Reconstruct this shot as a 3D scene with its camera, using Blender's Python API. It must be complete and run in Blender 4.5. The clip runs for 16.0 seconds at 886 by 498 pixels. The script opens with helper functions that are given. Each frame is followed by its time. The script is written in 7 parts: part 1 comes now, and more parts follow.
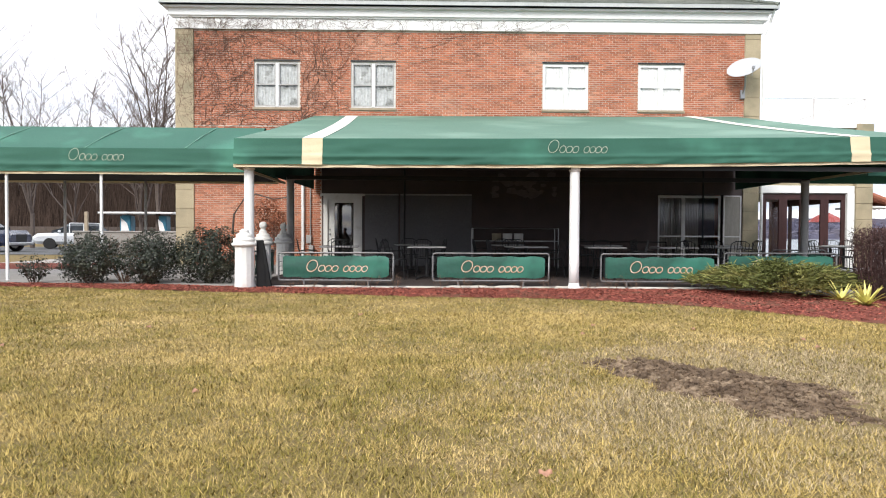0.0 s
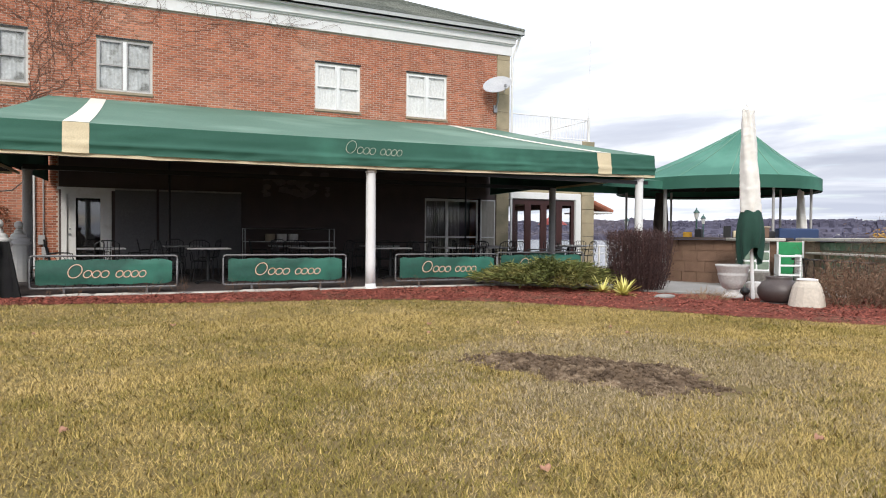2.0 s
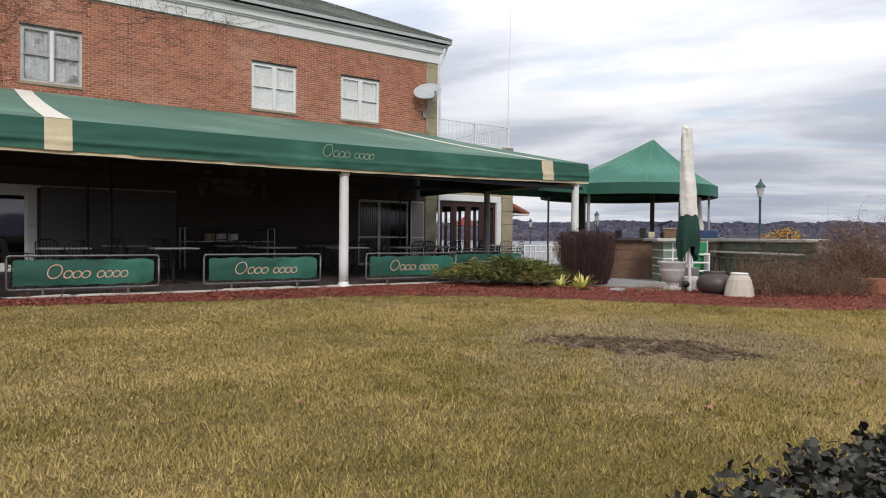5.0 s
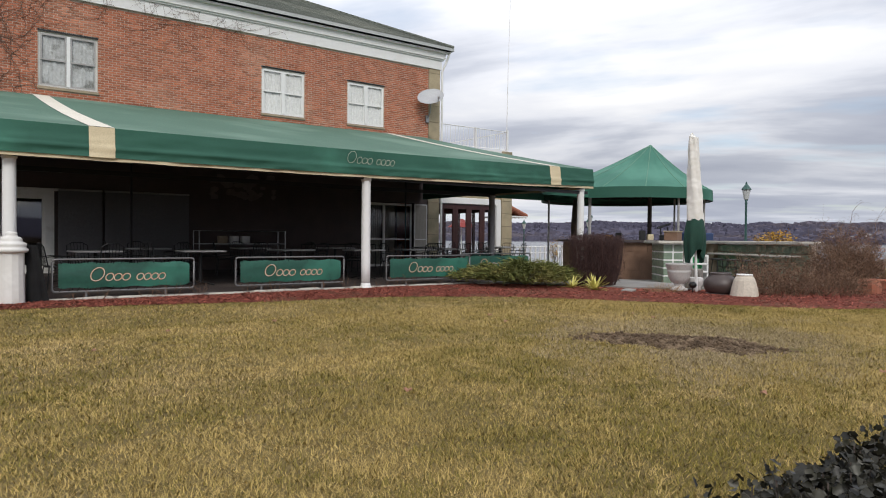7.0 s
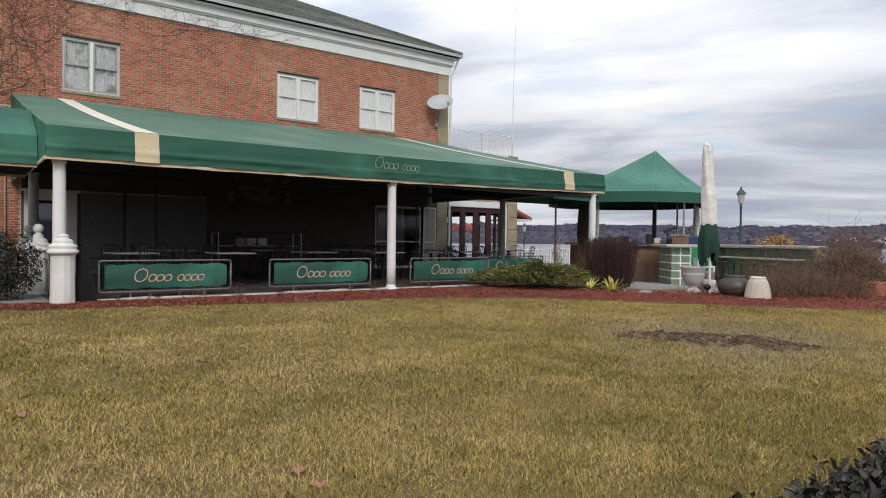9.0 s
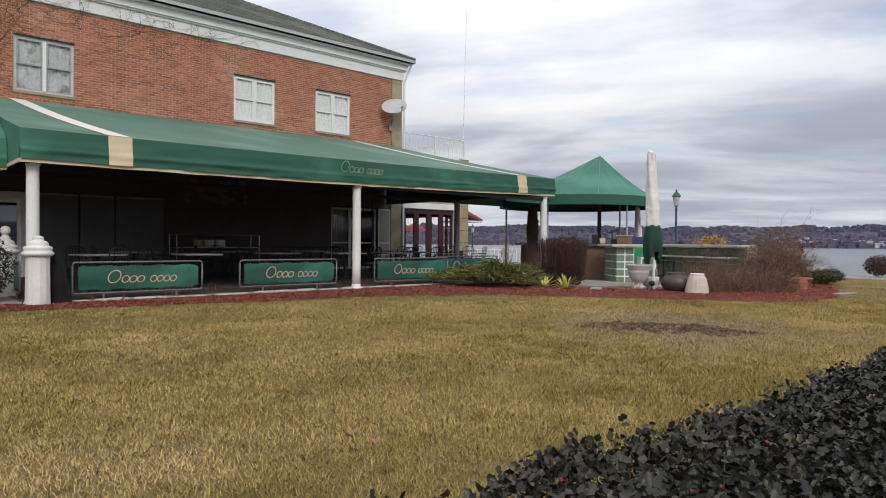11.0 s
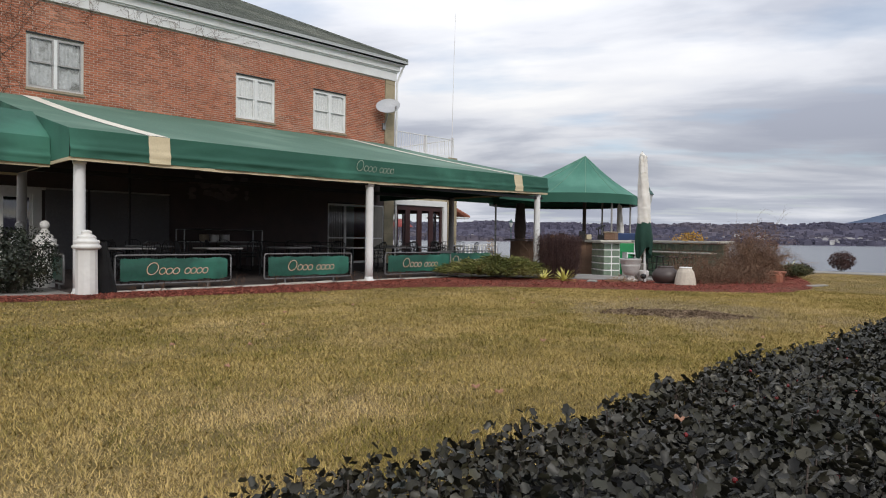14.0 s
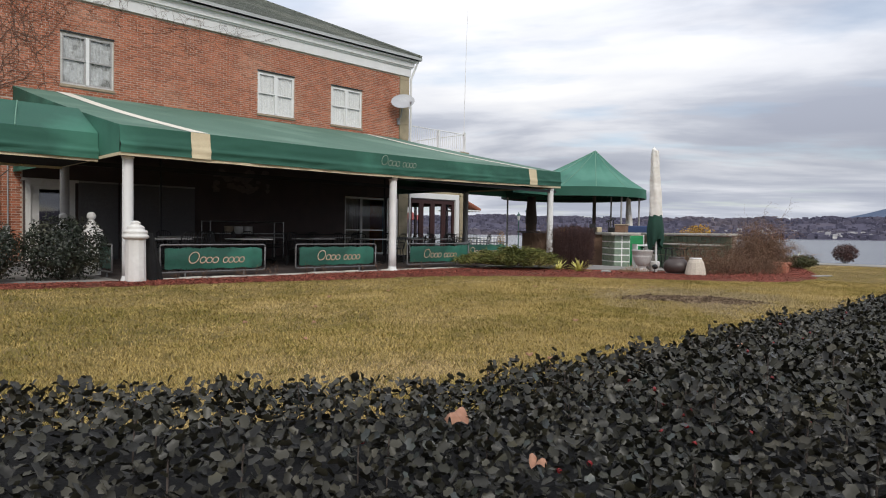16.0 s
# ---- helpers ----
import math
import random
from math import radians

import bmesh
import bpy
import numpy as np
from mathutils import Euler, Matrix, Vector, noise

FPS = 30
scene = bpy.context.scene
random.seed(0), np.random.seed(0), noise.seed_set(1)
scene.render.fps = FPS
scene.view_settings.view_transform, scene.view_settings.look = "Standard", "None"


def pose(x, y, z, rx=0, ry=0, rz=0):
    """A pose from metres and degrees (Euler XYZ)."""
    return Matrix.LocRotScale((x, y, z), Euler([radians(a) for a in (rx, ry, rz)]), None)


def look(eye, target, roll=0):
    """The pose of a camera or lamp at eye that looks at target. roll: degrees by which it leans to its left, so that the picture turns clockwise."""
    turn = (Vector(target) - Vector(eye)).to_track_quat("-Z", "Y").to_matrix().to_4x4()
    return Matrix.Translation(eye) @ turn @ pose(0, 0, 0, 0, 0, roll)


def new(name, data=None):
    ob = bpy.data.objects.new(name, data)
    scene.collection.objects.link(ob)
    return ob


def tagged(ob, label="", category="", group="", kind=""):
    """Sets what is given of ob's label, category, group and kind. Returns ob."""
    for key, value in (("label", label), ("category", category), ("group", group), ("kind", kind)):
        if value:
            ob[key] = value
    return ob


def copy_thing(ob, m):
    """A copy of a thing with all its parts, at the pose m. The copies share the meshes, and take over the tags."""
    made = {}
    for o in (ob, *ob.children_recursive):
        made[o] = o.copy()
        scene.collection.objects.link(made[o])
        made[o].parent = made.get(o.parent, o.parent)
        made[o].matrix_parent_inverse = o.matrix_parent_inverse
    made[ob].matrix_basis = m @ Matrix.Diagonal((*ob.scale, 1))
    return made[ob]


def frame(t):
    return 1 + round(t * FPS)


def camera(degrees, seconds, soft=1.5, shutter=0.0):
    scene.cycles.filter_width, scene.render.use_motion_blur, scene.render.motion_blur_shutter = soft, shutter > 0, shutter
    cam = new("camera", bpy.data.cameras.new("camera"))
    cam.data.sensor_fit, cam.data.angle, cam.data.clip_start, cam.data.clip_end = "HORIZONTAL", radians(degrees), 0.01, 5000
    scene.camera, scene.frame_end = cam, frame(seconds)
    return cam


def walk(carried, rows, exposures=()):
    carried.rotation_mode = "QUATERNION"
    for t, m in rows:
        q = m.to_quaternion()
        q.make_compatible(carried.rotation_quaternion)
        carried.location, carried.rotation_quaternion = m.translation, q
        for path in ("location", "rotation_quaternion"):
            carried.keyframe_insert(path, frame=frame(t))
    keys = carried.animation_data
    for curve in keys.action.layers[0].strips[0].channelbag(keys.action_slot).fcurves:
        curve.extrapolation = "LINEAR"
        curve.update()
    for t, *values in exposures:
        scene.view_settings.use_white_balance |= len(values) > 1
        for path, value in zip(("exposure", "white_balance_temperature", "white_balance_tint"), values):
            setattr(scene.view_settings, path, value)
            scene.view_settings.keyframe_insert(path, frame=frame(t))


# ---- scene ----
cam = camera(68.5, 16.0, soft=1.05)
PATH = [
    (0, (0.196, -0.181, 1.047), (0.225, 1.818, 1.002), 0.3),
    (0.5, (-0.05, -0.072, 1.015), (0.26, 1.903, 0.969), 0.2),
    (1, (-0.365, 0.029, 1.026), (0.089, 1.976, 0.98), 0.4),
    (1.5, (-0.637, 0.082, 1.05), (-0.032, 1.988, 1.01), 0.4),
    (2, (-0.89, 0.149, 1.047), (-0.087, 1.981, 1.008), 0.4),
    (2.5, (-1.226, 0.209, 1.05), (-0.205, 1.929, 1.013), 0.4),
    (3, (-1.566, 0.18, 1.077), (-0.512, 1.88, 1.042), 0.5),
    (3.5, (-1.89, 0.241, 1.077), (-0.831, 1.937, 1.044), 0.5),
    (4, (-2.229, 0.268, 1.013), (-1.154, 1.954, 0.979), 0.5),
    (6.5, (-3.591, 0.237, 1.079), (-2.422, 1.86, 1.045), 0.5),
    (7, (-3.793, 0.225, 1.084), (-2.625, 1.849, 1.05), 0.5),
    (7.5, (-3.97, 0.301, 1.076), (-2.802, 1.924, 1.038), 0.5),
    (8, (-4.201, 0.307, 1.107), (-3.029, 1.927, 1.072), 0.5),
    (10.3, (-5.172, 0.184, 1.087), (-3.898, 1.725, 1.06), 0.6),
    (10.5, (-5.236, 0.155, 1.1), (-3.943, 1.681, 1.072), 0.5),
    (11, (-5.44, 0.061, 1.086), (-4.107, 1.552, 1.064), 0.5),
    (11.5, (-5.637, 0.052, 1.096), (-4.297, 1.536, 1.07), 0.6),
    (12, (-5.875, 0.09, 1.115), (-4.522, 1.562, 1.086), 0.8),
    (12.5, (-6.115, 0.096, 1.127), (-4.756, 1.564, 1.1), 0.8),
    (13, (-6.395, 0.037, 1.1), (-5.041, 1.509, 1.078), 0.7),
    (13.5, (-6.605, 0.044, 1.066), (-5.253, 1.518, 1.04), 0.7),
    (14, (-6.793, 0.008, 1.066), (-5.387, 1.43, 1.032), 0.7),
    (14.5, (-6.988, -0.065, 1.041), (-5.574, 1.349, 1.004), 0.7),
    (15, (-7.165, -0.101, 1.028), (-5.756, 1.318, 0.984), 0.7),
    (15.5, (-7.424, -0.111, 1.001), (-6.019, 1.312, 0.953), 0.8),
    (16, (-7.608, -0.166, 1.013), (-6.206, 1.26, 0.959), 0.8),
]
EXPOSURES = [(0.0, 1.05), (0.5, 1.05), (1.0, 1.0), (1.5, 0.85), (2.0, 0.65), (2.5, 0.38), (3.0, 0.26), (4.0, 0.15), (7.0, 0.08), (10.5, 0.0), (12.5, -0.02), (14.5, 0.0), (16.0, 0.07)]
walk(cam, [(t, look(eye, target, roll)) for t, eye, target, roll in PATH], EXPOSURES)

# ==== world and light ====
SUN_ELEV, SUN_AZ = 38.0, 205.0      # degrees; azimuth clockwise from +y
world = bpy.data.worlds.new("overcast_sky")
scene.world = world
world.use_nodes = True
wn, wl = world.node_tree.nodes, world.node_tree.links
wn.clear()


def wnode(kind, **kw):
    n = wn.new(kind)
    for k, v in kw.items():
        n.inputs[k].default_value = v
    return n


w_out, w_bg = wn.new("ShaderNodeOutputWorld"), wn.new("ShaderNodeBackground")
w_sky = wn.new("ShaderNodeTexSky")
w_sky.sky_type, w_sky.sun_disc = "NISHITA", False
w_sky.sun_elevation, w_sky.sun_rotation = radians(SUN_ELEV), radians(SUN_AZ)
w_gain = wn.new("ShaderNodeVectorMath")
w_gain.operation = "SCALE"
w_gain.inputs["Scale"].default_value = 0.14
wl.new(w_sky.outputs[0], w_gain.inputs[0])
w_tc, w_sep = wn.new("ShaderNodeTexCoord"), wn.new("ShaderNodeSeparateXYZ")
wl.new(w_tc.outputs["Generated"], w_sep.inputs[0])
w_h = wn.new("ShaderNodeMath")
w_h.operation = "MAXIMUM"
w_h.inputs[1].default_value = 0.0
wl.new(w_sep.outputs["Z"], w_h.inputs[0])
w_h2 = wn.new("ShaderNodeMath")
w_h2.operation = "ADD"
w_h2.inputs[1].default_value = 0.12
wl.new(w_h.outputs[0], w_h2.inputs[0])
w_div = wn.new("ShaderNodeVectorMath")
w_div.operation = "DIVIDE"
w_cmb = wn.new("ShaderNodeCombineXYZ")
w_cmb.inputs[2].default_value = 1.0
for i in (0, 1):
    wl.new(w_h2.outputs[0], w_cmb.inputs[i])
wl.new(w_tc.outputs["Generated"], w_div.inputs[0])
wl.new(w_cmb.outputs[0], w_div.inputs[1])
w_map = wn.new("ShaderNodeMapping")
w_map.inputs["Scale"].default_value = (0.50, 0.88, 0.3)
w_map.inputs["Location"].default_value = (1.3, 0.4, 0)
w_rot = wn.new("ShaderNodeVectorRotate")        # cloud streets lie across the river
w_rot.rotation_type = "Z_AXIS"
w_rot.inputs["Angle"].default_value = radians(55)
wl.new(w_div.outputs[0], w_rot.inputs["Vector"])
wl.new(w_rot.outputs[0], w_map.inputs[0])
w_n1 = wnode("ShaderNodeTexNoise", Scale=1.1, Detail=7.0, Roughness=0.52, Distortion=0.35)
wl.new(w_map.outputs[0], w_n1.inputs["Vector"])
w_ramp = wn.new("ShaderNodeValToRGB")
cr = w_ramp.color_ramp
cr.elements[0].position, cr.elements[0].color = 0.34, (0.42, 0.45, 0.54, 1)
cr.elements[1].position, cr.elements[1].color = 0.70, (0.93, 0.93, 0.94, 1)
e = cr.elements.new(0.46)
e.color = (0.52, 0.55, 0.63, 1)
e = cr.elements.new(0.56)
e.color = (0.74, 0.76, 0.82, 1)
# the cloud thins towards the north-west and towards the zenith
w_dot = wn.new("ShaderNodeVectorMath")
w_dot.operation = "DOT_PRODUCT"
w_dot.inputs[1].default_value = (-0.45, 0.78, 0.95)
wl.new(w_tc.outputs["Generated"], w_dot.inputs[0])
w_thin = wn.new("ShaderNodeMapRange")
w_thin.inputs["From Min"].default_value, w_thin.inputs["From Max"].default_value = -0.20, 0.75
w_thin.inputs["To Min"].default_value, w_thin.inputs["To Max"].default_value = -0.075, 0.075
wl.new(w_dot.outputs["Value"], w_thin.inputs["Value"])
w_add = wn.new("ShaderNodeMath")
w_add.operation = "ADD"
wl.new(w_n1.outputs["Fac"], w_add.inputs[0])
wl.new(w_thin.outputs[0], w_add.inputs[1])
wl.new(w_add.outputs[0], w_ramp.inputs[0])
# thin bright band of cloud towards the zenith and a pale rim at the horizon
w_zr = wn.new("ShaderNodeValToRGB")
zr = w_zr.color_ramp
zr.elements[0].position, zr.elements[0].color = 0.0, (1.1, 1.1, 1.1, 1)
zr.elements[1].position, zr.elements[1].color = 0.5, (1.5, 1.5, 1.5, 1)
e = zr.elements.new(0.10)
e.color = (0.9, 0.9, 0.9, 1)
e = zr.elements.new(0.26)
e.color = (1.22, 1.22, 1.22, 1)
wl.new(w_h.outputs[0], w_zr.inputs[0])
w_mul = wn.new("ShaderNodeMix")
w_mul.data_type, w_mul.blend_type = "RGBA", "MULTIPLY"
w_mul.inputs["Factor"].default_value = 1.0
wl.new(w_ramp.outputs[0], w_mul.inputs["A"])
wl.new(w_zr.outputs[0], w_mul.inputs["B"])
# gaps where the blue shows through
w_n2 = wnode("ShaderNodeTexNoise", Scale=1.9, Detail=5.0, Roughness=0.5)
wl.new(w_map.outputs[0], w_n2.inputs["Vector"])
w_gap = wn.new("ShaderNodeMapRange")
w_gap.inputs["From Min"].default_value, w_gap.inputs["From Max"].default_value = 0.55, 0.68
w_gap.inputs["To Min"].default_value, w_gap.inputs["To Max"].default_value = 1.0, 0.55
wl.new(w_n2.outputs["Fac"], w_gap.inputs["Value"])
w_mix = wn.new("ShaderNodeMix")
w_mix.data_type = "RGBA"
wl.new(w_gap.outputs[0], w_mix.inputs["Factor"])
wl.new(w_gain.outputs[0], w_mix.inputs["A"])
wl.new(w_mul.outputs["Result"], w_mix.inputs["B"])
wl.new(w_mix.outputs["Result"], w_bg.inputs["Color"])
w_bg.inputs["Strength"].default_value = 0.95
wl.new(w_bg.outputs[0], w_out.inputs["Surface"])

sun = new("sun", bpy.data.lights.new("sun", "SUN"))
sun.data.energy, sun.data.angle, sun.data.color = 1.5, radians(20), (1.0, 0.96, 0.9)
sun_from = Vector((math.sin(radians(SUN_AZ)) * math.cos(radians(SUN_ELEV)), math.cos(radians(SUN_AZ)) * math.cos(radians(SUN_ELEV)), math.sin(radians(SUN_ELEV))))
sun.rotation_euler = sun_from.to_track_quat("Z", "Y").to_euler()


# ==== materials ====
def mat(name, a, b=None, rough=0.7, metal=0.0, scale=3.0, fine=40.0, mix=(0.35, 0.65), bump=0.15, bscale=None, c=None, cscale=0.6,
        cmix=(0.5, 0.65), rand=0.0, island=0.0, grain=0.8, spec=0.5, coat=0.0, trans=0.0, stretch=(1, 1, 1)):
    """Two-scale procedural surface: a and b blended by noise, stains c at a larger scale, bump at a finer one, value jitter by object or island."""
    m = bpy.data.materials.new(name)
    m.use_nodes = True
    n, l = m.node_tree.nodes, m.node_tree.links
    bsdf = n["Principled BSDF"]
    tc = n.new("ShaderNodeTexCoord")
    mp = n.new("ShaderNodeMapping")
    mp.inputs["Scale"].default_value = stretch
    l.new(tc.outputs["Object"], mp.inputs[0])

    def noise_of(s, detail=4.0):
        t = n.new("ShaderNodeTexNoise")
        t.inputs["Scale"].default_value, t.inputs["Detail"].default_value = s, detail
        l.new(mp.outputs[0], t.inputs["Vector"])
        return t.outputs["Fac"]

    def blend(fac, lo, hi, A, B):
        r = n.new("ShaderNodeMapRange")
        r.inputs["From Min"].default_value, r.inputs["From Max"].default_value = lo, hi
        l.new(fac, r.inputs["Value"])
        x = n.new("ShaderNodeMix")
        x.data_type = "RGBA"
        l.new(r.outputs[0], x.inputs["Factor"])
        for sock, v in (("A", A), ("B", B)):
            if isinstance(v, tuple):
                x.inputs[sock].default_value = (*v, 1)
            else:
                l.new(v, x.inputs[sock])
        return x.outputs["Result"]

    col = blend(noise_of(scale), mix[0], mix[1], a, b or tuple(0.8 * v for v in a))
    col = blend(noise_of(fine, 3.0), 0.3, 0.75, col, tuple(0.5 * (p + q) * grain for p, q in zip(a, b or a)))
    if c:
        col = blend(noise_of(cscale, 5.0), cmix[0], cmix[1], col, c)
    if rand or island:
        src = n.new("ShaderNodeObjectInfo").outputs["Random"] if rand else n.new("ShaderNodeNewGeometry").outputs["Random Per Island"]
        r = n.new("ShaderNodeMapRange")
        j = rand or island
        r.inputs["To Min"].default_value, r.inputs["To Max"].default_value = 1 - j, 1 + j
        l.new(src, r.inputs["Value"])
        hv = n.new("ShaderNodeHueSaturation")
        l.new(r.outputs[0], hv.inputs["Value"])
        l.new(col, hv.inputs["Color"])
        col = hv.outputs[0]
    l.new(col, bsdf.inputs["Base Color"])
    bsdf.inputs["Roughness"].default_value, bsdf.inputs["Metallic"].default_value = rough, metal
    bsdf.inputs["Specular IOR Level"].default_value = spec
    bsdf.inputs["Coat Weight"].default_value = coat
    bsdf.inputs["Transmission Weight"].default_value = trans
    if bump:
        bp = n.new("ShaderNodeBump")
        bp.inputs["Strength"].default_value, bp.inputs["Distance"].default_value = bump, 0.02
        l.new(noise_of(bscale or fine, 4.0), bp.inputs["Height"])
        l.new(bp.outputs[0], bsdf.inputs["Normal"])
    return m


LAWN = mat("lawn_soil", (0.21, 0.155, 0.070), (0.135, 0.105, 0.045), 0.95, scale=1.2, fine=60, bump=0.5, c=(0.17, 0.125, 0.065), cscale=0.55, spec=0.1)
BLADE = mat("grass_blade", (0.50, 0.368, 0.145), (0.345, 0.258, 0.080), 0.8, scale=0.9, fine=14, mix=(0.38, 0.62), bump=0, c=(0.50, 0.37, 0.17), cscale=0.5, cmix=(0.52, 0.70), island=0.45, spec=0.12)
GREENBLADE = mat("green_grass_blade", (0.250, 0.200, 0.050), (0.180, 0.150, 0.036), 0.8, scale=0.9, fine=14, bump=0, c=(0.25, 0.19, 0.065), cscale=0.7, island=0.5, spec=0.12)
DIRT = mat("bare_dirt", (0.185, 0.130, 0.085), (0.080, 0.056, 0.039), 0.95, scale=9, fine=45, bump=1.0, c=(0.27, 0.20, 0.135), cscale=5.0, spec=0.1)
MULCH = mat("red_mulch", (0.23, 0.066, 0.046), (0.13, 0.040, 0.031), 0.95, scale=7, fine=70, bump=0.9, c=(0.15, 0.075, 0.05), cscale=1.3, spec=0.1)
CHIP = mat("mulch_chip", (0.36, 0.105, 0.072), (0.20, 0.066, 0.048), 0.9, scale=20, fine=70, bump=0.2, island=0.75, spec=0.15)
CONCRETE = mat("concrete", (0.33, 0.31, 0.285), (0.25, 0.24, 0.225), 0.9, scale=1.5, fine=50, bump=0.25, c=(0.25, 0.24, 0.22), cscale=0.8)
ASPHALT = mat("asphalt", (0.07, 0.07, 0.072), (0.05, 0.05, 0.05), 0.9, scale=1, fine=80, bump=0.4, c=(0.10, 0.10, 0.10), cscale=0.3)
BRICK = mat("red_brick", (0.48, 0.180, 0.100), (0.36, 0.125, 0.072), 0.88, scale=2.2, fine=55, bump=0.08, c=(0.47, 0.22, 0.14), cscale=0.45, cmix=(0.52, 0.7), island=0.26, spec=0.25)
BRICK_ONE = mat("red_brick_single", (0.48, 0.180, 0.100), (0.36, 0.125, 0.072), 0.88, scale=2.2, fine=55, bump=0.08, c=(0.47, 0.22, 0.14), cscale=0.45, cmix=(0.52, 0.7), rand=0.26, spec=0.25)
MORTAR = mat("mortar", (0.64, 0.53, 0.44), (0.52, 0.42, 0.34), 0.95, scale=3, fine=60, bump=0.2)
# The awning's shade on the wall is put into this dark brown.
SHADEDWALL = mat("shaded_porch_wall", (0.105, 0.074, 0.066), (0.075, 0.055, 0.052), 0.75, scale=2, fine=40, bump=0.2)
TAN = mat("tan_stone", (0.46, 0.38, 0.25), (0.36, 0.30, 0.195), 0.9, scale=2.5, fine=45, bump=0.3, c=(0.26, 0.23, 0.15), cscale=1.2, island=0.06)
WHITE = mat("white_paint", (0.80, 0.80, 0.79), (0.72, 0.72, 0.70), 0.5, scale=2, fine=12, bump=0.04, c=(0.62, 0.60, 0.56), cscale=1.6, cmix=(0.6, 0.8), grain=0.96)
OLDWHITE = mat("weathered_white_paint", (0.76, 0.75, 0.72), (0.66, 0.64, 0.60), 0.65, scale=3, fine=14, bump=0.08, c=(0.46, 0.41, 0.35), cscale=2.2, cmix=(0.58, 0.8), grain=0.94)
GREYPAINT = mat("grey_paint", (0.42, 0.41, 0.40), (0.34, 0.33, 0.32), 0.6, scale=2, fine=30, bump=0.08)
# White boards, greyed so that the porch shade sits in the colour.
PANEL = mat("shaded_board", (0.165, 0.158, 0.16), (0.13, 0.125, 0.13), 0.8, scale=0.8, fine=22, bump=0.08, c=(0.13, 0.125, 0.125), cscale=1.1)
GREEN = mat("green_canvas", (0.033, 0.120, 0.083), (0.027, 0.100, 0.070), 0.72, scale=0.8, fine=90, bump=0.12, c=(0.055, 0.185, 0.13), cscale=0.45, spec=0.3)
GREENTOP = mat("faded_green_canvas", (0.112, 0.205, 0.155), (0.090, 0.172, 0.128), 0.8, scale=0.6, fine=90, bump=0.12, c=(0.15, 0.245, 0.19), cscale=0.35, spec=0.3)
SEAM = mat("pale_green_seam", (0.15, 0.30, 0.22), (0.12, 0.26, 0.19), 0.75, bump=0)
TEAL = mat("teal_green_canvas", (0.065, 0.205, 0.150), (0.052, 0.172, 0.126), 0.7, scale=0.8, fine=90, bump=0.12, c=(0.085, 0.235, 0.175), cscale=0.6, spec=0.3)
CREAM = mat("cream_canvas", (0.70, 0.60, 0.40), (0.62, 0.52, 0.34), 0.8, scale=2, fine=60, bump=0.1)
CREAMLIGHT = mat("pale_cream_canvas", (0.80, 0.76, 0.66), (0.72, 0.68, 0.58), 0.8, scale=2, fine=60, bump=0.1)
# Near-black that holds the shade below the canvas roofs.
UNDERSHADE = mat("awning_underside_shade", (0.03, 0.031, 0.03), (0.022, 0.023, 0.023), 0.95, scale=1, fine=40, bump=0.1, spec=0.1)
BANNER = mat("green_vinyl", (0.018, 0.098, 0.068), (0.015, 0.078, 0.055), 0.5, scale=1.5, fine=20, bump=0.12, c=(0.03, 0.15, 0.105), cscale=1.0)
LETTER = mat("orange_lettering", (0.52, 0.27, 0.13), (0.44, 0.22, 0.10), 0.6, scale=8, fine=30, bump=0)
LETTERCREAM = mat("cream_lettering", (0.52, 0.52, 0.42), (0.22, 0.29, 0.21), 0.7, scale=8, fine=30, bump=0)
BLACKMETAL = mat("black_iron", (0.02, 0.02, 0.021), (0.014, 0.014, 0.014), 0.5, metal=0.3, scale=9, fine=60, bump=0.1)
TUBE = mat("galvanised_tube", (0.24, 0.24, 0.24), (0.17, 0.17, 0.17), 0.5, metal=0.6, scale=9, fine=60, bump=0.1)
# Black cloth of cover and cords, also the painted shade inside the hedge.
BLACKCLOTH_SHADE = mat("black_cloth_and_shade", (0.012, 0.012, 0.013), (0.018, 0.018, 0.018), 0.9, scale=5, fine=80, bump=0.3, spec=0.2)
SHINGLE = mat("grey_green_shingle", (0.135, 0.15, 0.125), (0.095, 0.105, 0.09), 0.92, scale=3, fine=60, bump=0.4, c=(0.17, 0.18, 0.15), cscale=0.5, island=0.22)
GUTTER = mat("grey_gutter", (0.50, 0.52, 0.51), (0.42, 0.44, 0.43), 0.5, scale=2, fine=30, bump=0.05)
REDWOOD = mat("red_brown_door_wood", (0.060, 0.020, 0.018), (0.042, 0.015, 0.014), 0.5, scale=3, fine=40, bump=0.1)
TERRACOTTA = mat("terracotta", (0.38, 0.14, 0.08), (0.30, 0.10, 0.06), 0.85, scale=5, fine=40, bump=0.2)
BLOCK = mat("brown_stone_block", (0.225, 0.135, 0.088), (0.165, 0.096, 0.064), 0.9, scale=5, fine=40, bump=0.5, island=0.15)
BUFFSTONE = mat("buff_stone", (0.40, 0.33, 0.23), (0.30, 0.24, 0.17), 0.9, scale=6, fine=40, bump=0.4)
SLAB = mat("pale_stone_slab", (0.55, 0.52, 0.46), (0.47, 0.44, 0.39), 0.8, scale=4, fine=40, bump=0.2)
GLASSBLOCK = mat("glass_block", (0.25, 0.32, 0.24), (0.17, 0.23, 0.17), 0.12, scale=9, fine=16, bump=0.5, spec=0.7)
POTDARK = mat("dark_brown_ceramic", (0.075, 0.055, 0.05), (0.06, 0.045, 0.042), 0.45, scale=6, fine=40, bump=0.1)
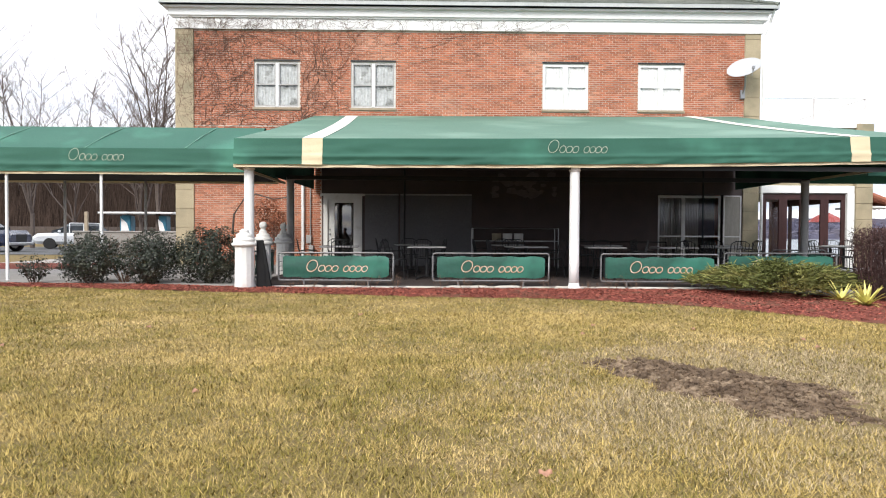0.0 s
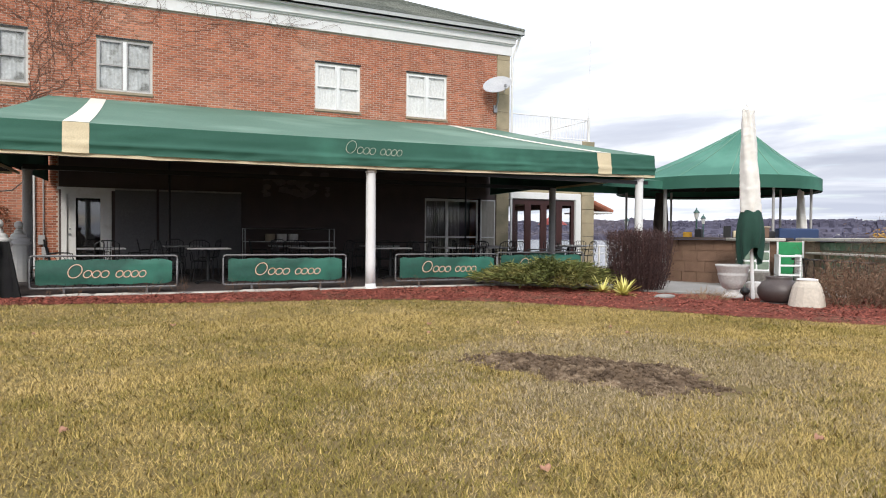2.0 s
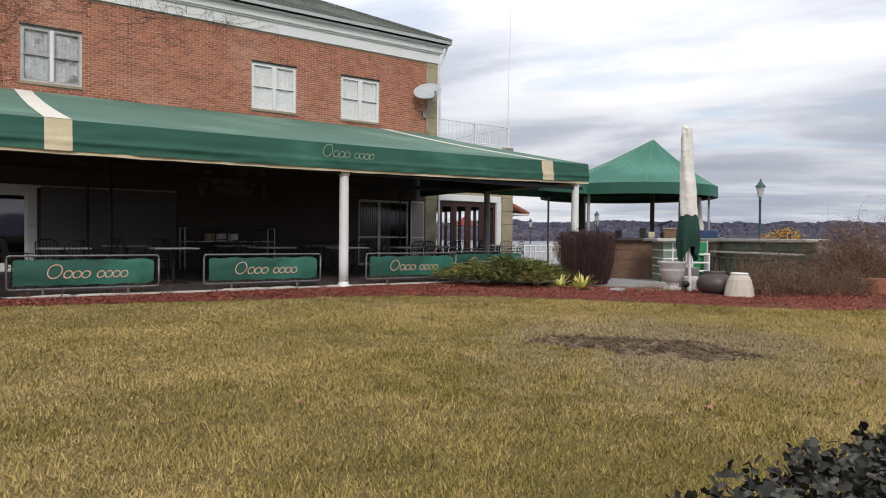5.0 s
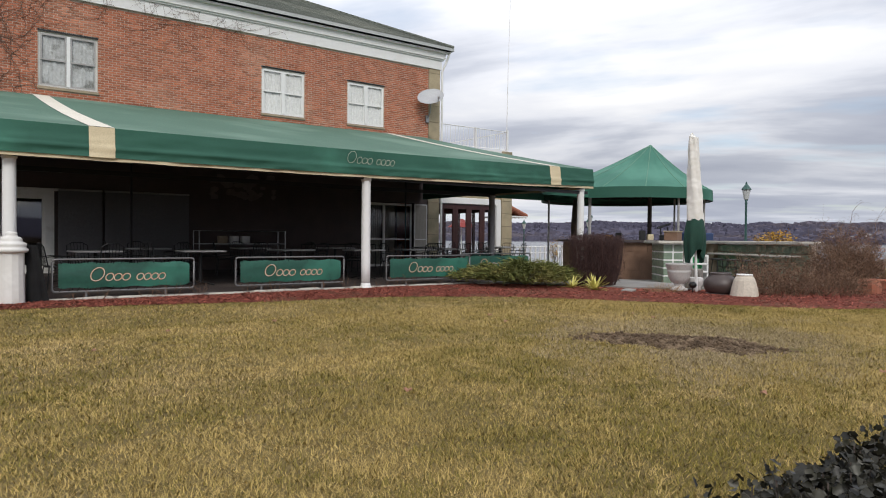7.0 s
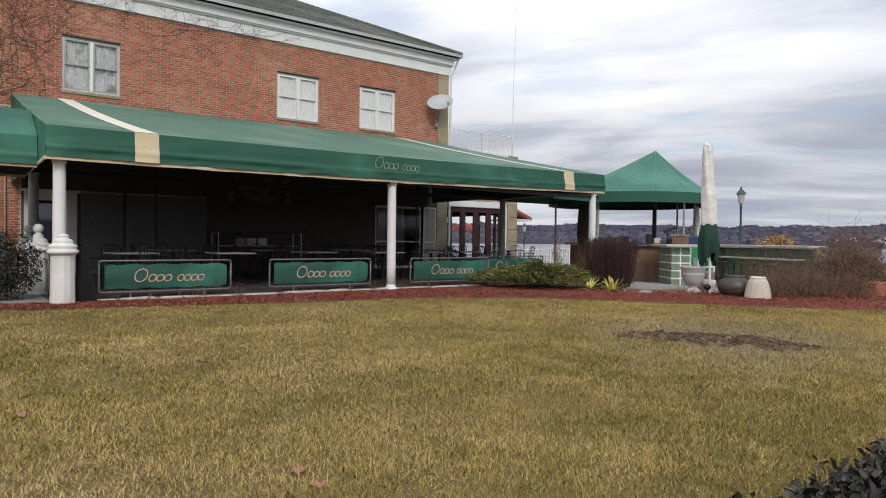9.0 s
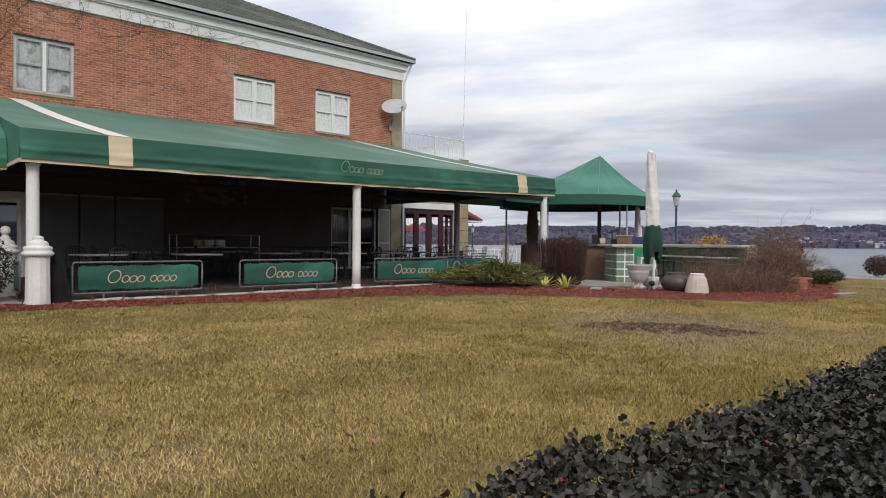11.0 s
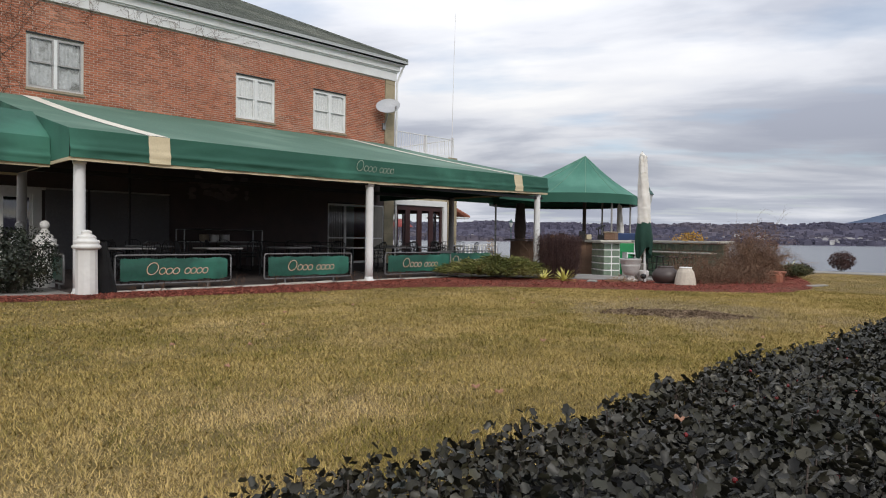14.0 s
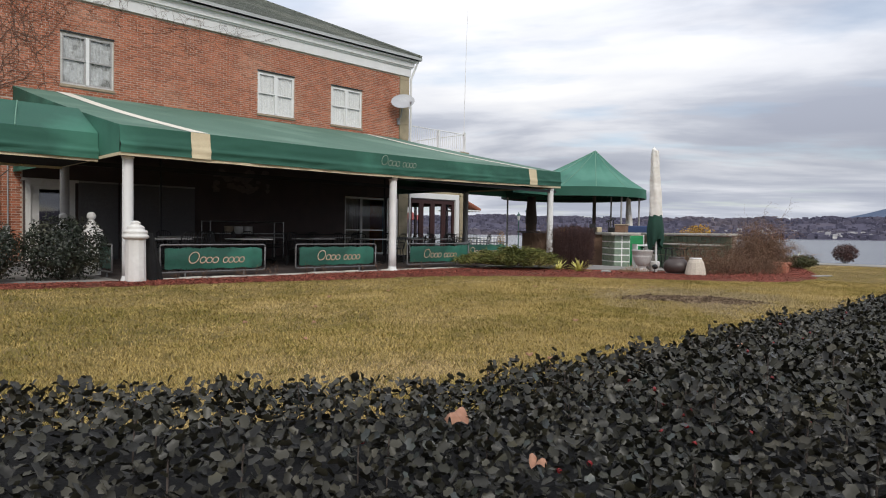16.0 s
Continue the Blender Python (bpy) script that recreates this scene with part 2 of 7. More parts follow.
POTCREAM = mat("cream_concrete_pot", (0.62, 0.56, 0.47), (0.54, 0.48, 0.40), 0.85, scale=5, fine=30, bump=0.25, c=(0.45, 0.39, 0.31), cscale=3)
URN = mat("whitewashed_urn", (0.60, 0.58, 0.56), (0.50, 0.48, 0.46), 0.85, scale=5, fine=30, bump=0.3)
COVER = mat("white_umbrella_cover", (0.82, 0.80, 0.75), (0.74, 0.72, 0.66), 0.55, scale=6, fine=14, bump=0.25, c=(0.62, 0.59, 0.50), cscale=3, cmix=(.58, .8), grain=0.93)
DARKGREEN = mat("dark_green_cloth", (0.012, 0.062, 0.042), (0.009, 0.045, 0.03), 0.85, scale=5, fine=60, bump=0.3)
# Brown floor colour, deepened to carry the shade below the awning.
SHADEDFLOOR = mat("shaded_brown_floor", (0.055, 0.038, 0.033), (0.038, 0.027, 0.024), 0.9, scale=2, fine=40, bump=0.3, c=(0.075, 0.057, 0.050), cscale=1.0)
DRYBLADE = mat("dry_grass_blade", (0.42, 0.335, 0.215), (0.33, 0.26, 0.15), 0.85, scale=1.5, fine=14, bump=0, island=0.5, spec=0.1)
OLDSASH = mat("dull_white_sash", (0.66, 0.65, 0.62), (0.50, 0.49, 0.46), 0.7, scale=4, fine=30, bump=0.1)
LAMPGREEN = mat("green_lamp_post", (0.035, 0.10, 0.085), (0.028, 0.08, 0.07), 0.5, scale=6, fine=40, bump=0.1)
BARK = mat("bare_bark", (0.115, 0.09, 0.075), (0.075, 0.058, 0.05), 0.95, scale=6, fine=40, bump=0.4)
TWIG = mat("brown_twig", (0.205, 0.120, 0.072), (0.135, 0.080, 0.052), 0.95, scale=4, fine=40, bump=0.1, island=0.45)
TWIGRED = mat("burgundy_twig", (0.085, 0.042, 0.036), (0.05, 0.026, 0.024), 0.95, scale=4, fine=40, bump=0.1, island=0.4)
VINE = mat("dry_vine", (0.17, 0.10, 0.070), (0.12, 0.07, 0.052), 0.95, scale=6, fine=40, bump=0.2)
HEDGE = mat("holly_leaf", (0.018, 0.019, 0.012), (0.042, 0.037, 0.025), 0.40, scale=3, fine=30, bump=0.15, c=(0.055, 0.048, 0.020), cscale=5.0, cmix=(0.62, 0.74), island=0.8, spec=0.36)
HEDGE_ONE = mat("holly_leaf_single", (0.030, 0.040, 0.034), (0.045, 0.050, 0.046), 0.38, scale=3, fine=30, bump=0.15, c=(0.055, 0.070, 0.030), cscale=4, rand=0.45, spec=0.5)
SHRUB = mat("dark_shrub_leaf", (0.014, 0.021, 0.011), (0.022, 0.030, 0.015), 0.5, scale=3, fine=20, bump=0.1, c=(0.060, 0.060, 0.035), cscale=2, island=0.5)
JUNIPER = mat("juniper_green", (0.165, 0.175, 0.050), (0.095, 0.110, 0.034), 0.8, scale=3, fine=20, bump=0.1, c=(0.22, 0.20, 0.065), cscale=2.2, island=0.65, spec=0.2)
OLIVE = mat("olive_evergreen", (0.070, 0.072, 0.024), (0.042, 0.048, 0.018), 0.7, scale=3, fine=20, bump=0.1, c=(0.09, 0.085, 0.03), cscale=2.2, island=0.6, spec=0.3)
BRUSHWOOD = mat("dark_thicket", (0.060, 0.040, 0.030), (0.036, 0.025, 0.020), 0.95, scale=.5, fine=3, bump=0, island=0.5, spec=0.1)
FINETWIG = mat("fine_grey_twig", (0.17, 0.14, 0.125), (0.12, 0.098, 0.088), 0.95, scale=4, fine=30, bump=0, island=0.3, spec=0.1)
YUCCA = mat("yellow_yucca_leaf", (0.72, 0.64, 0.20), (0.46, 0.45, 0.12), 0.6, scale=9, fine=30, bump=0.1, island=0.35)
YELLOWLEAF = mat("yellow_leaf", (0.48, 0.27, 0.03), (0.36, 0.19, 0.02), 0.8, scale=4, fine=20, bump=0, island=0.35)
RUSTLEAF = mat("rust_leaf", (0.26, 0.085, 0.035), (0.17, 0.06, 0.03), 0.85, scale=4, fine=20, bump=0, island=0.45)
DEADLEAF = mat("dry_fallen_leaf", (0.40, 0.21, 0.13), (0.30, 0.14, 0.085), 0.7, scale=20, fine=60, bump=0.2)
# Distance haze is put into the blue-violet of far woods and mountain.
HAZEWOODS = mat("hazed_far_woods", (0.120, 0.114, 0.156), (0.100, 0.096, 0.134), 1.0, scale=0.02, fine=0.15, bump=0, c=(0.136, 0.120, 0.14), cscale=0.008, island=0.10, spec=0.0)
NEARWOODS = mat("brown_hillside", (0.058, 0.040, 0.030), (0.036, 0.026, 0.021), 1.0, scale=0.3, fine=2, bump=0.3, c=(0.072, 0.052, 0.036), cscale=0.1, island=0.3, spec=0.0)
HAZEMOUNTAIN = mat("hazed_far_mountain", (0.12, 0.15, 0.22), (0.10, 0.13, 0.195), 1.0, scale=0.01, fine=0.1, bump=0, spec=0.0)
HOUSE = mat("far_house_wall", (0.72, 0.71, 0.70), (0.60, 0.58, 0.56), 0.8, scale=0.1, fine=1, bump=0, rand=0.15)
HOUSEROOF = mat("far_house_roof", (0.30, 0.29, 0.30), (0.24, 0.23, 0.24), 0.9, scale=0.1, fine=1, bump=0)
CARWHITE = mat("white_car_paint", (0.62, 0.64, 0.66), (0.58, 0.60, 0.62), 0.25, scale=1, fine=10, bump=0, coat=0.6)
CARBLUE = mat("navy_car_paint", (0.014, 0.022, 0.055), (0.012, 0.018, 0.045), 0.25, scale=1, fine=10, bump=0, coat=0.6)
TYRE = mat("tyre_rubber", (0.018, 0.018, 0.018), (0.024, 0.024, 0.024), 0.9, scale=10, fine=60, bump=0.1)
STEEL = mat("steel", (0.45, 0.45, 0.45), (0.38, 0.38, 0.38), 0.35, metal=0.8, scale=5, fine=50, bump=0.05)
BLUEPLASTIC = mat("blue_plastic", (0.03, 0.20, 0.30), (0.025, 0.16, 0.25), 0.5, scale=4, fine=30, bump=0.05)
CURTAIN = mat("grey_curtain", (0.74, 0.75, 0.76), (0.52, 0.53, 0.54), 0.9, scale=5, fine=18, bump=0.1, c=(0.28, 0.28, 0.27), cscale=4)
DRAPE = mat("beige_drape", (0.40, 0.37, 0.32), (0.30, 0.28, 0.24), 0.9, scale=3, fine=30, bump=0.1, stretch=(3, 3, .4))
BLIND = mat("white_blind", (0.92, 0.92, 0.92), (0.90, 0.90, 0.90), 0.8, scale=3, fine=14, bump=0.05)
MURALA = mat("faded_mural_red", (0.22, 0.175, 0.165), (0.14, 0.11, 0.105), 0.8, scale=5, fine=20, bump=0.1)
GREENSIGN = mat("bright_green_paint", (0.02, 0.30, 0.10), (0.018, 0.26, 0.09), 0.5, scale=5, fine=20, bump=0.05)
WICKER = mat("grey_wicker", (0.26, 0.24, 0.21), (0.15, 0.14, 0.12), 0.9, scale=30, fine=60, bump=0.5)
GREYDISH = mat("dish_grey", (0.50, 0.51, 0.53), (0.45, 0.46, 0.48), 0.45, scale=3, fine=30, bump=0.05)
RED = mat("red_canvas", (0.33, 0.045, 0.035), (0.26, 0.035, 0.03), 0.7, scale=3, fine=30, bump=0.1)
BERRY = mat("red_berry", (0.25, 0.012, 0.015), (0.18, 0.01, 0.012), 0.35, scale=9, fine=30, bump=0)


def glass(name, tint, dark=0.0):
    m = bpy.data.materials.new(name)
    m.use_nodes = True
    n, l = m.node_tree.nodes, m.node_tree.links
    n.clear()
    out, mixs = n.new("ShaderNodeOutputMaterial"), n.new("ShaderNodeMixShader")
    tr, gl, fr = n.new("ShaderNodeBsdfTransparent"), n.new("ShaderNodeBsdfGlossy"), n.new("ShaderNodeFresnel")
    tr.inputs[0].default_value = (*tint, 1)
    gl.inputs["Roughness"].default_value = 0.03
    fr.inputs[0].default_value = 1.55 + dark
    l.new(fr.outputs[0], mixs.inputs[0])
    l.new(tr.outputs[0], mixs.inputs[1])
    l.new(gl.outputs[0], mixs.inputs[2])
    l.new(mixs.outputs[0], out.inputs[0])
    return m


GLASS = glass("window_glass", (0.94, 0.96, 0.95))
GLASSDARK = glass("tinted_glass", (0.35, 0.36, 0.36), 0.75)


def water_material():
    m = mat("river_water", (0.10, 0.105, 0.115), (0.085, 0.09, 0.10), 0.22, scale=0.03, fine=0.4, bump=0.25, bscale=0.8, spec=0.6)
    return m


WATER = water_material()


# ==== mesh helpers ====
class Mesh:
    """Collects vertices and faces of one part."""

    def __init__(self):
        self.v, self.f = [], []

    def add(self, verts, faces):
        o = len(self.v)
        self.v += [tuple(p) for p in verts]
        self.f += [tuple(i + o for i in q) for q in faces]
        return self

    def box(self, x0, y0, z0, x1, y1, z1, b=0.0):
        """A box, with chamfered long edges if b."""
        if b <= 0:
            v = [(x, y, z) for z in (z0, z1) for y in (y0, y1) for x in (x0, x1)]
            return self.add(v, [(0, 2, 3, 1), (4, 5, 7, 6), (0, 1, 5, 4), (2, 6, 7, 3), (0, 4, 6, 2), (1, 3, 7, 5)])
        b = min(b, 0.45 * min(x1 - x0, y1 - y0, z1 - z0))
        rings = []
        for z, i in ((z0, b), (z0 + b, 0), (z1 - b, 0), (z1, b)):
            xa, xb, ya, yb = x0 + i, x1 - i, y0 + i, y1 - i
            c = b * 0.7
            rings.append([(xa + c, ya, z), (xb - c, ya, z), (xb, ya + c, z), (xb, yb - c, z), (xb - c, yb, z), (xa + c, yb, z), (xa, yb - c, z), (xa, ya + c, z)])
        v = [p for r in rings for p in r]
        f = [tuple(range(7, -1, -1)), tuple(range(24, 32))]
        for r in range(3):
            for k in range(8):
                f.append((8 * r + k, 8 * r + (k + 1) % 8, 8 * r + 8 + (k + 1) % 8, 8 * r + 8 + k))
        return self.add(v, f)

    def lathe(self, profile, cx=0, cy=0, seg=20, cap=True):
        """Turns (radius, z) pairs round a vertical axis."""
        v, f = [], []
        for r, z in profile:
            v += [(cx + r * math.cos(2 * math.pi * k / seg), cy + r * math.sin(2 * math.pi * k / seg), z) for k in range(seg)]
        for i in range(len(profile) - 1):
            for k in range(seg):
                k2 = (k + 1) % seg
                f.append((i * seg + k, i * seg + k2, (i + 1) * seg + k2, (i + 1) * seg + k))
        if cap:
            f.append(tuple(range(seg - 1, -1, -1)))
            f.append(tuple(range((len(profile) - 1) * seg, len(profile) * seg)))
        return self.add(v, f)

    def tube(self, pts, r, seg=6, r2=None, cap=True):
        """A tube along points, tapering from r to r2."""
        pts = [Vector(p) for p in pts]
        n = len(pts)
        v, f = [], []
        for i, p in enumerate(pts):
            d = (pts[min(i + 1, n - 1)] - pts[max(i - 1, 0)])
            d = d.normalized() if d.length > 1e-9 else Vector((0, 0, 1))
            u = d.cross(Vector((0, 0, 1)) if abs(d.z) < 0.9 else Vector((1, 0, 0))).normalized()
            w = d.cross(u)
            rr = r if r2 is None else r + (r2 - r) * i / max(1, n - 1)
            v += [p + rr * (math.cos(2 * math.pi * k / seg) * u + math.sin(2 * math.pi * k / seg) * w) for k in range(seg)]
        for i in range(n - 1):
            for k in range(seg):
                k2 = (k + 1) % seg
                f.append((i * seg + k, (i + 1) * seg + k, (i + 1) * seg + k2, i * seg + k2))
        if cap:
            f.append(tuple(range(seg)))
            f.append(tuple(range(n * seg - 1, (n - 1) * seg - 1, -1)))
        return self.add(v, f)

    def ball(self, c, r, seg=12, rings=8, squash=1.0):
        prof = [(max(1e-3, r * math.sin(math.pi * i / rings)), c[2] - squash * r * math.cos(math.pi * i / rings)) for i in range(rings + 1)]
        return self.lathe(prof, c[0], c[1], seg)

    def grid(self, fn, nu, nv):
        v = [fn(i / nu, j / nv) for j in range(nv + 1) for i in range(nu + 1)]
        f = [(j * (nu + 1) + i, j * (nu + 1) + i + 1, (j + 1) * (nu + 1) + i + 1, (j + 1) * (nu + 1) + i) for j in range(nv) for i in range(nu)]
        return self.add(v, f)

    def make(self, name, material, smooth=False):
        me = bpy.data.meshes.new(name)
        me.from_pydata([tuple(p) for p in self.v], [], self.f)
        me.materials.append(material)
        if smooth:
            me.polygons.foreach_set("use_smooth", [True] * len(me.polygons))
        me.update()
        return me


def sheet(x0, x1, y, z0, z1):
    """An upright pane facing south."""
    return Mesh().add([(x0, y, z0), (x1, y, z0), (x1, y, z1), (x0, y, z1)], [(0, 1, 2, 3)])


def thing(name, label, category, x=0.0, y=0.0, z=0.0, rz=0.0, group="", kind=""):
    ob = new(name)
    ob.empty_display_size = 0.1
    ob.matrix_basis = pose(x, y, z, 0, 0, rz)
    return tagged(ob, label, category, group, kind)


def part(name, mesh, material, parent, label="", smooth=False, at=None):
    ob = new(name, mesh.make(name, material, smooth) if isinstance(mesh, Mesh) else mesh)
    ob.parent = parent
    if at is not None:
        ob.matrix_basis = at
    if label:
        ob["label"] = label
    return ob


def solo(name, mesh, material, label, category, smooth=False, kind="", group=""):
    ob = new(name, mesh.make(name, material, smooth))
    return tagged(ob, label, category, group, kind)


def tri_soup(name, verts, material):
    """A mesh of loose triangles from an (n, 3, 3) array."""
    n = len(verts)
    me = bpy.data.meshes.new(name)
    me.vertices.add(3 * n)
    me.vertices.foreach_set("co", np.ascontiguousarray(verts, dtype=np.float32).ravel())
    me.loops.add(3 * n)
    me.loops.foreach_set("vertex_index", np.arange(3 * n, dtype=np.int32))
    me.polygons.add(n)
    me.polygons.foreach_set("loop_start", np.arange(0, 3 * n, 3, dtype=np.int32))
    me.polygons.foreach_set("loop_total", np.full(n, 3, dtype=np.int32))
    me.materials.append(material)
    me.update(calc_edges=True)
    return me


def quad_soup(name, verts, material):
    """A mesh of loose quads, each bent along its middle, from an (n, 4, 3) array."""
    n = len(verts)
    me = bpy.data.meshes.new(name)
    me.vertices.add(4 * n)
    me.vertices.foreach_set("co", np.ascontiguousarray(verts, dtype=np.float32).ravel())
    me.loops.add(4 * n)
    me.loops.foreach_set("vertex_index", np.arange(4 * n, dtype=np.int32))
    me.polygons.add(n)
    me.polygons.foreach_set("loop_start", np.arange(0, 4 * n, 4, dtype=np.int32))
    me.polygons.foreach_set("loop_total", np.full(n, 4, dtype=np.int32))
    me.materials.append(material)
    me.update(calc_edges=True)
    return me


rng = np.random.default_rng(7)
rnd = random.Random(11)
# ==== ground, water, far shore ====
SHORE = 20.6


def smooth01(a, b, x):
    t = np.clip((x - a) / (b - a), 0, 1)
    return t * t * (3 - 2 * t)


def ground_height(x, y):
    """Flat lawn, a bank down to the river on the east side, hills over the water, a wooded rise behind the car park."""
    r, ang = math.hypot(x, y), math.degrees(math.atan2(x, y))       # ang: clockwise from +y
    edge = SHORE - 0.25 * max(0.0, y - 18.0)
    h = -3.0 * float(smooth01(edge, edge + 8, x)) if x > edge - 1 else 0.0
    if 0 < x < 21 and y > 6:
        h -= 0.35 * float(smooth01(9.3, 12, x)) * float(smooth01(7.2, 8.4, y))
    if r > 560 and ang > 2:
        wave = noise.noise((ang * 0.13, r * 0.002, 3.1)) + 0.5 * noise.noise((ang * 0.5, r * 0.004, 1.7))
        h = -3.0 + float(smooth01(600, 640, r)) * 3.0 + float(smooth01(625, 900, r)) * (20 + 7 * wave)
        h -= float(smooth01(1000, 1500, r)) * 12
        peak = math.exp(-(((ang - 85.5) / 8.5) ** 2)) * float(smooth01(1060, 1450, r)) * (1 - float(smooth01(1600, 2400, r)))
        h += 88 * peak
    if x < -12 and y > 48:
        h += 13 * float(smooth01(52, 95, y)) * float(smooth01(-12, -22, x)) + 1.0 * noise.noise((x * 0.05, y * 0.05, 0))
    return h


radii = [0, 2, 4, 6, 8, 10, 12, 14, 16, 18, 20, 22, 24, 26, 28, 30, 33, 37, 42, 48, 54, 60, 68, 78, 90, 110, 150, 220, 320, 450, 560, 600, 612, 625, 640, 665, 700, 750, 800, 870, 950, 1050, 1150, 1250, 1350, 1450, 1600, 1900, 2400, 3000]
SEG = 240
g = Mesh()
for r in radii:
    for k in range(SEG):
        a = 2 * math.pi * k / SEG
        x, y = r * math.sin(a), r * math.cos(a)
        g.v.append((x, y, ground_height(x, y)))
for i in range(len(radii) - 1):
    for k in range(SEG):
        k2 = (k + 1) % SEG
        g.f.append((i * SEG + k, (i + 1) * SEG + k, (i + 1) * SEG + k2, i * SEG + k2) if i else (k, SEG + k, SEG + k2))
ground = solo("ground", g, LAWN, "dormant yellow-green lawn with bare soil showing through", "ground", True, "structure")
# Outer bands of the sheet take the haze-tinted colours.
ground.data.materials.append(HAZEWOODS)
ground.data.materials.append(HAZEMOUNTAIN)
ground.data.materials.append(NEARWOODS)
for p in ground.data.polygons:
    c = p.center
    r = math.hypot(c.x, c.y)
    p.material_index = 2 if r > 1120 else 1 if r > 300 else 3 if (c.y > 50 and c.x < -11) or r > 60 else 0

w = Mesh().add([(-200, -3000, -1.5), (3000, -3000, -1.5), (3000, 3000, -1.5), (-200, 3000, -1.5)], [(0, 1, 2, 3)])
solo("water", w, WATER, "wide calm grey river reflecting the overcast sky", "river", False, "structure")

# far woods: small ragged clumps that break up the skyline of the far shore
tris = []
for k in range(7500):
    ang = radians(rnd.uniform(18, 100))
    r = rnd.choice((rnd.uniform(618, 700), rnd.uniform(640, 960), rnd.uniform(800, 1000)))
    x, y = r * math.sin(ang), r * math.cos(ang)
    z = ground_height(x, y)
    if z < -1.3:
        continue
    s = rnd.uniform(2.0, 4.6)
    q0 = rnd.uniform(0, 2.1)
    base = [Vector((x + s * math.cos(q0 + q), y + s * math.sin(q0 + q), z - 0.5)) for q in (0, 2.1, 4.2)]
    crown = [Vector((x + s * rnd.uniform(.6, 1.0) * math.cos(q0 + q), y + s * rnd.uniform(.6, 1.0) * math.sin(q0 + q), z + s * rnd.uniform(.55, 1.05))) for q in (0, 2.1, 4.2)]
    for i in range(3):
        j = (i + 1) % 3
        tris += [(base[i], base[j], crown[j]), (base[i], crown[j], crown[i])]
    tris.append(tuple(crown))
ob = new("far_woods", tri_soup("far_woods", np.array([[tuple(p) for p in t] for t in tris]), HAZEWOODS))
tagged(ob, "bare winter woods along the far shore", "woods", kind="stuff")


def far_house(x, y, z, w_, d_, h_, rz):
    t = thing("far_house", "small pale house among bare trees across the river", "house", x, y, z, rz, "houses on the far shore")
    part("wall", Mesh().box(-w_ / 2, -d_ / 2, -1.5, w_ / 2, d_ / 2, h_), HOUSE, t)
    rf = Mesh().add([(-w_ / 2 - .3, -d_ / 2 - .3, h_), (w_ / 2 + .3, -d_ / 2 - .3, h_), (w_ / 2 + .3, d_ / 2 + .3, h_), (-w_ / 2 - .3, d_ / 2 + .3, h_), (-w_ / 2, 0, h_ + 1.3), (w_ / 2, 0, h_ + 1.3)],
                    [(0, 1, 5, 4), (2, 3, 4, 5), (1, 2, 5), (3, 0, 4)])
    part("roof", rf, HOUSEROOF, t)


for k in range(52):
    ang = 77 + rnd.gauss(0, 4) if k < 40 else rnd.uniform(46, 84)
    r = rnd.uniform(622, 690) if k < 48 else rnd.uniform(700, 860)
    x, y = r * math.sin(radians(ang)), r * math.cos(radians(ang))
    far_house(x, y, ground_height(x, y) + 1.0, rnd.uniform(2, 5), rnd.uniform(2, 4), rnd.uniform(1.2, 2.2), rnd.uniform(0, 180))

# ==== lawn edge, mulch bed, patio ====
EDGE = [(-14, 13.0), (-10, 12.7), (-8.3, 12.45), (-5.5, 11.85), (-3.5, 11.35), (-2, 11.15), (0, 10.65), (1.7, 10.5), (3.0, 10.0), (4.2, 9.25), (5.2, 8.0), (6.0, 6.8), (6.6, 5.85), (7.2, 5.0),
        (8.0, 4.55), (9.5, 4.6), (11, 5.05), (13, 5.75), (15, 6.6)]
BACK = [(-14, 13.3), (-10, 13.15), (-8.3, 13.05), (-5.5, 13.0), (-3.5, 12.45), (-2, 12.35), (0, 12.35), (1.7, 12.4), (3.0, 12.4), (4.2, 12.4), (5.2, 12.4), (6.2, 12.1), (7.3, 10.6), (8.0, 9.3),
        (8.6, 8.6), (9.6, 7.9), (11, 7.5), (13, 7.3), (15.2, 6.8)]


def along(poly, x):
    return float(np.interp(x, [p[0] for p in poly], [p[1] for p in poly]))


bed = Mesh()
cols = []
for k in range(121):
    s = k / 120 * (len(EDGE) - 1)
    i = min(int(s), len(EDGE) - 2)
    u = s - i
    a = Vector(EDGE[i]).lerp(Vector(EDGE[i + 1]), u)
    b = Vector(BACK[i]).lerp(Vector(BACK[i + 1]), u)
    cols.append((a, b))


def bed_point(u, v):
    k = min(119, int(u * 120))
    a, b = cols[k][0].lerp(cols[k + 1][0], u * 120 - k), cols[k][1].lerp(cols[k + 1][1], u * 120 - k)
    p = a.lerp(b, v)
    wob = (0.09 * noise.noise((p.x * 0.8, p.y * 0.8, 0.3)) + .02 * noise.noise((p.x * 4, p.y * 4, 0.3))) * (1 - v)
    z = 0.010 + 0.03 * math.sin(math.pi * min(1, v * 1.0)) + 0.012 * noise.noise((p.x * 5, p.y * 5, 0))
    return (p.x, p.y + wob, z)


bed.grid(bed_point, 480, 36)
solo("mulch_bed", bed, MULCH, "bed of red-dyed wood mulch along the patio", "mulch", True, "structure")
chips = []
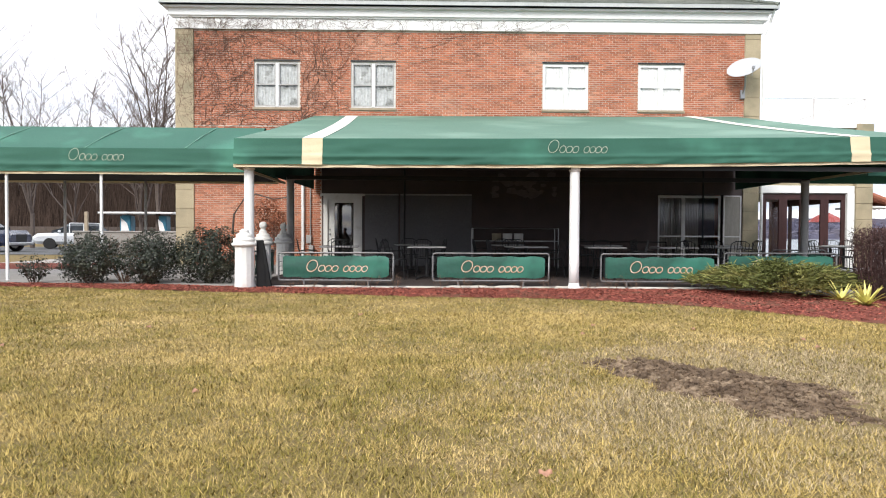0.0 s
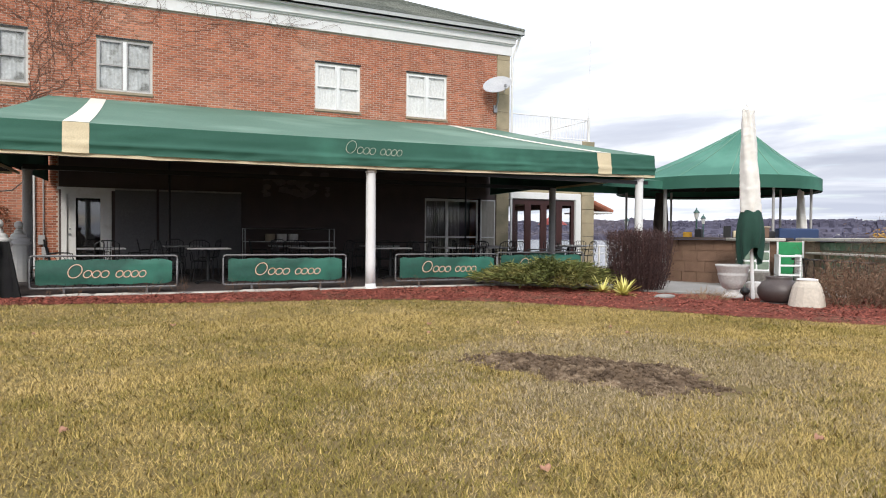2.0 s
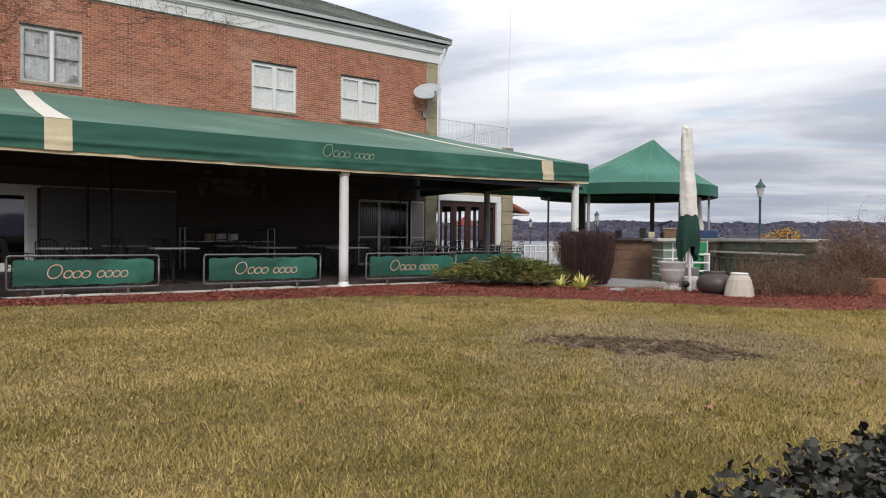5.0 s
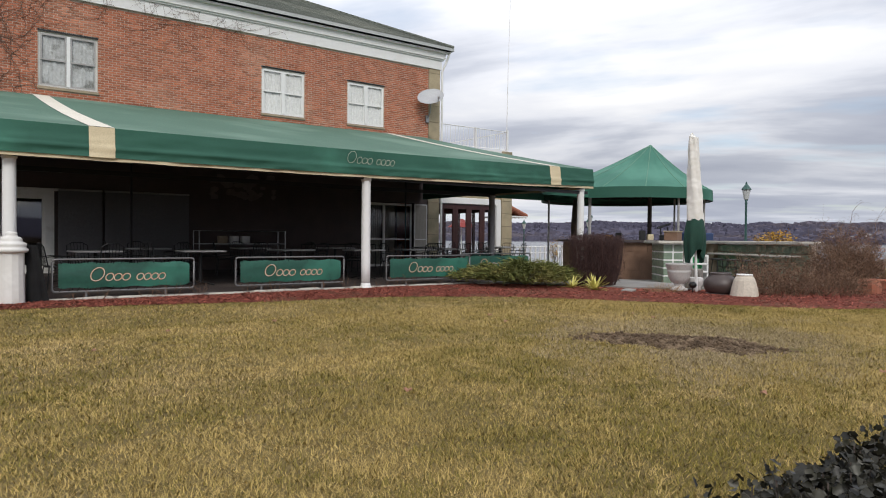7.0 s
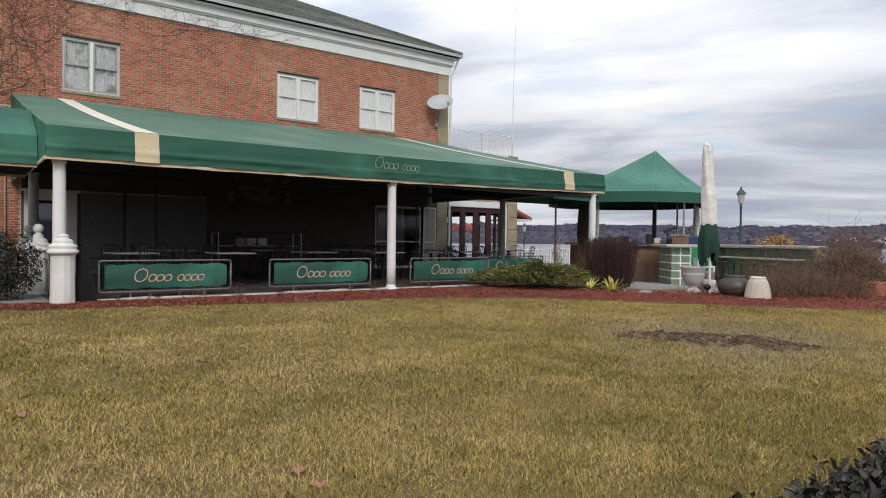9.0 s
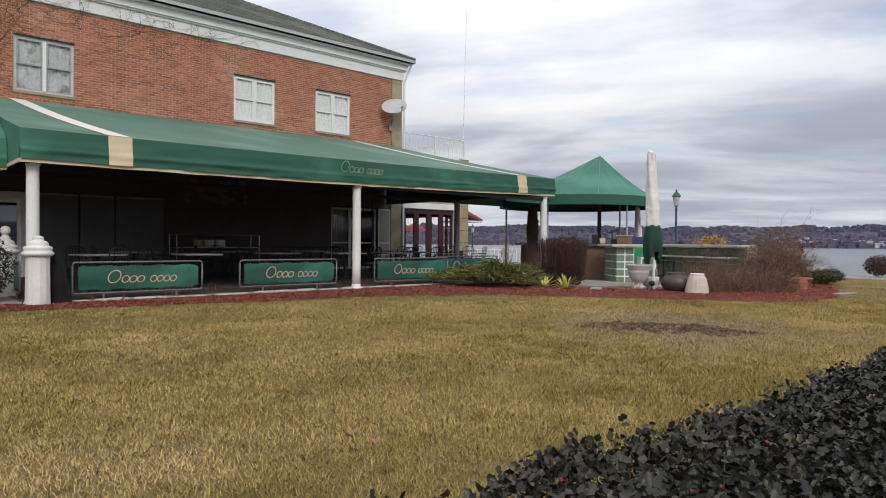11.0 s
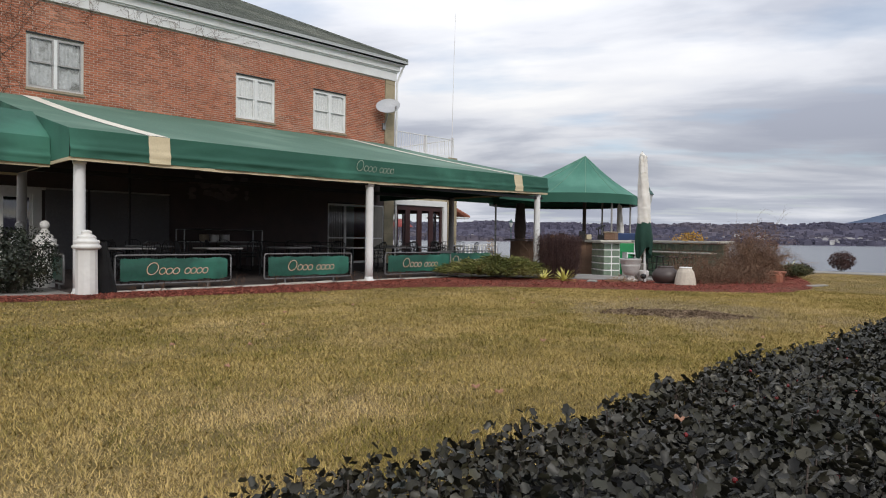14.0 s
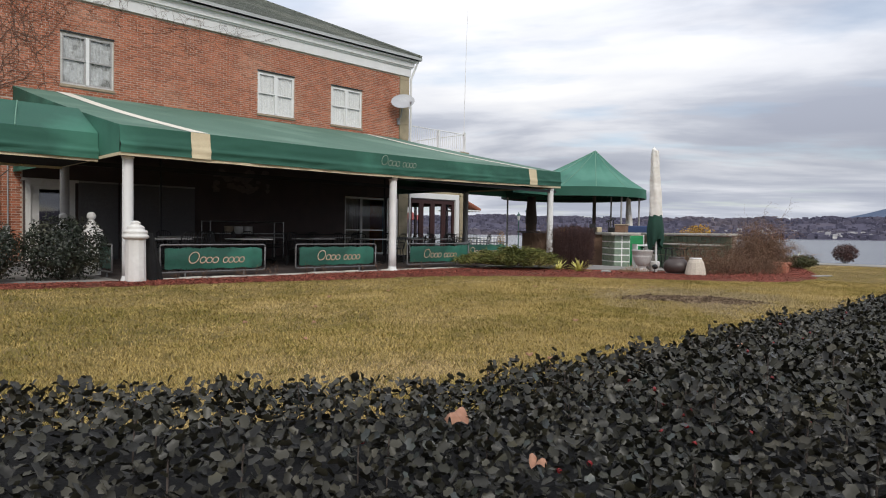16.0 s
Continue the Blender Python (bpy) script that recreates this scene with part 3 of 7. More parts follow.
for k in range(42000):
    u, v = rnd.random(), rnd.random() ** 0.8
    x, y, z = bed_point(u, v)
    if x < -10:
        continue
    a, s, l_ = rnd.uniform(0, 6.28), rnd.uniform(0.004, 0.010), rnd.uniform(0.010, 0.036)
    d, n_ = Vector((math.cos(a), math.sin(a), rnd.uniform(-.3, .5))) * l_, Vector((-math.sin(a), math.cos(a), rnd.uniform(-.3, .3))) * s
    p = Vector((x, y + rnd.uniform(-.06, .02), z + 0.006))
    chips.append([p - d - n_, p + d - n_, p + d + n_, p - d + n_])
ob = new("mulch_chips", quad_soup("mulch_chips", np.array([[tuple(q) for q in c] for c in chips]), CHIP))
tagged(ob, "loose red wood chips and dry bits", "mulch", kind="stuff")

patio = Mesh()
pl = [(-14, 13.3), (-10, 13.15), (-8.3, 13.05), (-5.5, 13.0), (-3.5, 12.45), (-2, 12.35), (0, 12.35), (5.2, 12.4), (6.2, 12.1), (7.3, 10.6), (8.0, 9.3), (8.6, 8.6), (9.6, 7.9), (9.6, 20.5), (9.6, 27), (-14, 27)]
patio.add([(x, y, 0.045) for x, y in pl] + [(x, y, -0.3) for x, y in pl], [tuple(range(len(pl)))] + [(i, i + len(pl), (i + 1) % len(pl) + len(pl), (i + 1) % len(pl)) for i in range(len(pl))])
patio.grid(lambda u, v: (9.6 + 6.2 * u, (7.9 - .6 * min(1, u * 2)) + (27 - 7.9 + .6 * min(1, u * 2)) * v, .045 - .19 * float(smooth01(0, .42, u))), 16, 10)
# Extra slab over the patio that darkens the shaded porch area.
solo("porch_paving", Mesh().box(-3.5, 12.42, -.1, 9.55, 20.5, .05), SHADEDFLOOR, "brown porch floor, darkened to hold the awning's shade", "patio", False, "structure")
solo("patio_floor", patio, CONCRETE, "worn grey concrete patio slab", "patio", False, "structure")


def stone_mesh(w_, d_, h_, seed):
    r = random.Random(seed)
    m = Mesh()
    ring = [(w_ / 2 * math.copysign(abs(math.cos(a)) ** 0.55, math.cos(a)) * r.uniform(.88, 1.08), d_ / 2 * math.copysign(abs(math.sin(a)) ** 0.55, math.sin(a)) * r.uniform(.88, 1.08)) for a in [2 * math.pi * k / 10 for k in range(10)]]
    v = [(x, y, 0) for x, y in ring] + [(x, y, h_ * .7) for x, y in ring] + [(x * .86, y * .8, h_ * r.uniform(.9, 1.1)) for x, y in ring]
    f = [tuple(range(20, 30))] + [(q * 10 + k, q * 10 + (k + 1) % 10, q * 10 + 10 + (k + 1) % 10, q * 10 + 10 + k) for q in (0, 1) for k in range(10)]
    return m.add(v, f)


kerb = thing("kerb", "row of pale rough edging stones along the patio", "kerb", kind="structure")
kmeshes = [stone_mesh(0.5 + .08 * i, 0.10, 0.06, i).make("kerb_stone", SLAB) for i in range(6)]
x = -3.0
k = 0
while x < 5.9:
    w_ = 0.5 + .08 * (k % 6)
    part("kerb_stone", kmeshes[k % 6], SLAB, kerb, at=pose(x + w_ / 2, along(BACK, x + w_ / 2) - 0.06 + 0.02 * math.sin(k * 2.3), rnd.uniform(-.022, .004), rnd.uniform(-3, 3), 0, rnd.uniform(-4, 4)))
    x += w_ + 0.03
    k += 1

# dirt patch in the lawn
DC = (2.22, 4.30)


def dirt_r(a):
    return 1.0 + 0.22 * math.sin(2 * a + 2.6) + 0.13 * math.sin(3 * a + .5) + 0.10 * math.sin(7 * a + 1.0) + 0.05 * math.sin(13 * a) + .05 * math.sin(23 * a + 1)


def dirt_point(u, v):
    a = 2 * math.pi * u
    r = v * dirt_r(a)
    x, y = DC[0] + 0.57 * r * math.cos(a), DC[1] + 0.82 * r * math.sin(a) - .40 * 0.57 * r * math.cos(a)
    z = -0.004 + (1 - v ** 3) * (0.030 + 0.030 * noise.noise((x * 5, y * 5, 2)) + 0.034 * noise.noise((x * 14, y * 14, 5)) + 0.014 * noise.noise((x * 33, y * 33, 9)))
    return (x, y, max(z, 0.002 if v < .97 else -.01))


solo("dirt_patch", Mesh().grid(dirt_point, 220, 60), DIRT, "bare patch of turned brown soil in the lawn", "dirt", True, "structure")
clods = Mesh()
for k in range(3400):
    a, v = rnd.uniform(0, 6.28), rnd.random() ** 0.6
    x, y, z = dirt_point(a / 6.2832, v * 1.12)
    s = rnd.choice((0.005, 0.008, 0.012, 0.018, 0.024))
    clods.ball((x, y, z + s * .1), s * rnd.uniform(.7, 1.3), rnd.choice((3, 4)), 3, rnd.uniform(.5, 1.2))
tagged(new("soil_clods", clods.make("soil_clods", DIRT)), "small clods and stones on the bare soil", "soil", kind="stuff")
pebbles = Mesh()
for k in range(34):
    x, y, z = dirt_point(rnd.random(), rnd.random() ** 0.5)
    pebbles.ball((x, y, z + .002), rnd.uniform(.004, .012), 6, 4, .6)
tagged(new("pebbles", pebbles.make("pebbles", BUFFSTONE)), "pale pebbles in the bare soil", "pebbles", kind="stuff")

def value_noise(p, freq, seed):
    """Smooth random values in 0..1 over the plan."""
    tab = np.random.default_rng(seed).random((256, 256))
    q = p * freq + 1000.0
    i = np.floor(q).astype(int)
    f = q - i
    f = f * f * (3 - 2 * f)
    g_ = lambda a, b: tab[(i[:, 0] + a) % 256, (i[:, 1] + b) % 256]
    return (g_(0, 0) * (1 - f[:, 0]) + g_(1, 0) * f[:, 0]) * (1 - f[:, 1]) + (g_(0, 1) * (1 - f[:, 0]) + g_(1, 1) * f[:, 0]) * f[:, 1]


# grass blades: denser towards the camera's side of the lawn
parts_ = []
for (x0, x1, y0, y1, per) in [(-8.0, 8, 0.9, 3.0, 15500), (-8.0, 9, 3.0, 5.5, 11000), (-9, 8, 5.5, 8.5, 6000), (-10, 6, 8.5, 13, 2800), (8, 18, 0.5, 7, 1500)]:
    n_ = int((x1 - x0) * (y1 - y0) * per)
    parts_.append(np.column_stack([rng.uniform(x0, x1, n_), rng.uniform(y0, y1, n_)]))
pts = np.concatenate(parts_)
edge_y = np.interp(pts[:, 0], [p[0] for p in EDGE], [p[1] for p in EDGE]) + 0.06 * np.sin(pts[:, 0] * 9) + rng.normal(0, .03, len(pts))
pts = pts[pts[:, 1] < edge_y]
dx, dy = (pts[:, 0] - DC[0]) / .57, (pts[:, 1] - DC[1] + .40 * (pts[:, 0] - DC[0])) / .82
a = np.arctan2(dy, dx)
inside = np.hypot(dx, dy) / (1.0 + 0.22 * np.sin(2 * a + 2.6) + 0.13 * np.sin(3 * a + .5) + 0.10 * np.sin(7 * a + 1.0) + 0.05 * np.sin(13 * a))
keep = rng.random(len(pts)) < np.clip((inside + .75 * (value_noise(pts, 5.0, 8) - .5) + .5 * (value_noise(pts, 16.0, 9) - .5) - .74) / .5, .05, 1) ** 1.5
pts, inside = pts[keep], inside[keep]
n_ = len(pts)
ang = 2 * np.pi * rng.random(n_)
lean = rng.uniform(0.55, 1.52, n_)
clump = 0.35 + 0.55 * (value_noise(pts, 9.0, 1) + value_noise(pts, 23.0, 2)) + .25 * value_noise(pts, 2.2, 3)
hgt = rng.uniform(0.016, 0.040, n_) * clump
wid = rng.uniform(0.0012, 0.0027, n_) * (1 + pts[:, 1] * 0.12)
ca, sa = np.cos(ang), np.sin(ang)
base = np.column_stack([pts, np.full(n_, -0.003)])
side = np.column_stack([-sa, ca, np.zeros(n_)]) * wid[:, None]
tip = base + np.column_stack([ca * np.sin(lean), sa * np.sin(lean), np.cos(lean)]) * (hgt * 1.25)[:, None]
tri3 = np.stack([base - side, base + side, tip], axis=1)
far_d = np.hypot((pts[:, 0] - 2.7) / 1.9, (pts[:, 1] - 3.9) / 1.7) + .9 * (value_noise(pts, 1.3, 5) - .5) + .6 * (value_noise(pts, 4.0, 6) - .5)
dry = rng.random(n_) < .85 * np.clip(1.35 - far_d, 0, 1)
ob2 = new("dry_grass", tri_soup("dry_grass", tri3[dry], DRYBLADE))
tagged(ob2, "pale dead grass round the bare soil patch", "grass", kind="stuff")
lush = ~dry & (rng.random(n_) < np.clip(.30 + .035 * np.clip(-pts[:, 0] - 1, 0, 6) + .03 * np.clip(4 - pts[:, 1], 0, 3) + .9 * (value_noise(pts, .9, 11) - .5) + .7 * (value_noise(pts, 3.1, 12) - .5) + .6 * (value_noise(pts, 9.0, 13) - .5), 0.04, .85))
ob3 = new("green_grass", tri_soup("green_grass", tri3[lush], GREENBLADE))
tagged(ob3, "patches of short grass that has stayed olive green", "grass", kind="stuff")
ob = new("grass", tri_soup("grass", tri3[~dry & ~lush], BLADE))
tagged(ob, "short dormant lawn grass, straw yellow mixed with green", "grass", kind="stuff")

# path and parking lot
path = Mesh().box(18.6, -30, -0.2, 20.4, 14, 0.012)
solo("path", path, CONCRETE, "grey paved path along the river bank", "path", False, "structure")
lot = Mesh().add([(-75, 30, 0.02), (-8.6, 30, 0.02), (-8.6, 52, 0.02), (-75, 52, 0.02)], [(0, 1, 2, 3)])
solo("parking_lot", lot, ASPHALT, "dark asphalt car park", "road", False, "structure")
walkfloor = Mesh().box(-30, 13.6, -.1, -14, 15.6, 0.05)
solo("pavement", walkfloor, CONCRETE, "pale concrete walkway under the entrance canopy", "pavement", False, "structure")
bed2 = Mesh().grid(lambda u, v: (-32 + 22 * u, 17.2 + 4.5 * v, 0.03 + 0.05 * math.sin(math.pi * v)), 40, 6)
solo("rear_mulch_bed", bed2, MULCH, "strip of red mulch between walkway and car park", "mulch", True, "structure")
# ==== main building ====
WY, XL, XR, WTOP = 20.5, -7.93, 10.55, 7.45
WINS = [(-5.47, -4.05), (-2.43, -1.03), (3.63, 5.07), (6.67, 8.12)]
WZ0, WZ1 = 5.02, 6.47
house = thing("building", "two-storey red brick building with white cornice and grey-green hip roof", "building", kind="structure")


def wall_boxes(m, x0, x1, z0, z1, holes, y0, y1):
    """A wall with rectangular holes (xa, xb, za, zb)."""
    xs = sorted({x0, x1, *[v for h in holes for v in h[:2] if x0 < v < x1]})
    for a, b in zip(xs, xs[1:]):
        cuts = sorted([(h[2], h[3]) for h in holes if h[0] <= a + 1e-6 and h[1] >= b - 1e-6])
        z = z0
        for za, zb in cuts:
            if za > z:
                m.box(a, y0, z, b, y1, za)
            z = max(z, zb)
        if z < z1:
            m.box(a, y0, z, b, y1, z1)
    return m


LOW = 4.45
holes = [(a, b, WZ0, WZ1) for a, b in WINS]
part("wall", wall_boxes(Mesh(), XL, XR, LOW, WTOP, holes, WY, WY + .3), MORTAR, house, "mortar bed of the brick front wall")
low_holes = [(-3.29, -2.07, 0.0, 2.25), (7.35, 9.45, 0.0, 2.36)]
part("lower_wall", wall_boxes(Mesh(), XL, -3.35, 0, LOW, [], WY, WY + .3), MORTAR, house)
part("porch_wall", wall_boxes(Mesh(), -3.35, XR, 0, LOW, low_holes, WY, WY + .3), SHADEDWALL, house, "brown wall under the awning, the porch shade put into its dark colour")
part("side_wall", Mesh().box(XL, WY + .3, 0, XL + .3, WY + 12, WTOP).box(XR - .3, WY + .3, 0, XR, WY + 12, WTOP).box(XL + .3, WY + 11.7, 0, XR - .3, WY + 12, WTOP), BRICK, house)
part("upper_floor", Mesh().box(XL + .3, WY + .3, 4.2, XR - .3, WY + 11.7, 4.4), GREYPAINT, house)
q = Mesh()
for a, b in ((XL, XL + .57), (XR - .5, XR)):
    z = 0.0
    while z < WTOP - .01:
        q.box(a, WY - .05, z, b, WY - .002, min(WTOP, z + .60), .006)
        z += .606
part("corner_stone", q, TAN, house, "tan stone corner pilasters, mottled with vine stains")
# cornice: frieze, two mouldings, gutter
fr = Mesh().box(XL - .06, WY - .08, WTOP, XR + .06, WY + 12.08, WTOP + .34)
fr.box(XL - .11, WY - .13, WTOP + .34, XR + .11, WY + 12.13, WTOP + .39)
fr.box(XL - .16, WY - .18, WTOP + .39, XR + .16, WY + 12.18, WTOP + .60)
fr.box(XL - .27, WY - .29, WTOP + .60, XR + .27, WY + 12.29, WTOP + .66)
part("cornice", fr, WHITE, house, "white painted wooden cornice in several steps")
gut = Mesh()
EX0, EX1, EY0, EY1, EZ = XL - .27, XR + .27, WY - .29, WY + 12.29, WTOP + .68
gut.add([(EX0 - .12, EY0 - .12, EZ), (EX1 + .12, EY0 - .12, EZ), (EX1 + .12, EY0, EZ), (EX0 - .12, EY0, EZ), (EX0 - .08, EY0 - .07, EZ + .12), (EX1 + .08, EY0 - .07, EZ + .12)], [(0, 3, 2, 1), (0, 1, 5, 4)])
gut.box(EX0 - .12, EY0 - .12, EZ, EX1 + .12, EY0, EZ + .12)
gut.box(EX1, EY0, EZ, EX1 + .12, EY1, EZ + .12)
gut.box(EX0 - .12, EY0, EZ, EX0, EY1, EZ + .12)
part("gutter", gut, GUTTER, house, "pale grey metal gutter")
# hip roof with courses of shingles
SL, D = 0.49, 6.6
rz0 = EZ + .10
roof = Mesh().add([(EX0 - .1, EY0 - .1, rz0), (EX1 + .1, EY0 - .1, rz0), (EX1 + .1, EY1 + .1, rz0), (EX0 - .1, EY1 + .1, rz0), (EX0 + D, EY0 + D, rz0 + SL * D), (EX1 - D, EY0 + D, rz0 + SL * D)],
                  [(0, 1, 5, 4), (2, 3, 4, 5), (1, 2, 5), (3, 0, 4), (0, 3, 2, 1)])
part("roof", roof, SHINGLE, house)
sh = Mesh()
rows = 40
for i in range(rows):
    s0, s1 = i * .16, (i + 1) * .16 + .02
    xa, xb = EX0 - .1 + s0, EX1 + .1 - s0
    x = xa + (0.15 if i % 2 else 0)
    while x < xb - .02:
        x2 = min(x + .30, xb)
        xl, xr = max(x, xa + .0), x2
        y0, y1 = EY0 - .12 + s0, EY0 - .12 + s1
        z0, z1 = rz0 + .028 + SL * s0, rz0 + .012 + SL * s1
        sh.add([(xl, y0, z0), (xr - .006, y0, z0), (xr - .006, y1, z1), (xl, y1, z1), (xl, y0, z0 - .016), (xr - .006, y0, z0 - .016)], [(0, 1, 2, 3), (4, 5, 1, 0)])
        x = x2
    # east slope
    ya, yb = EY0 - .1 + s0, EY1 + .1 - s0
    sh.add([(EX1 + .12 - s0, ya, rz0 + .028 + SL * s0), (EX1 + .12 - s0, yb, rz0 + .028 + SL * s0), (EX1 + .12 - s1, yb, rz0 + .012 + SL * s1), (EX1 + .12 - s1, ya, rz0 + .012 + SL * s1)], [(0, 1, 2, 3)])
shob = part("shingles", sh, SHINGLE, house, "overlapping rows of weathered grey-green shingles")
shob["kind"] = "stuff"
hip = Mesh().tube([(EX1 + .1, EY0 - .1, rz0 + .03), (EX1 - D, EY0 + D, rz0 + SL * D + .03)], .085, 6).tube([(EX0 - .1, EY0 - .1, rz0 + .03), (EX0 + D, EY0 + D, rz0 + SL * D + .03)], .085, 6)
part("hip_cap", hip, SHINGLE, house)
part("downspout", Mesh().tube([(XR + .28, EY0 - .03, EZ + .02), (XR + .25, WY - .1, EZ - .35), (XR + .09, WY - .06, EZ - .75), (XR + .09, WY - .06, 0.1)], .045, 8), WHITE, house)
part("drain_pipe", Mesh().tube([(-3.93, WY - .07, 0.1), (-3.93, WY - .07, 4.3)], .05, 8), WHITE, house, "white vertical pipe")
part("conduit", Mesh().tube([(-3.70, WY - .05, 0.1), (-3.70, WY - .05, 3.2)], .02, 6).box(-3.82, WY - .12, .75, -3.66, WY, 1.0, .01).box(-3.74, WY - .12, 0.45, -3.6, WY, .68, .01), GREYPAINT, house, "grey conduit with small meter boxes")


def upper_window(i, xa, xb, old):
    t = thing("window_%d" % i, ("weathered grey" if old else "white") + " pair of double-hung sash windows in the brick wall", "window", (xa + xb) / 2, WY, WZ0, kind="structure")
    h, w_ = WZ1 - WZ0, (xb - xa) / 2
    P = OLDSASH if old else WHITE
    m = Mesh().box(-w_, .03, 0, -w_ + .05, .16, h).box(w_ - .05, .03, 0, w_, .16, h).box(-w_ + .05, .03, h - .05, w_ - .05, .16, h).box(-w_ + .05, .03, 0, w_ - .05, .16, .05)
    part("window_frame", m, P, t)
    part("mullion", Mesh().box(-.045, .01, .05, .045, .15, h - .05), WHITE, t)
    part("window_sill", Mesh().box(-w_ - .03, -.05, -.08, w_ + .03, .16, 0, .01), BUFFSTONE, t, "buff stone sill")
    part("lintel", Mesh().box(-w_ - .02, -.012, h, w_ + .02, .02, h + .05), BLACKMETAL, t, "dark steel lintel")
    for s in (-1, 1):
        x0, x1 = (-w_ + .05, -.05) if s < 0 else (.05, w_ - .05)
        for top in (0, 1):
            z0, z1 = (.05, h / 2 + .02) if not top else (h / 2 - .02, h - .05)
            y0 = .045 if not top else .02
            f = Mesh().box(x0, y0, z0, x0 + .035, y0 + .03, z1).box(x1 - .035, y0, z0, x1, y0 + .03, z1).box(x0 + .035, y0, z0, x1 - .035, y0 + .03, z0 + .04).box(x0 + .035, y0, z1 - .04, x1 - .035, y0 + .03, z1)
            sash = part("sash", f, GREYPAINT if old else P, t)
            part("pane", Mesh().add([(x0 + .03, y0 + .015, z0 + .03), (x1 - .03, y0 + .015, z0 + .03), (x1 - .03, y0 + .015, z1 - .03), (x0 + .03, y0 + .015, z1 - .03)], [(0, 1, 2, 3)]), GLASS, sash).visible_shadow = False
        # Full drop; in window 4 the lower half stands for reflected sky.
        drop = h - .06
        bl = Mesh().grid(lambda u, v: (x0 + (x1 - x0) * u, .084 + .005 * math.sin(u * 40), h - .04 - drop * v), 24, 4)
        part("curtain" if old else "blind", bl, CURTAIN if old else BLIND, t, "grey wrinkled curtain" if old else "lowered white blind")
    part("reveal", Mesh().box(-w_, .17, 0, w_, .6, .02).box(-w_, .6, 0, w_, .62, h), GREYPAINT, t)


for i, (a, b) in enumerate(WINS):
    upper_window(i + 1, a, b, i < 2)

# ground-floor door, boards, sliding glass
door = thing("door_1", "white door with a tall dark glass pane and white surround", "door", -2.68, WY, 0.05, kind="structure")
m = Mesh().box(-.61, -.04, 0, -.48, .14, 2.2).box(.40, -.04, 0, .61, .14, 2.2).box(-.48, -.04, 2.08, .40, .14, 2.2).box(-.70, -.06, 2.2, .70, .14, 2.27)
part("door_frame", m, OLDWHITE, door)
m = Mesh().box(-.48, .03, 0, -.27, .08, 2.08).box(.33, .03, 0, .40, .08, 2.08).box(-.27, .03, 0, .33, .08, .22).box(-.27, .03, 1.98, .33, .08, 2.08)
leaf = part("door_leaf", m, OLDWHITE, door)
part("pane", sheet(-.27, .33, .055, .22, 1.98), GLASSDARK, leaf)
part("door_knob", Mesh().ball((-.41, .0, .98), .035, 10, 6).ball((-.41, .01, 1.13), .025, 10, 6), STEEL, door, "brass knob and lock")
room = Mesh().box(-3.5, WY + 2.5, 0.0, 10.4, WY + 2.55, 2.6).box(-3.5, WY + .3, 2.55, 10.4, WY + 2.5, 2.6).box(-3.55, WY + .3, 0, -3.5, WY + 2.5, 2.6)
part("inner_wall", room, SHADEDWALL, house)
for i, (a, b) in enumerate([(-1.98, -.92), (-.86, 1.40)]):
    t = thing("wall_board", "weathered white board panel closing an opening, porch shade in its grey", "panel", (a + b) / 2, WY, 0.05, group="grey boards")
    part("board", Mesh().box(-(b - a) / 2, -.07, 0, (b - a) / 2, -.003, 2.22, .008), PANEL, t)
    part("trim", Mesh().box(-(b - a) / 2, -.085, 2.22, (b - a) / 2, -.003, 2.27, .004), GREYPAINT, t)
# sliding glass doors
sl = thing("sliding_door", "pale-framed sliding glass doors reflecting the lawn", "door", 8.4, WY, 0.05, kind="structure")
for a, b, yy in ((-1.05, -.22, .02), (-.22, .98, .05)):
    f = Mesh().box(a, yy, 0, a + .06, yy + .05, 2.28).box(b - .06, yy, 0, b, yy + .05, 2.28).box(a + .06, yy, 0, b - .06, yy + .05, .08).box(a + .06, yy, 2.2, b - .06, yy + .05, 2.28).box(a + .06, yy, .95, b - .06, yy + .05, 1.0)
    s_ = part("door_frame", f, OLDWHITE, sl)
    part("pane", sheet(a + .06, b - .06, yy + .025, .08, 2.2), GLASS, s_)
    part("curtain", Mesh().grid(lambda u, v: (a + (b - a) * (.04 + (.92 if a < -.5 else .42) * u), yy + .16 + .02 * math.sin(u * 60), .03 + 2.2 * v), 60, 2), DRAPE, sl, "beige drape hanging behind the glass")
scr = thing("screen_panel", "grey mesh screen panels beside the glass doors", "screen", 9.75, WY, .05)
for a, b in ((-.32, .25),):
    part("frame", Mesh().box(a, -.06, 0, a + .04, -.01, 2.28).box(b - .04, -.06, 0, b, -.01, 2.28).box(a, -.06, 2.24, b, -.01, 2.28).box(a, -.06, .95, b, -.01, .99), OLDWHITE, scr)
    part("mesh", Mesh().box(a + .04, -.04, 0, b - .04, -.03, 2.24), DRAPE, scr)
mural = thing("faded_mural", "faded painted sign on the dark wall", "mural", 3.05, WY, 2.2, kind="structure")
mm = Mesh()
for k in range(40):
    x, z, s = rnd.uniform(-1.0, 1.0), rnd.uniform(.05, .75), rnd.uniform(.06, .2)
    mm.add([(x + s * math.cos(a) * rnd.uniform(.6, 1.2), -.004 - .0002 * k, z + s * .6 * math.sin(a) * rnd.uniform(.6, 1.2)) for a in [k2 * math.pi / 4 for k2 in range(8)]], [tuple(range(8))])
part("paint", mm, MURALA, mural)

# annex with glazed doors and roof terrace
annex = thing("annex", "glazed annex with white frame, red-brown doors and roof terrace", "annex", kind="structure")
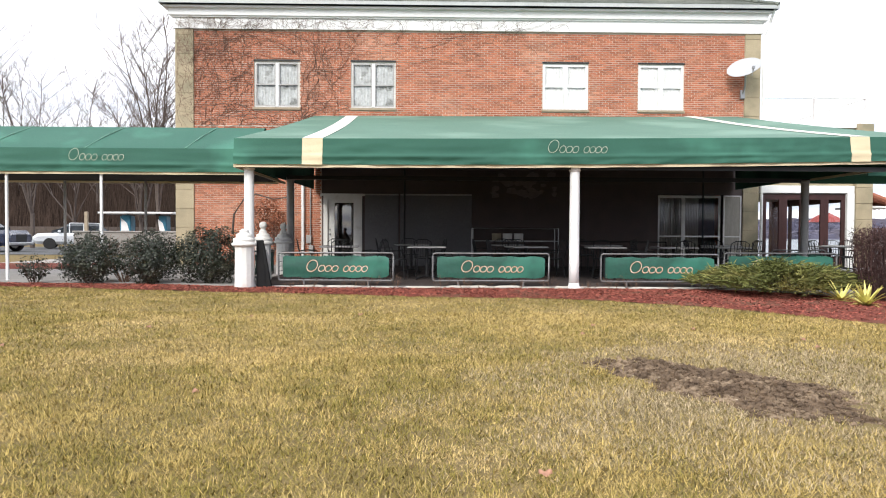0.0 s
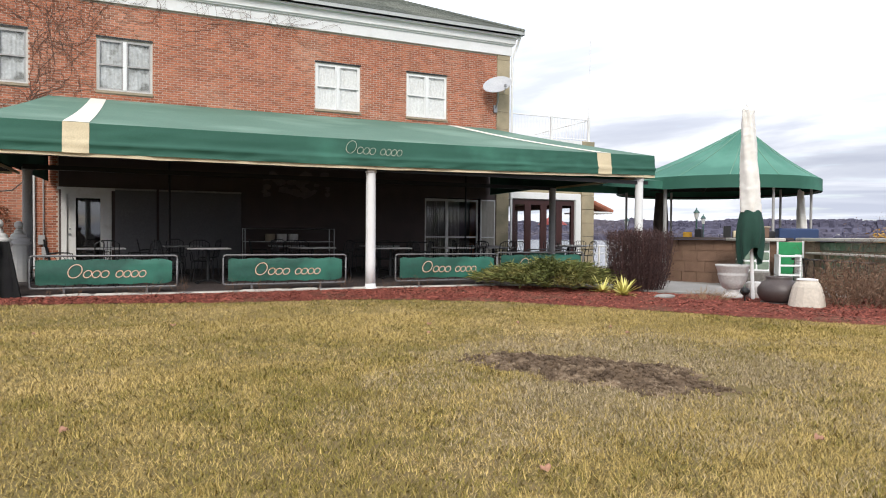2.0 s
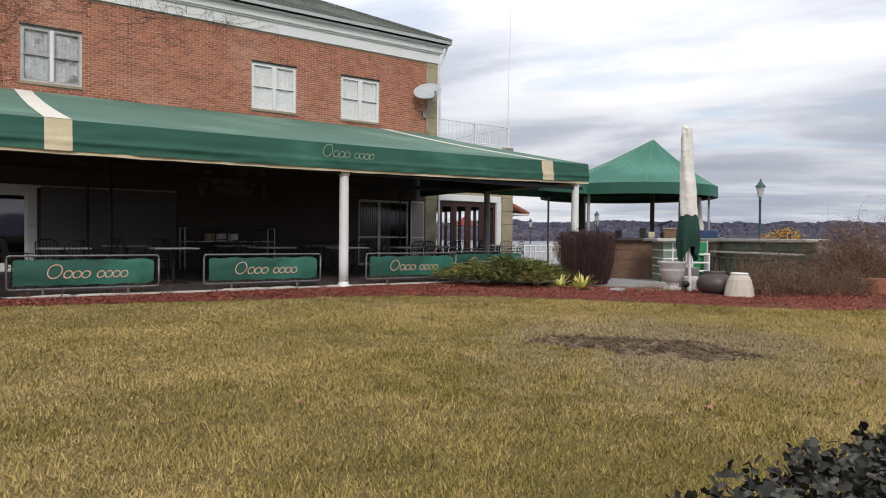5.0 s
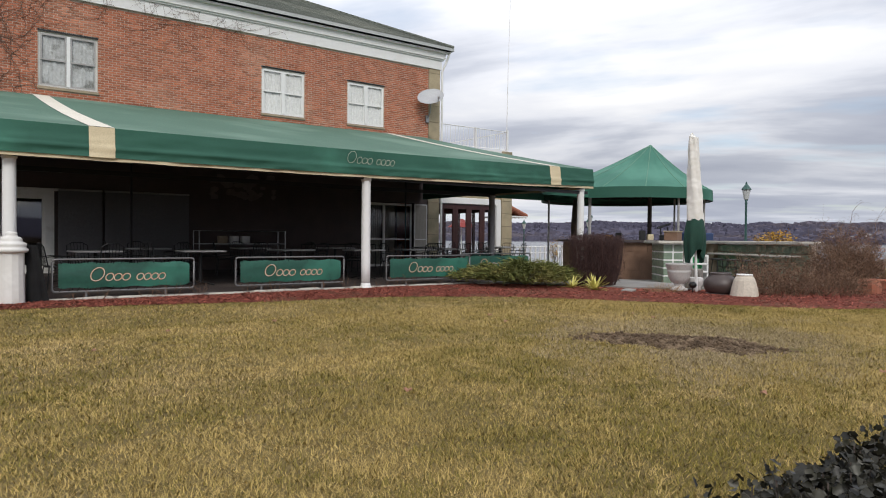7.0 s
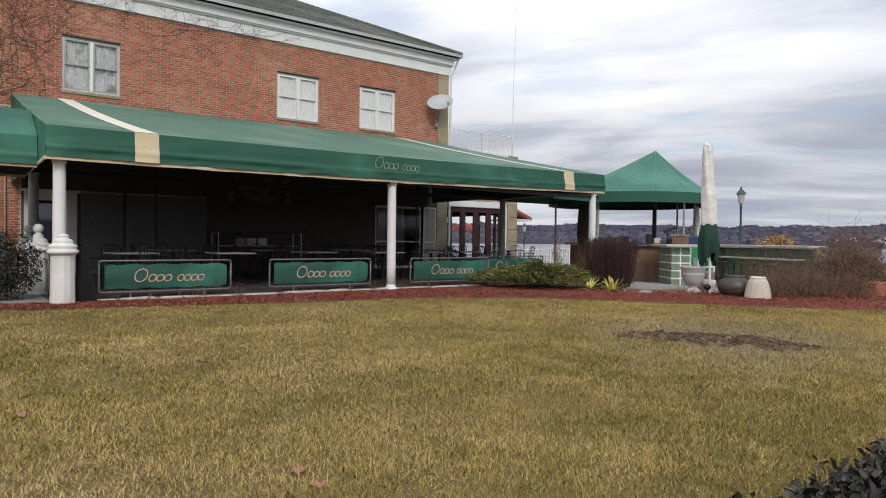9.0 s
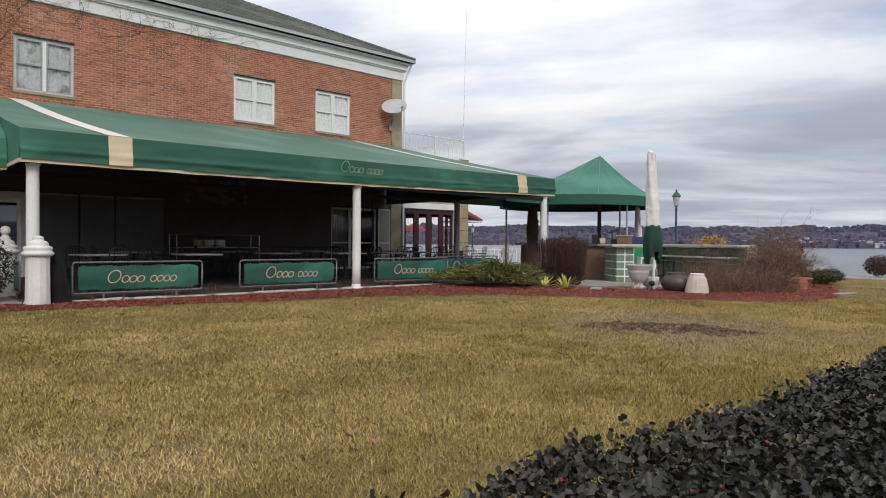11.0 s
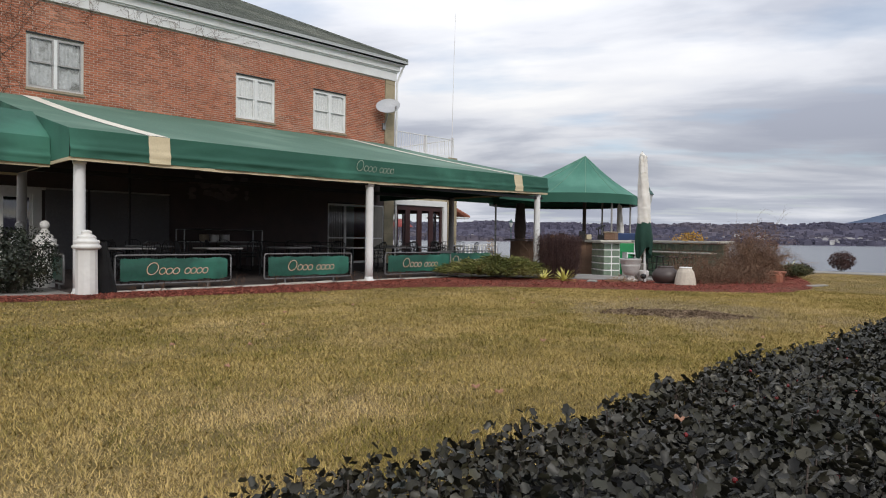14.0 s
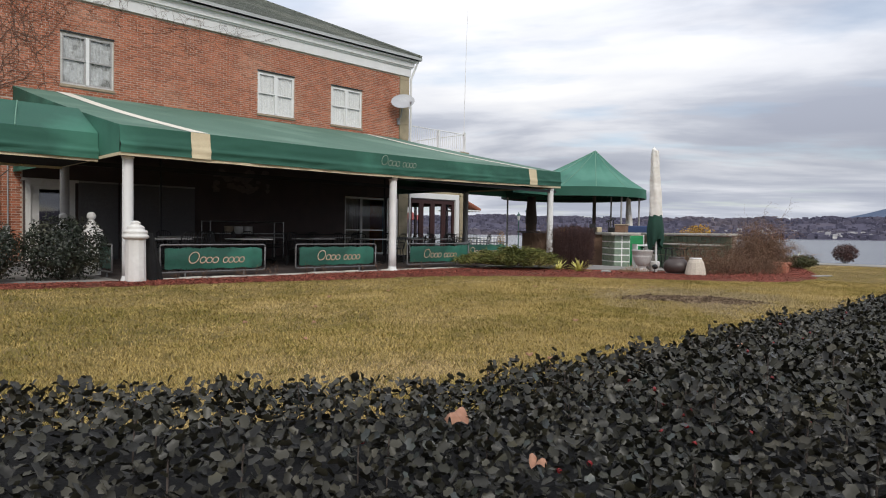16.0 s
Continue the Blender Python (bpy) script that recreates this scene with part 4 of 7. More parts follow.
part("header", Mesh().box(10.62, 20.42, 2.42, 13.62, 20.72, 2.66, .01), WHITE, annex)
part("post", Mesh().box(13.38, 20.40, 0.045, 13.62, 20.70, 2.42, .01), WHITE, annex)
pil = Mesh()
for k in range(9):
    pil.box(13.63, 20.36, .05 + k * .51, 14.17, 20.86, .05 + k * .51 + .5, .01)
part("stone_pier", pil, TAN, annex, "tan stone pier")
part("upper_wall", Mesh().box(10.57, 20.5, 2.66, 13.62, 20.7, 4.5), TAN, annex)
part("terrace_slab", Mesh().box(10.57, 20.4, 4.5, 14.17, 26.5, 4.64), WHITE, annex)
part("rear_post", Mesh().box(13.9, 26.0, 0, 14.15, 26.25, 4.5).box(12.2, 26.0, 0, 12.4, 26.25, 4.5).box(10.6, 26, 0, 10.7, 26.25, 4.5), REDWOOD, annex)
for k in range(4):
    a = 10.70 + k * .67
    leafm = Mesh().box(a, 20.5, .06, a + .13, 20.56, 2.40).box(a + .54, 20.5, .06, a + .665, 20.56, 2.40).box(a + .13, 20.5, .06, a + .54, 20.56, .36).box(a + .13, 20.5, 2.22, a + .54, 20.56, 2.40)
    lf = part("door_leaf", leafm, REDWOOD, annex, "red-brown wooden glazed door leaf")
    part("pane", sheet(a + .13, a + .54, 20.53, .36, 2.22), GLASS, lf)
part("ceiling_board", Mesh().box(10.57, 20.72, 2.42, 14.1, 26.0, 2.50), REDWOOD, annex, "dark ceiling of the glazed room")
for k in range(5):
    part("rear_frame", Mesh().box(10.75 + k * .68, 25.9, .05, 10.85 + k * .68, 26.0, 2.42), REDWOOD, annex)
for k in range(4):
    part("side_frame", Mesh().box(14.0, 21.6 + k * 1.1, .05, 14.1, 21.7 + k * 1.1, 2.42), REDWOOD, annex)
part("side_beam", Mesh().box(14.0, 20.86, 2.2, 14.1, 26.0, 2.42).box(14.0, 20.86, .05, 14.1, 26.0, .35), REDWOOD, annex)
rail = thing("terrace_rail", "thin white metal railing on the roof terrace", "railing", 0, 0, 4.64)
for i in range(27):
    x = 10.72 + i * .125
    part("baluster", Mesh().tube([(x, 20.5, 0.06), (x, 20.5, .80)], .009, 5), WHITE, rail)
part("top_rail", Mesh().tube([(10.70, 20.5, .81), (13.99, 20.5, .81)], .02, 6), WHITE, rail)
part("bottom_rail", Mesh().tube([(10.70, 20.5, .07), (13.99, 20.5, .07)], .015, 6), WHITE, rail)
part("post", Mesh().box(13.95, 20.46, 0, 14.03, 20.54, .9), WHITE, rail)
part("post", Mesh().box(12.30, 20.46, 0, 12.37, 20.54, .84), WHITE, rail)
part("side_rail", Mesh().tube([(13.99, 20.5, .81), (13.99, 26.4, .81)], .02, 6).tube([(13.99, 20.5, .07), (13.99, 26.4, .07)], .015, 6), WHITE, rail)
for i in range(24):
    part("baluster", Mesh().tube([(13.99, 20.75 + i * .24, .06), (13.99, 20.75 + i * .24, .8)], .009, 5), WHITE, rail)
ant = thing("antenna_pole", "tall thin pale antenna pole on the terrace", "antenna", 14.06, 20.62, 4.64)
part("pole", Mesh().tube([(0, 0, 0), (.05, 0, 3.2), (.14, 0, 6.5)], .018, 6, .008), WHITE, ant)
tile = thing("tile_roof", "small red clay tile roof beside the annex", "roof", 14.2, 20.6, 2.05)
tr = Mesh()
for r_ in range(4):
    for k in range(8):
        y = k * .22
        tr.tube([(.0 + r_ * .24, y, .36 - r_ * .09), (.27 + r_ * .24, y, .26 - r_ * .09)], .10, 8)
part("tiles", tr, TERRACOTTA, tile)
part("eave", Mesh().box(0, -.1, -.08, .95, 1.75, -.02), WHITE, tile)

# ==== awnings ====
AL, AR, AY = -3.58, 9.79, 12.19


def valance_z(x):
    """Bottom and top of the front valance."""
    u = (x - AL) / (AR - AL)
    return 2.30 + .16 * u - .045 * math.sin(math.pi * u), 2.84 + .13 * u - .02 * math.sin(math.pi * u)


awning = thing("patio_awning", "large green canvas patio awning with cream stripes and trim", "awning")


def flap(m, x0, x1, z0f, z1f, y, amp=0.036, n=90, mm_=8):
    """Hanging cloth with soft folds."""
    def fn(u, v):
        x = x0 + (x1 - x0) * u
        z = z1f(x) + (z0f(x) - z1f(x)) * v
        return (x, y - amp * 1.5 * v + amp * v * (noise.noise((x * 1.1, v * 3, 1)) + .7 * noise.noise((x * 3.1 + v * 2, v * 5, 7))) - .03 * math.exp(-((v - .70) / .06) ** 2) * (1 + noise.noise((x * .9, 4, 0))), z)
    return m.grid(fn, n, mm_)


S1, S2 = (-2.29, -1.91), (8.15, 8.52)
for a, b in ((AL, S1[0]), (S1[1], S2[0]), (S2[1], AR)):
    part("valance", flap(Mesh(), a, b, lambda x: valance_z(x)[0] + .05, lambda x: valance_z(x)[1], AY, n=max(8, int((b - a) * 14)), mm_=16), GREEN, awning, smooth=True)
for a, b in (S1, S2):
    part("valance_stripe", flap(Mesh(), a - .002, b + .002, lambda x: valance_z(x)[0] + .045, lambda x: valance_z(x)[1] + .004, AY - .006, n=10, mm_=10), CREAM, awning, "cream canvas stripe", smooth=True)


def trim_fn(u, v):
    x = AL + (AR - AL) * u
    s = .012 * noise.noise((x * 1.7, 0, 5))
    return (x, AY - .022, valance_z(x)[0] + .055 - .06 * v + s * v)


part("trim", Mesh().grid(trim_fn, 160, 1), CREAM, awning, "cream edging tape")


def roof_fn(x, v):
    """Point on the front slope; v from the valance to the wall."""
    z0, z1 = valance_z(x)[1], 4.75 + .006 * (x - AL)
    sag = -.055 * math.sin(math.pi * v) * (0.6 + .4 * abs(math.sin((x - AL) / (AR - AL) * math.pi * 5)))
    return (x, AY + (WY - .06 - AY) * v, z0 + (z1 - z0) * v + sag)


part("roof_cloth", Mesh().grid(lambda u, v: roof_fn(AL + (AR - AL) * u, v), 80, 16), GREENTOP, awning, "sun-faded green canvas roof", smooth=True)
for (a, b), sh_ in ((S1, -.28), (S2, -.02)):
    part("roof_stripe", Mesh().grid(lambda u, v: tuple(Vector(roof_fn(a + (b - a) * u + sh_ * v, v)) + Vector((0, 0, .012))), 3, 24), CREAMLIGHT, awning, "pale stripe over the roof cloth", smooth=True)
# Sheet added below the roof cloth, shade in its colour.
part("lining", Mesh().grid(lambda u, v: tuple(Vector(roof_fn(AL + .02 + (AR - AL - .04) * u, min(v, .999))) - Vector((0, -.02, .05))), 20, 8), UNDERSHADE, awning, "near-black sheet under the awning, the shade there put into its colour")
for xx, nm in ((AL, "gable_cloth"), (AR, "gable_cloth")):
    g_ = Mesh()
    n_ = 24
    for k in range(n_ + 1):
        v = k / n_
        p = roof_fn(xx, v)
        zb = valance_z(xx)[0] + .05 + (.10 * v if xx < 0 else 0.0)
        g_.v += [(xx, p[1], zb), (xx + (.02 * noise.noise((p[1] * 2, 0, 3))), p[1], (zb + p[2]) / 2), (xx, p[1], p[2])]
    for k in range(n_):
        for j in (0, 1):
            g_.f.append((3 * k + j, 3 * k + 3 + j, 3 * k + 4 + j, 3 * k + 1 + j))
    part(nm, g_, GREEN, awning, smooth=True)
    part("trim", Mesh().box(xx - .012, AY, valance_z(xx)[0] - .005, xx + .012, 16.4, valance_z(xx)[0] + .052), CREAM, awning)
part("beam", Mesh().box(AL + .1, 12.28, 2.30, AR - .1, 12.36, 2.38).box(AL + .1, 16.15, 2.40, AR - .1, 16.25, 2.50), BLACKMETAL, awning, "dark steel beam under the valance")


def outline_shapes(parent, x, y, z, w_, h_, mate, r, ny=-1):
    """A row of plain outlined lozenges standing for faded lettering: one tall, three small, then four small."""
    specs = [(0.0, .17, 1.0), (.19, .10, .55), (.30, .10, .52), (.41, .10, .52), (.60, .09, .50), (.70, .09, .50), (.80, .09, .50), (.90, .09, .50)]
    for (u, wu, hh) in specs:
        m = Mesh()
        cx, cz = x + (u + wu / 2) * w_, z + hh * h_ / 2
        n_ = 16
        lo, hi = [], []
        for k in range(n_):
            a_ = 2 * math.pi * k / n_
            for ring, g_ in ((lo, -r), (hi, r)):
                lx, lz = (.5 * wu * w_ + g_) * math.cos(a_), (.5 * hh * h_ + g_) * math.sin(a_)
                ring.append((cx + lx + .25 * lz, y, cz + lz))
        m.add(lo + hi, [(k, (k + 1) % n_, n_ + (k + 1) % n_, n_ + k) for k in range(n_)])
        part("letter_shape", m, mate, parent, "worn outline shape")


outline_shapes(awning, 2.36, AY - .075, 2.60, 1.12, .24, LETTERCREAM, .006)

# walkway canopy running off to the west
canopy = thing("walkway_canopy", "green canvas canopy over the entrance walkway", "canopy")
CY0, CY1, CX0, CX1 = 13.35, 15.75, -24.0, AL - .01
part("valance", flap(Mesh(), CX0, CX1, lambda x: 2.30, lambda x: 2.79, CY0, n=200, mm_=14), GREEN, canopy, smooth=True)
part("rear_valance", Mesh().box(CX0, CY1 - .01, 2.30, CX1, CY1 + .01, 2.79), GREEN, canopy)
part("trim", Mesh().grid(lambda u, v: (CX0 + (CX1 - CX0) * u, CY0 - .022, 2.305 - .055 * v + .008 * v * noise.noise((u * 40, 0, 2))), 120, 1).box(CX0, CY1 - .013, 2.25, CX1, CY1 + .013, 2.30), CREAM, canopy, "cream edging tape")
rc = Mesh()
rc.grid(lambda u, v: (CX0 + (CX1 - CX0) * u, CY0 + 1.2 * v, 2.79 + .62 * v ** .92 - .02 * abs(math.sin(u * 38)) * math.sin(math.pi * v)), 120, 8)
rc.grid(lambda u, v: (CX0 + (CX1 - CX0) * u, CY1 - 1.2 * v, 2.79 + .62 * v ** .92), 40, 6)
part("roof_cloth", rc, GREEN, canopy, smooth=True)
for k in range(9):
    x = CX1 - 1.35 - 2.05 * k
    part("seam", Mesh().tube([(x, CY0 - .005, 2.79), (x + .14, CY0 + .6, 3.135), (x + .28, CY0 + 1.2, 3.415)], .012, 5), SEAM, canopy)
part("lining", Mesh().box(CX0, CY0 + .05, 2.30, CX1, CY1 - .05, 2.34), UNDERSHADE, canopy)
outline_shapes(canopy, -7.27, CY0 - .075, 2.53, 1.12, .24, LETTERCREAM, .006)
for x in (-6.68, -8.62, -10.6, -12.6, -14.6):
    part("pole", Mesh().tube([(x, CY0 + .05, .05), (x, CY0 + .05, 2.3)], .032, 8), WHITE, canopy)
    part("pole", Mesh().tube([(x - .1, CY1 - .05, .05), (x - .1, CY1 - .05, 2.3)], .032, 8), GREYPAINT, canopy)


def column(x, y, top, mate, base=True):
    t = thing("column", "slim round white column holding the awning" if mate is WHITE else "slim round grey column holding the awning", "column", x, y, 0.0, group="awning columns")
    part("shaft", Mesh().lathe([(.098, .06), (.098, .5), (.094, top - .12), (.094, top)], seg=20), mate, t, smooth=True)
    part("foot", Mesh().lathe([(.14, -.03), (.14, .02), (.125, .045), (.105, .07), (.098, .12)], seg=20), mate, t, smooth=True)
    part("collar", Mesh().lathe([(.094, top - .10), (.11, top - .08), (.11, top - .03), (.10, top)], seg=20), mate, t, smooth=True)


column(-3.36, 12.42, 2.36, WHITE)
column(2.91, 12.34, 2.36, WHITE)
column(9.46, 12.32, 2.46, WHITE)
column(-3.41, 16.27, 2.46, GREYPAINT)
column(9.58, 16.17, 2.46, GREYPAINT)
# ==== plants ====
def unit(a):
    return a / np.maximum(1e-9, np.linalg.norm(a, axis=-1, keepdims=True))


def leaf_frames(pos, nrm, up=0.0, seed=0):
    """For each leaf a direction along it, across it and its normal."""
    r = np.random.default_rng(seed)
    d = unit(np.cross(nrm, r.normal(size=pos.shape)))
    d = unit(d + up * np.array([0, 0, 1.0]))
    s = unit(np.cross(nrm, d))
    n_ = np.cross(d, s)
    return d, s, n_


def leaf_verts(pos, d, s, n_, size, aspect=0.5, fold=0.35):
    """Eight-point leaf with two folded halves: base, tip, three points a side."""
    L, W = size[:, None], size[:, None] * aspect
    pts_ = [(0, 0, 0), (1, 0, 0), (.20, .37, 1), (.45, .29, 1), (.72, .39, 1), (.20, -.37, 1), (.45, -.29, 1), (.72, -.39, 1)]
    return np.stack([pos + d * L * a + s * W * b * 2 * .9 + n_ * W * abs(b) * fold for a, b, c in pts_], axis=1)


def leaf_mesh(name, V, material):
    n_ = len(V)
    me = bpy.data.meshes.new(name)
    me.vertices.add(8 * n_)
    me.vertices.foreach_set("co", np.ascontiguousarray(V, dtype=np.float32).ravel())
    idx = (np.array([0, 2, 3, 4, 1, 0, 1, 7, 6, 5])[None, :] + 8 * np.arange(n_)[:, None]).ravel()
    me.loops.add(10 * n_)
    me.loops.foreach_set("vertex_index", idx.astype(np.int32))
    me.polygons.add(2 * n_)
    me.polygons.foreach_set("loop_start", np.arange(0, 10 * n_, 5, dtype=np.int32))
    me.polygons.foreach_set("loop_total", np.full(2 * n_, 5, dtype=np.int32))
    me.materials.append(material)
    me.update(calc_edges=True)
    return me


def small_leaves(name, pos, nrm, size, material, aspect=.5, up=0.0, seed=0):
    """Four-point folded leaves for shrubs farther away."""
    d, s, n_ = leaf_frames(pos, nrm, up, seed)
    L, W = size[:, None], size[:, None] * aspect
    V = np.stack([pos, pos + d * L * .5 + s * W * .5 + n_ * W * .15, pos + d * L, pos + d * L * .5 - s * W * .5 + n_ * W * .15], axis=1)
    return quad_soup(name, V, material)


def twigs(m, base, height, spread, count, depth, r0, rn, droop=0.0, seg=4):
    """Branching bare stems from a base point."""
    def grow(p, d, length, r, level):
        pts_ = [p]
        q, dd = Vector(p), Vector(d)
        for k in range(3):
            dd = (dd + Vector((rn.uniform(-.25, .25), rn.uniform(-.25, .25), rn.uniform(-.15, .2) - droop * level))).normalized()
            q = q + dd * length / 3
            pts_.append(tuple(q))
        m.tube(pts_, r, seg if level < 1 else 3, r * .55, cap=False)
        if level < depth:
            for k in range(rn.randint(2, 4)):
                i = rn.randint(1, 3)
                nd = (dd + Vector((rn.uniform(-1, 1), rn.uniform(-1, 1), rn.uniform(-.3, .7))) * .75).normalized()
                grow(pts_[i], nd, length * rn.uniform(.45, .8), r * .55, level + 1)
    for k in range(count):
        a_, sp = rn.uniform(0, 6.28), spread * math.sqrt(rn.random())
        d = Vector((sp * math.cos(a_), sp * math.sin(a_), 1)).normalized()
        grow((base[0] + .1 * sp * math.cos(a_), base[1] + .1 * sp * math.sin(a_), base[2]), d, height * rn.uniform(.4, .62), r0 * rn.uniform(.7, 1.1), 0)


# foreground holly hedge
HX0, HX1, HY0, HY1, HZ = -8.8, 0.22, -0.2, 1.02, 0.60


def hedge_edge(x):
    """Far edge of the hedge, which swings out over the lawn towards its west end."""
    return HY1 + .04 + .10 * float(smooth01(-5.4, -6.1, x)) + .50 * float(smooth01(-6.0, -7.5, x)) - .08 * float(smooth01(-4.6, -3.0, x)) - .24 * float(smooth01(-1.2, .1, x)) + .03 * noise.noise((x * 2, 0, 0))



hedge = thing("hedge", "clipped dark holly hedge with glossy spiny leaves", "hedge", 0, 0, 0)


def hedge_top(x, y):
    return HZ + .045 * math.sin(x * 2.1 + 1) * math.sin(y * 3 + .5) + .035 * noise.noise((x * 2.6, y * 2.6, 0)) - .07 * float(smooth01(hedge_edge(x) - .16, hedge_edge(x), y)) - .12 * float(smooth01(HX1 - .3, HX1, x))


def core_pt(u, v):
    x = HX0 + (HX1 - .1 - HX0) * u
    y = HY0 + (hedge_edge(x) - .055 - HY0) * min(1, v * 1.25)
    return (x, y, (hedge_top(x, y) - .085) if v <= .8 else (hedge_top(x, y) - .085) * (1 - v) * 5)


# Black sheet and box below the leaves, added to stand for shade.
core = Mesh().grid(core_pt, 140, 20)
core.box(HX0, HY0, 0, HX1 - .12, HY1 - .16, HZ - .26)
part("inner_growth", core, BLACKCLOTH_SHADE, hedge, "dark inner shade of the hedge")
hp, hn = [], []
for k in range(88000):
    x = rnd.uniform(HX0, HX1)
    y = rnd.uniform(HY0, hedge_edge(x))
    hp.append((x, y, hedge_top(x, y) + rnd.uniform(-.12, .025)))
    hn.append((rnd.gauss(0, .95), rnd.gauss(0, .95), 1.0))
for k in range(12000):
    x = rnd.uniform(HX0, HX1)
    hp.append((x, hedge_edge(x) + rnd.uniform(-.08, .0), rnd.uniform(.05, HZ - .07)))
    hn.append((rnd.gauss(0, .5), 1.0, rnd.gauss(.5, .5)))
for k in range(2600):
    hp.append((HX1 + rnd.uniform(-.10, .0), rnd.uniform(HY0, hedge_edge(HX1) - .03), rnd.uniform(.05, HZ - .12)))
    hn.append((1.0, rnd.gauss(0, .5), rnd.gauss(.5, .5)))
# upright sprigs that break the clipped line
sprigs = Mesh()
for k in range(560):
    x = rnd.uniform(HX0, HX1 - .55)
    y = hedge_edge(x) - abs(rnd.gauss(0, .12)) if rnd.random() < .55 else rnd.uniform(HY0 + .3, hedge_edge(x))
    z = hedge_top(x, y)
    h_ = rnd.uniform(.02, .06) * (1.6 if rnd.random() < .08 else 1) * (.55 if x < -6.3 else 1)
    sprigs.tube([(x, y, z - .1), (x + rnd.uniform(-.01, .01), y, z + .55 * h_)], .002, 4)
    for j in range(rnd.randint(9, 15)):
        hp.append((x + rnd.uniform(-.02, .02), y + rnd.uniform(-.02, .02), z - .02 + (h_ + .02) * (j + 1) / 13))
        hn.append((rnd.gauss(0, 1), rnd.gauss(0, 1), .7))
part("sprig_growth", sprigs, BARK, hedge)["kind"] = "stuff"
hp, hn = np.array(hp), unit(np.array(hn))
size = rng.uniform(.012, .029, len(hp))
d, s, n_ = leaf_frames(hp, hn, .12, 3)
V = leaf_verts(hp, d, s, n_, size, .52, .60)
single = np.zeros(len(hp), bool)
cand = np.where((hp[:, 0] > -6.9) & (hp[:, 0] < -5.8) & (hp[:, 1] > .35) & (hp[:, 2] > HZ - .05))[0]
single[cand[:280]] = True
part("leaves", leaf_mesh("leaves", V[~single], HEDGE), HEDGE, hedge, "dense glossy dark leaves")["kind"] = "stuff"
lv = leaf_verts(np.zeros((1, 3)), np.array([[1., 0, 0]]), np.array([[0, 1., 0]]), np.array([[0, 0, 1.]]), np.array([.05]), .52, .40)
one_leaf = leaf_mesh("leaf", lv, HEDGE_ONE)
for k in np.where(single)[0]:
    M = Matrix((Vector(d[k]), Vector(s[k]), Vector(n_[k]))).transposed().to_4x4()
    part("leaf", one_leaf, HEDGE_ONE, hedge, at=Matrix.Translation(Vector(hp[k])) @ M @ Matrix.Scale(float(size[k] / .05), 4))
bm_ = Mesh()
for k in range(170):
    x, y = rnd.uniform(HX0, HX1), rnd.uniform(.1, HY1 - .1)
    bm_.ball((x, y, hedge_top(x, y) + rnd.uniform(-.04, .01)), .0055, 6, 4)
part("berries", bm_, BERRY, hedge, "scattered red berries")["kind"] = "stuff"
for (x, y, rz, sc) in ((-6.61, .80, 20, .85), (-6.68, .53, 80, .48), (-5.2, .75, 140, .45)):
    t = thing("fallen_leaf", "curled orange-brown dead leaf lying on the hedge", "leaf", x, y, hedge_top(x, y) + .012, rz, "fallen leaves")
    part("blade", Mesh().grid(lambda u, v: ((u - .5) * .085 * sc, (v - .5) * .06 * sc * (1 - (2 * u - 1) ** 2 * .8), .02 * sc * (1 - (2 * v - 1) ** 2) + .006 * math.sin(u * 9)), 8, 6), DEADLEAF, t, smooth=True)


lawn_leaf = Mesh().grid(lambda u, v: ((u - .5) * .06, (v - .5) * .045 * (1 - (2 * u - 1) ** 2 * .8), .016 * (1 - (2 * v - 1) ** 2) + .006 * math.sin(u * 9)), 8, 6).make("blade", DEADLEAF, True)
for k in range(16):
    t = thing("fallen_leaf", "small curled brown dead leaf lying on the lawn", "leaf", rnd.uniform(-4.5, 4.2), rnd.uniform(2.4, 8.2), .018, rnd.uniform(0, 360), "leaves on the lawn")
    part("blade", lawn_leaf, DEADLEAF, t)


def dense_shrub(name, label, x, y, rx, ry, h, n_leaves, size, material, twig=BARK, seed=1, ragged=.25, base=.05, category="shrub", group=""):
    """Upright leafy bush: stems and a ragged shell of leaves with gaps."""
    rn = random.Random(seed)
    t = thing(name, label, category, x, y, 0.02, group=group)
    m = Mesh()
    twigs(m, (0, 0, 0), h * .95, .75, 9, 2, .012, rn)
    part("brush", m, twig, t)["kind"] = "stuff"
    P, N = [], []
    while len(P) < n_leaves:
        v = Vector((rn.gauss(0, 1), rn.gauss(0, 1), rn.gauss(0, 1))).normalized()
        k = 1 + ragged * noise.noise((v.x * 2.4 + seed, v.y * 2.4, v.z * 2.4)) + .5 * ragged * noise.noise((v.x * 6 + seed, v.y * 6, v.z * 6))
        rr = k * (rn.random() ** .28)
        p = (v.x * rx * rr, v.y * ry * rr, base + (h - base) * (.5 + .5 * v.z * rr))
        if noise.noise((p[0] * 4 + seed * 3, p[1] * 4, p[2] * 4)) < -.28:
            continue
        P.append(p)
        N.append((v.x + rn.gauss(0, .6), v.y + rn.gauss(0, .6), v.z + .4 + rn.gauss(0, .6)))
    P, N = np.array(P), unit(np.array(N))
    part("foliage", small_leaves("foliage", P, N, np.random.default_rng(seed).uniform(size * .6, size * 1.3, len(P)), material, .5, .2, seed), material, t)
    return t


LBL = "dark evergreen holly bush standing in the mulch bed"
dense_shrub("evergreen_shrub", LBL, -6.72, 13.0, .62, .5, 1.02, 6500, .055, SHRUB, seed=2, base=.0, group="evergreen shrubs")
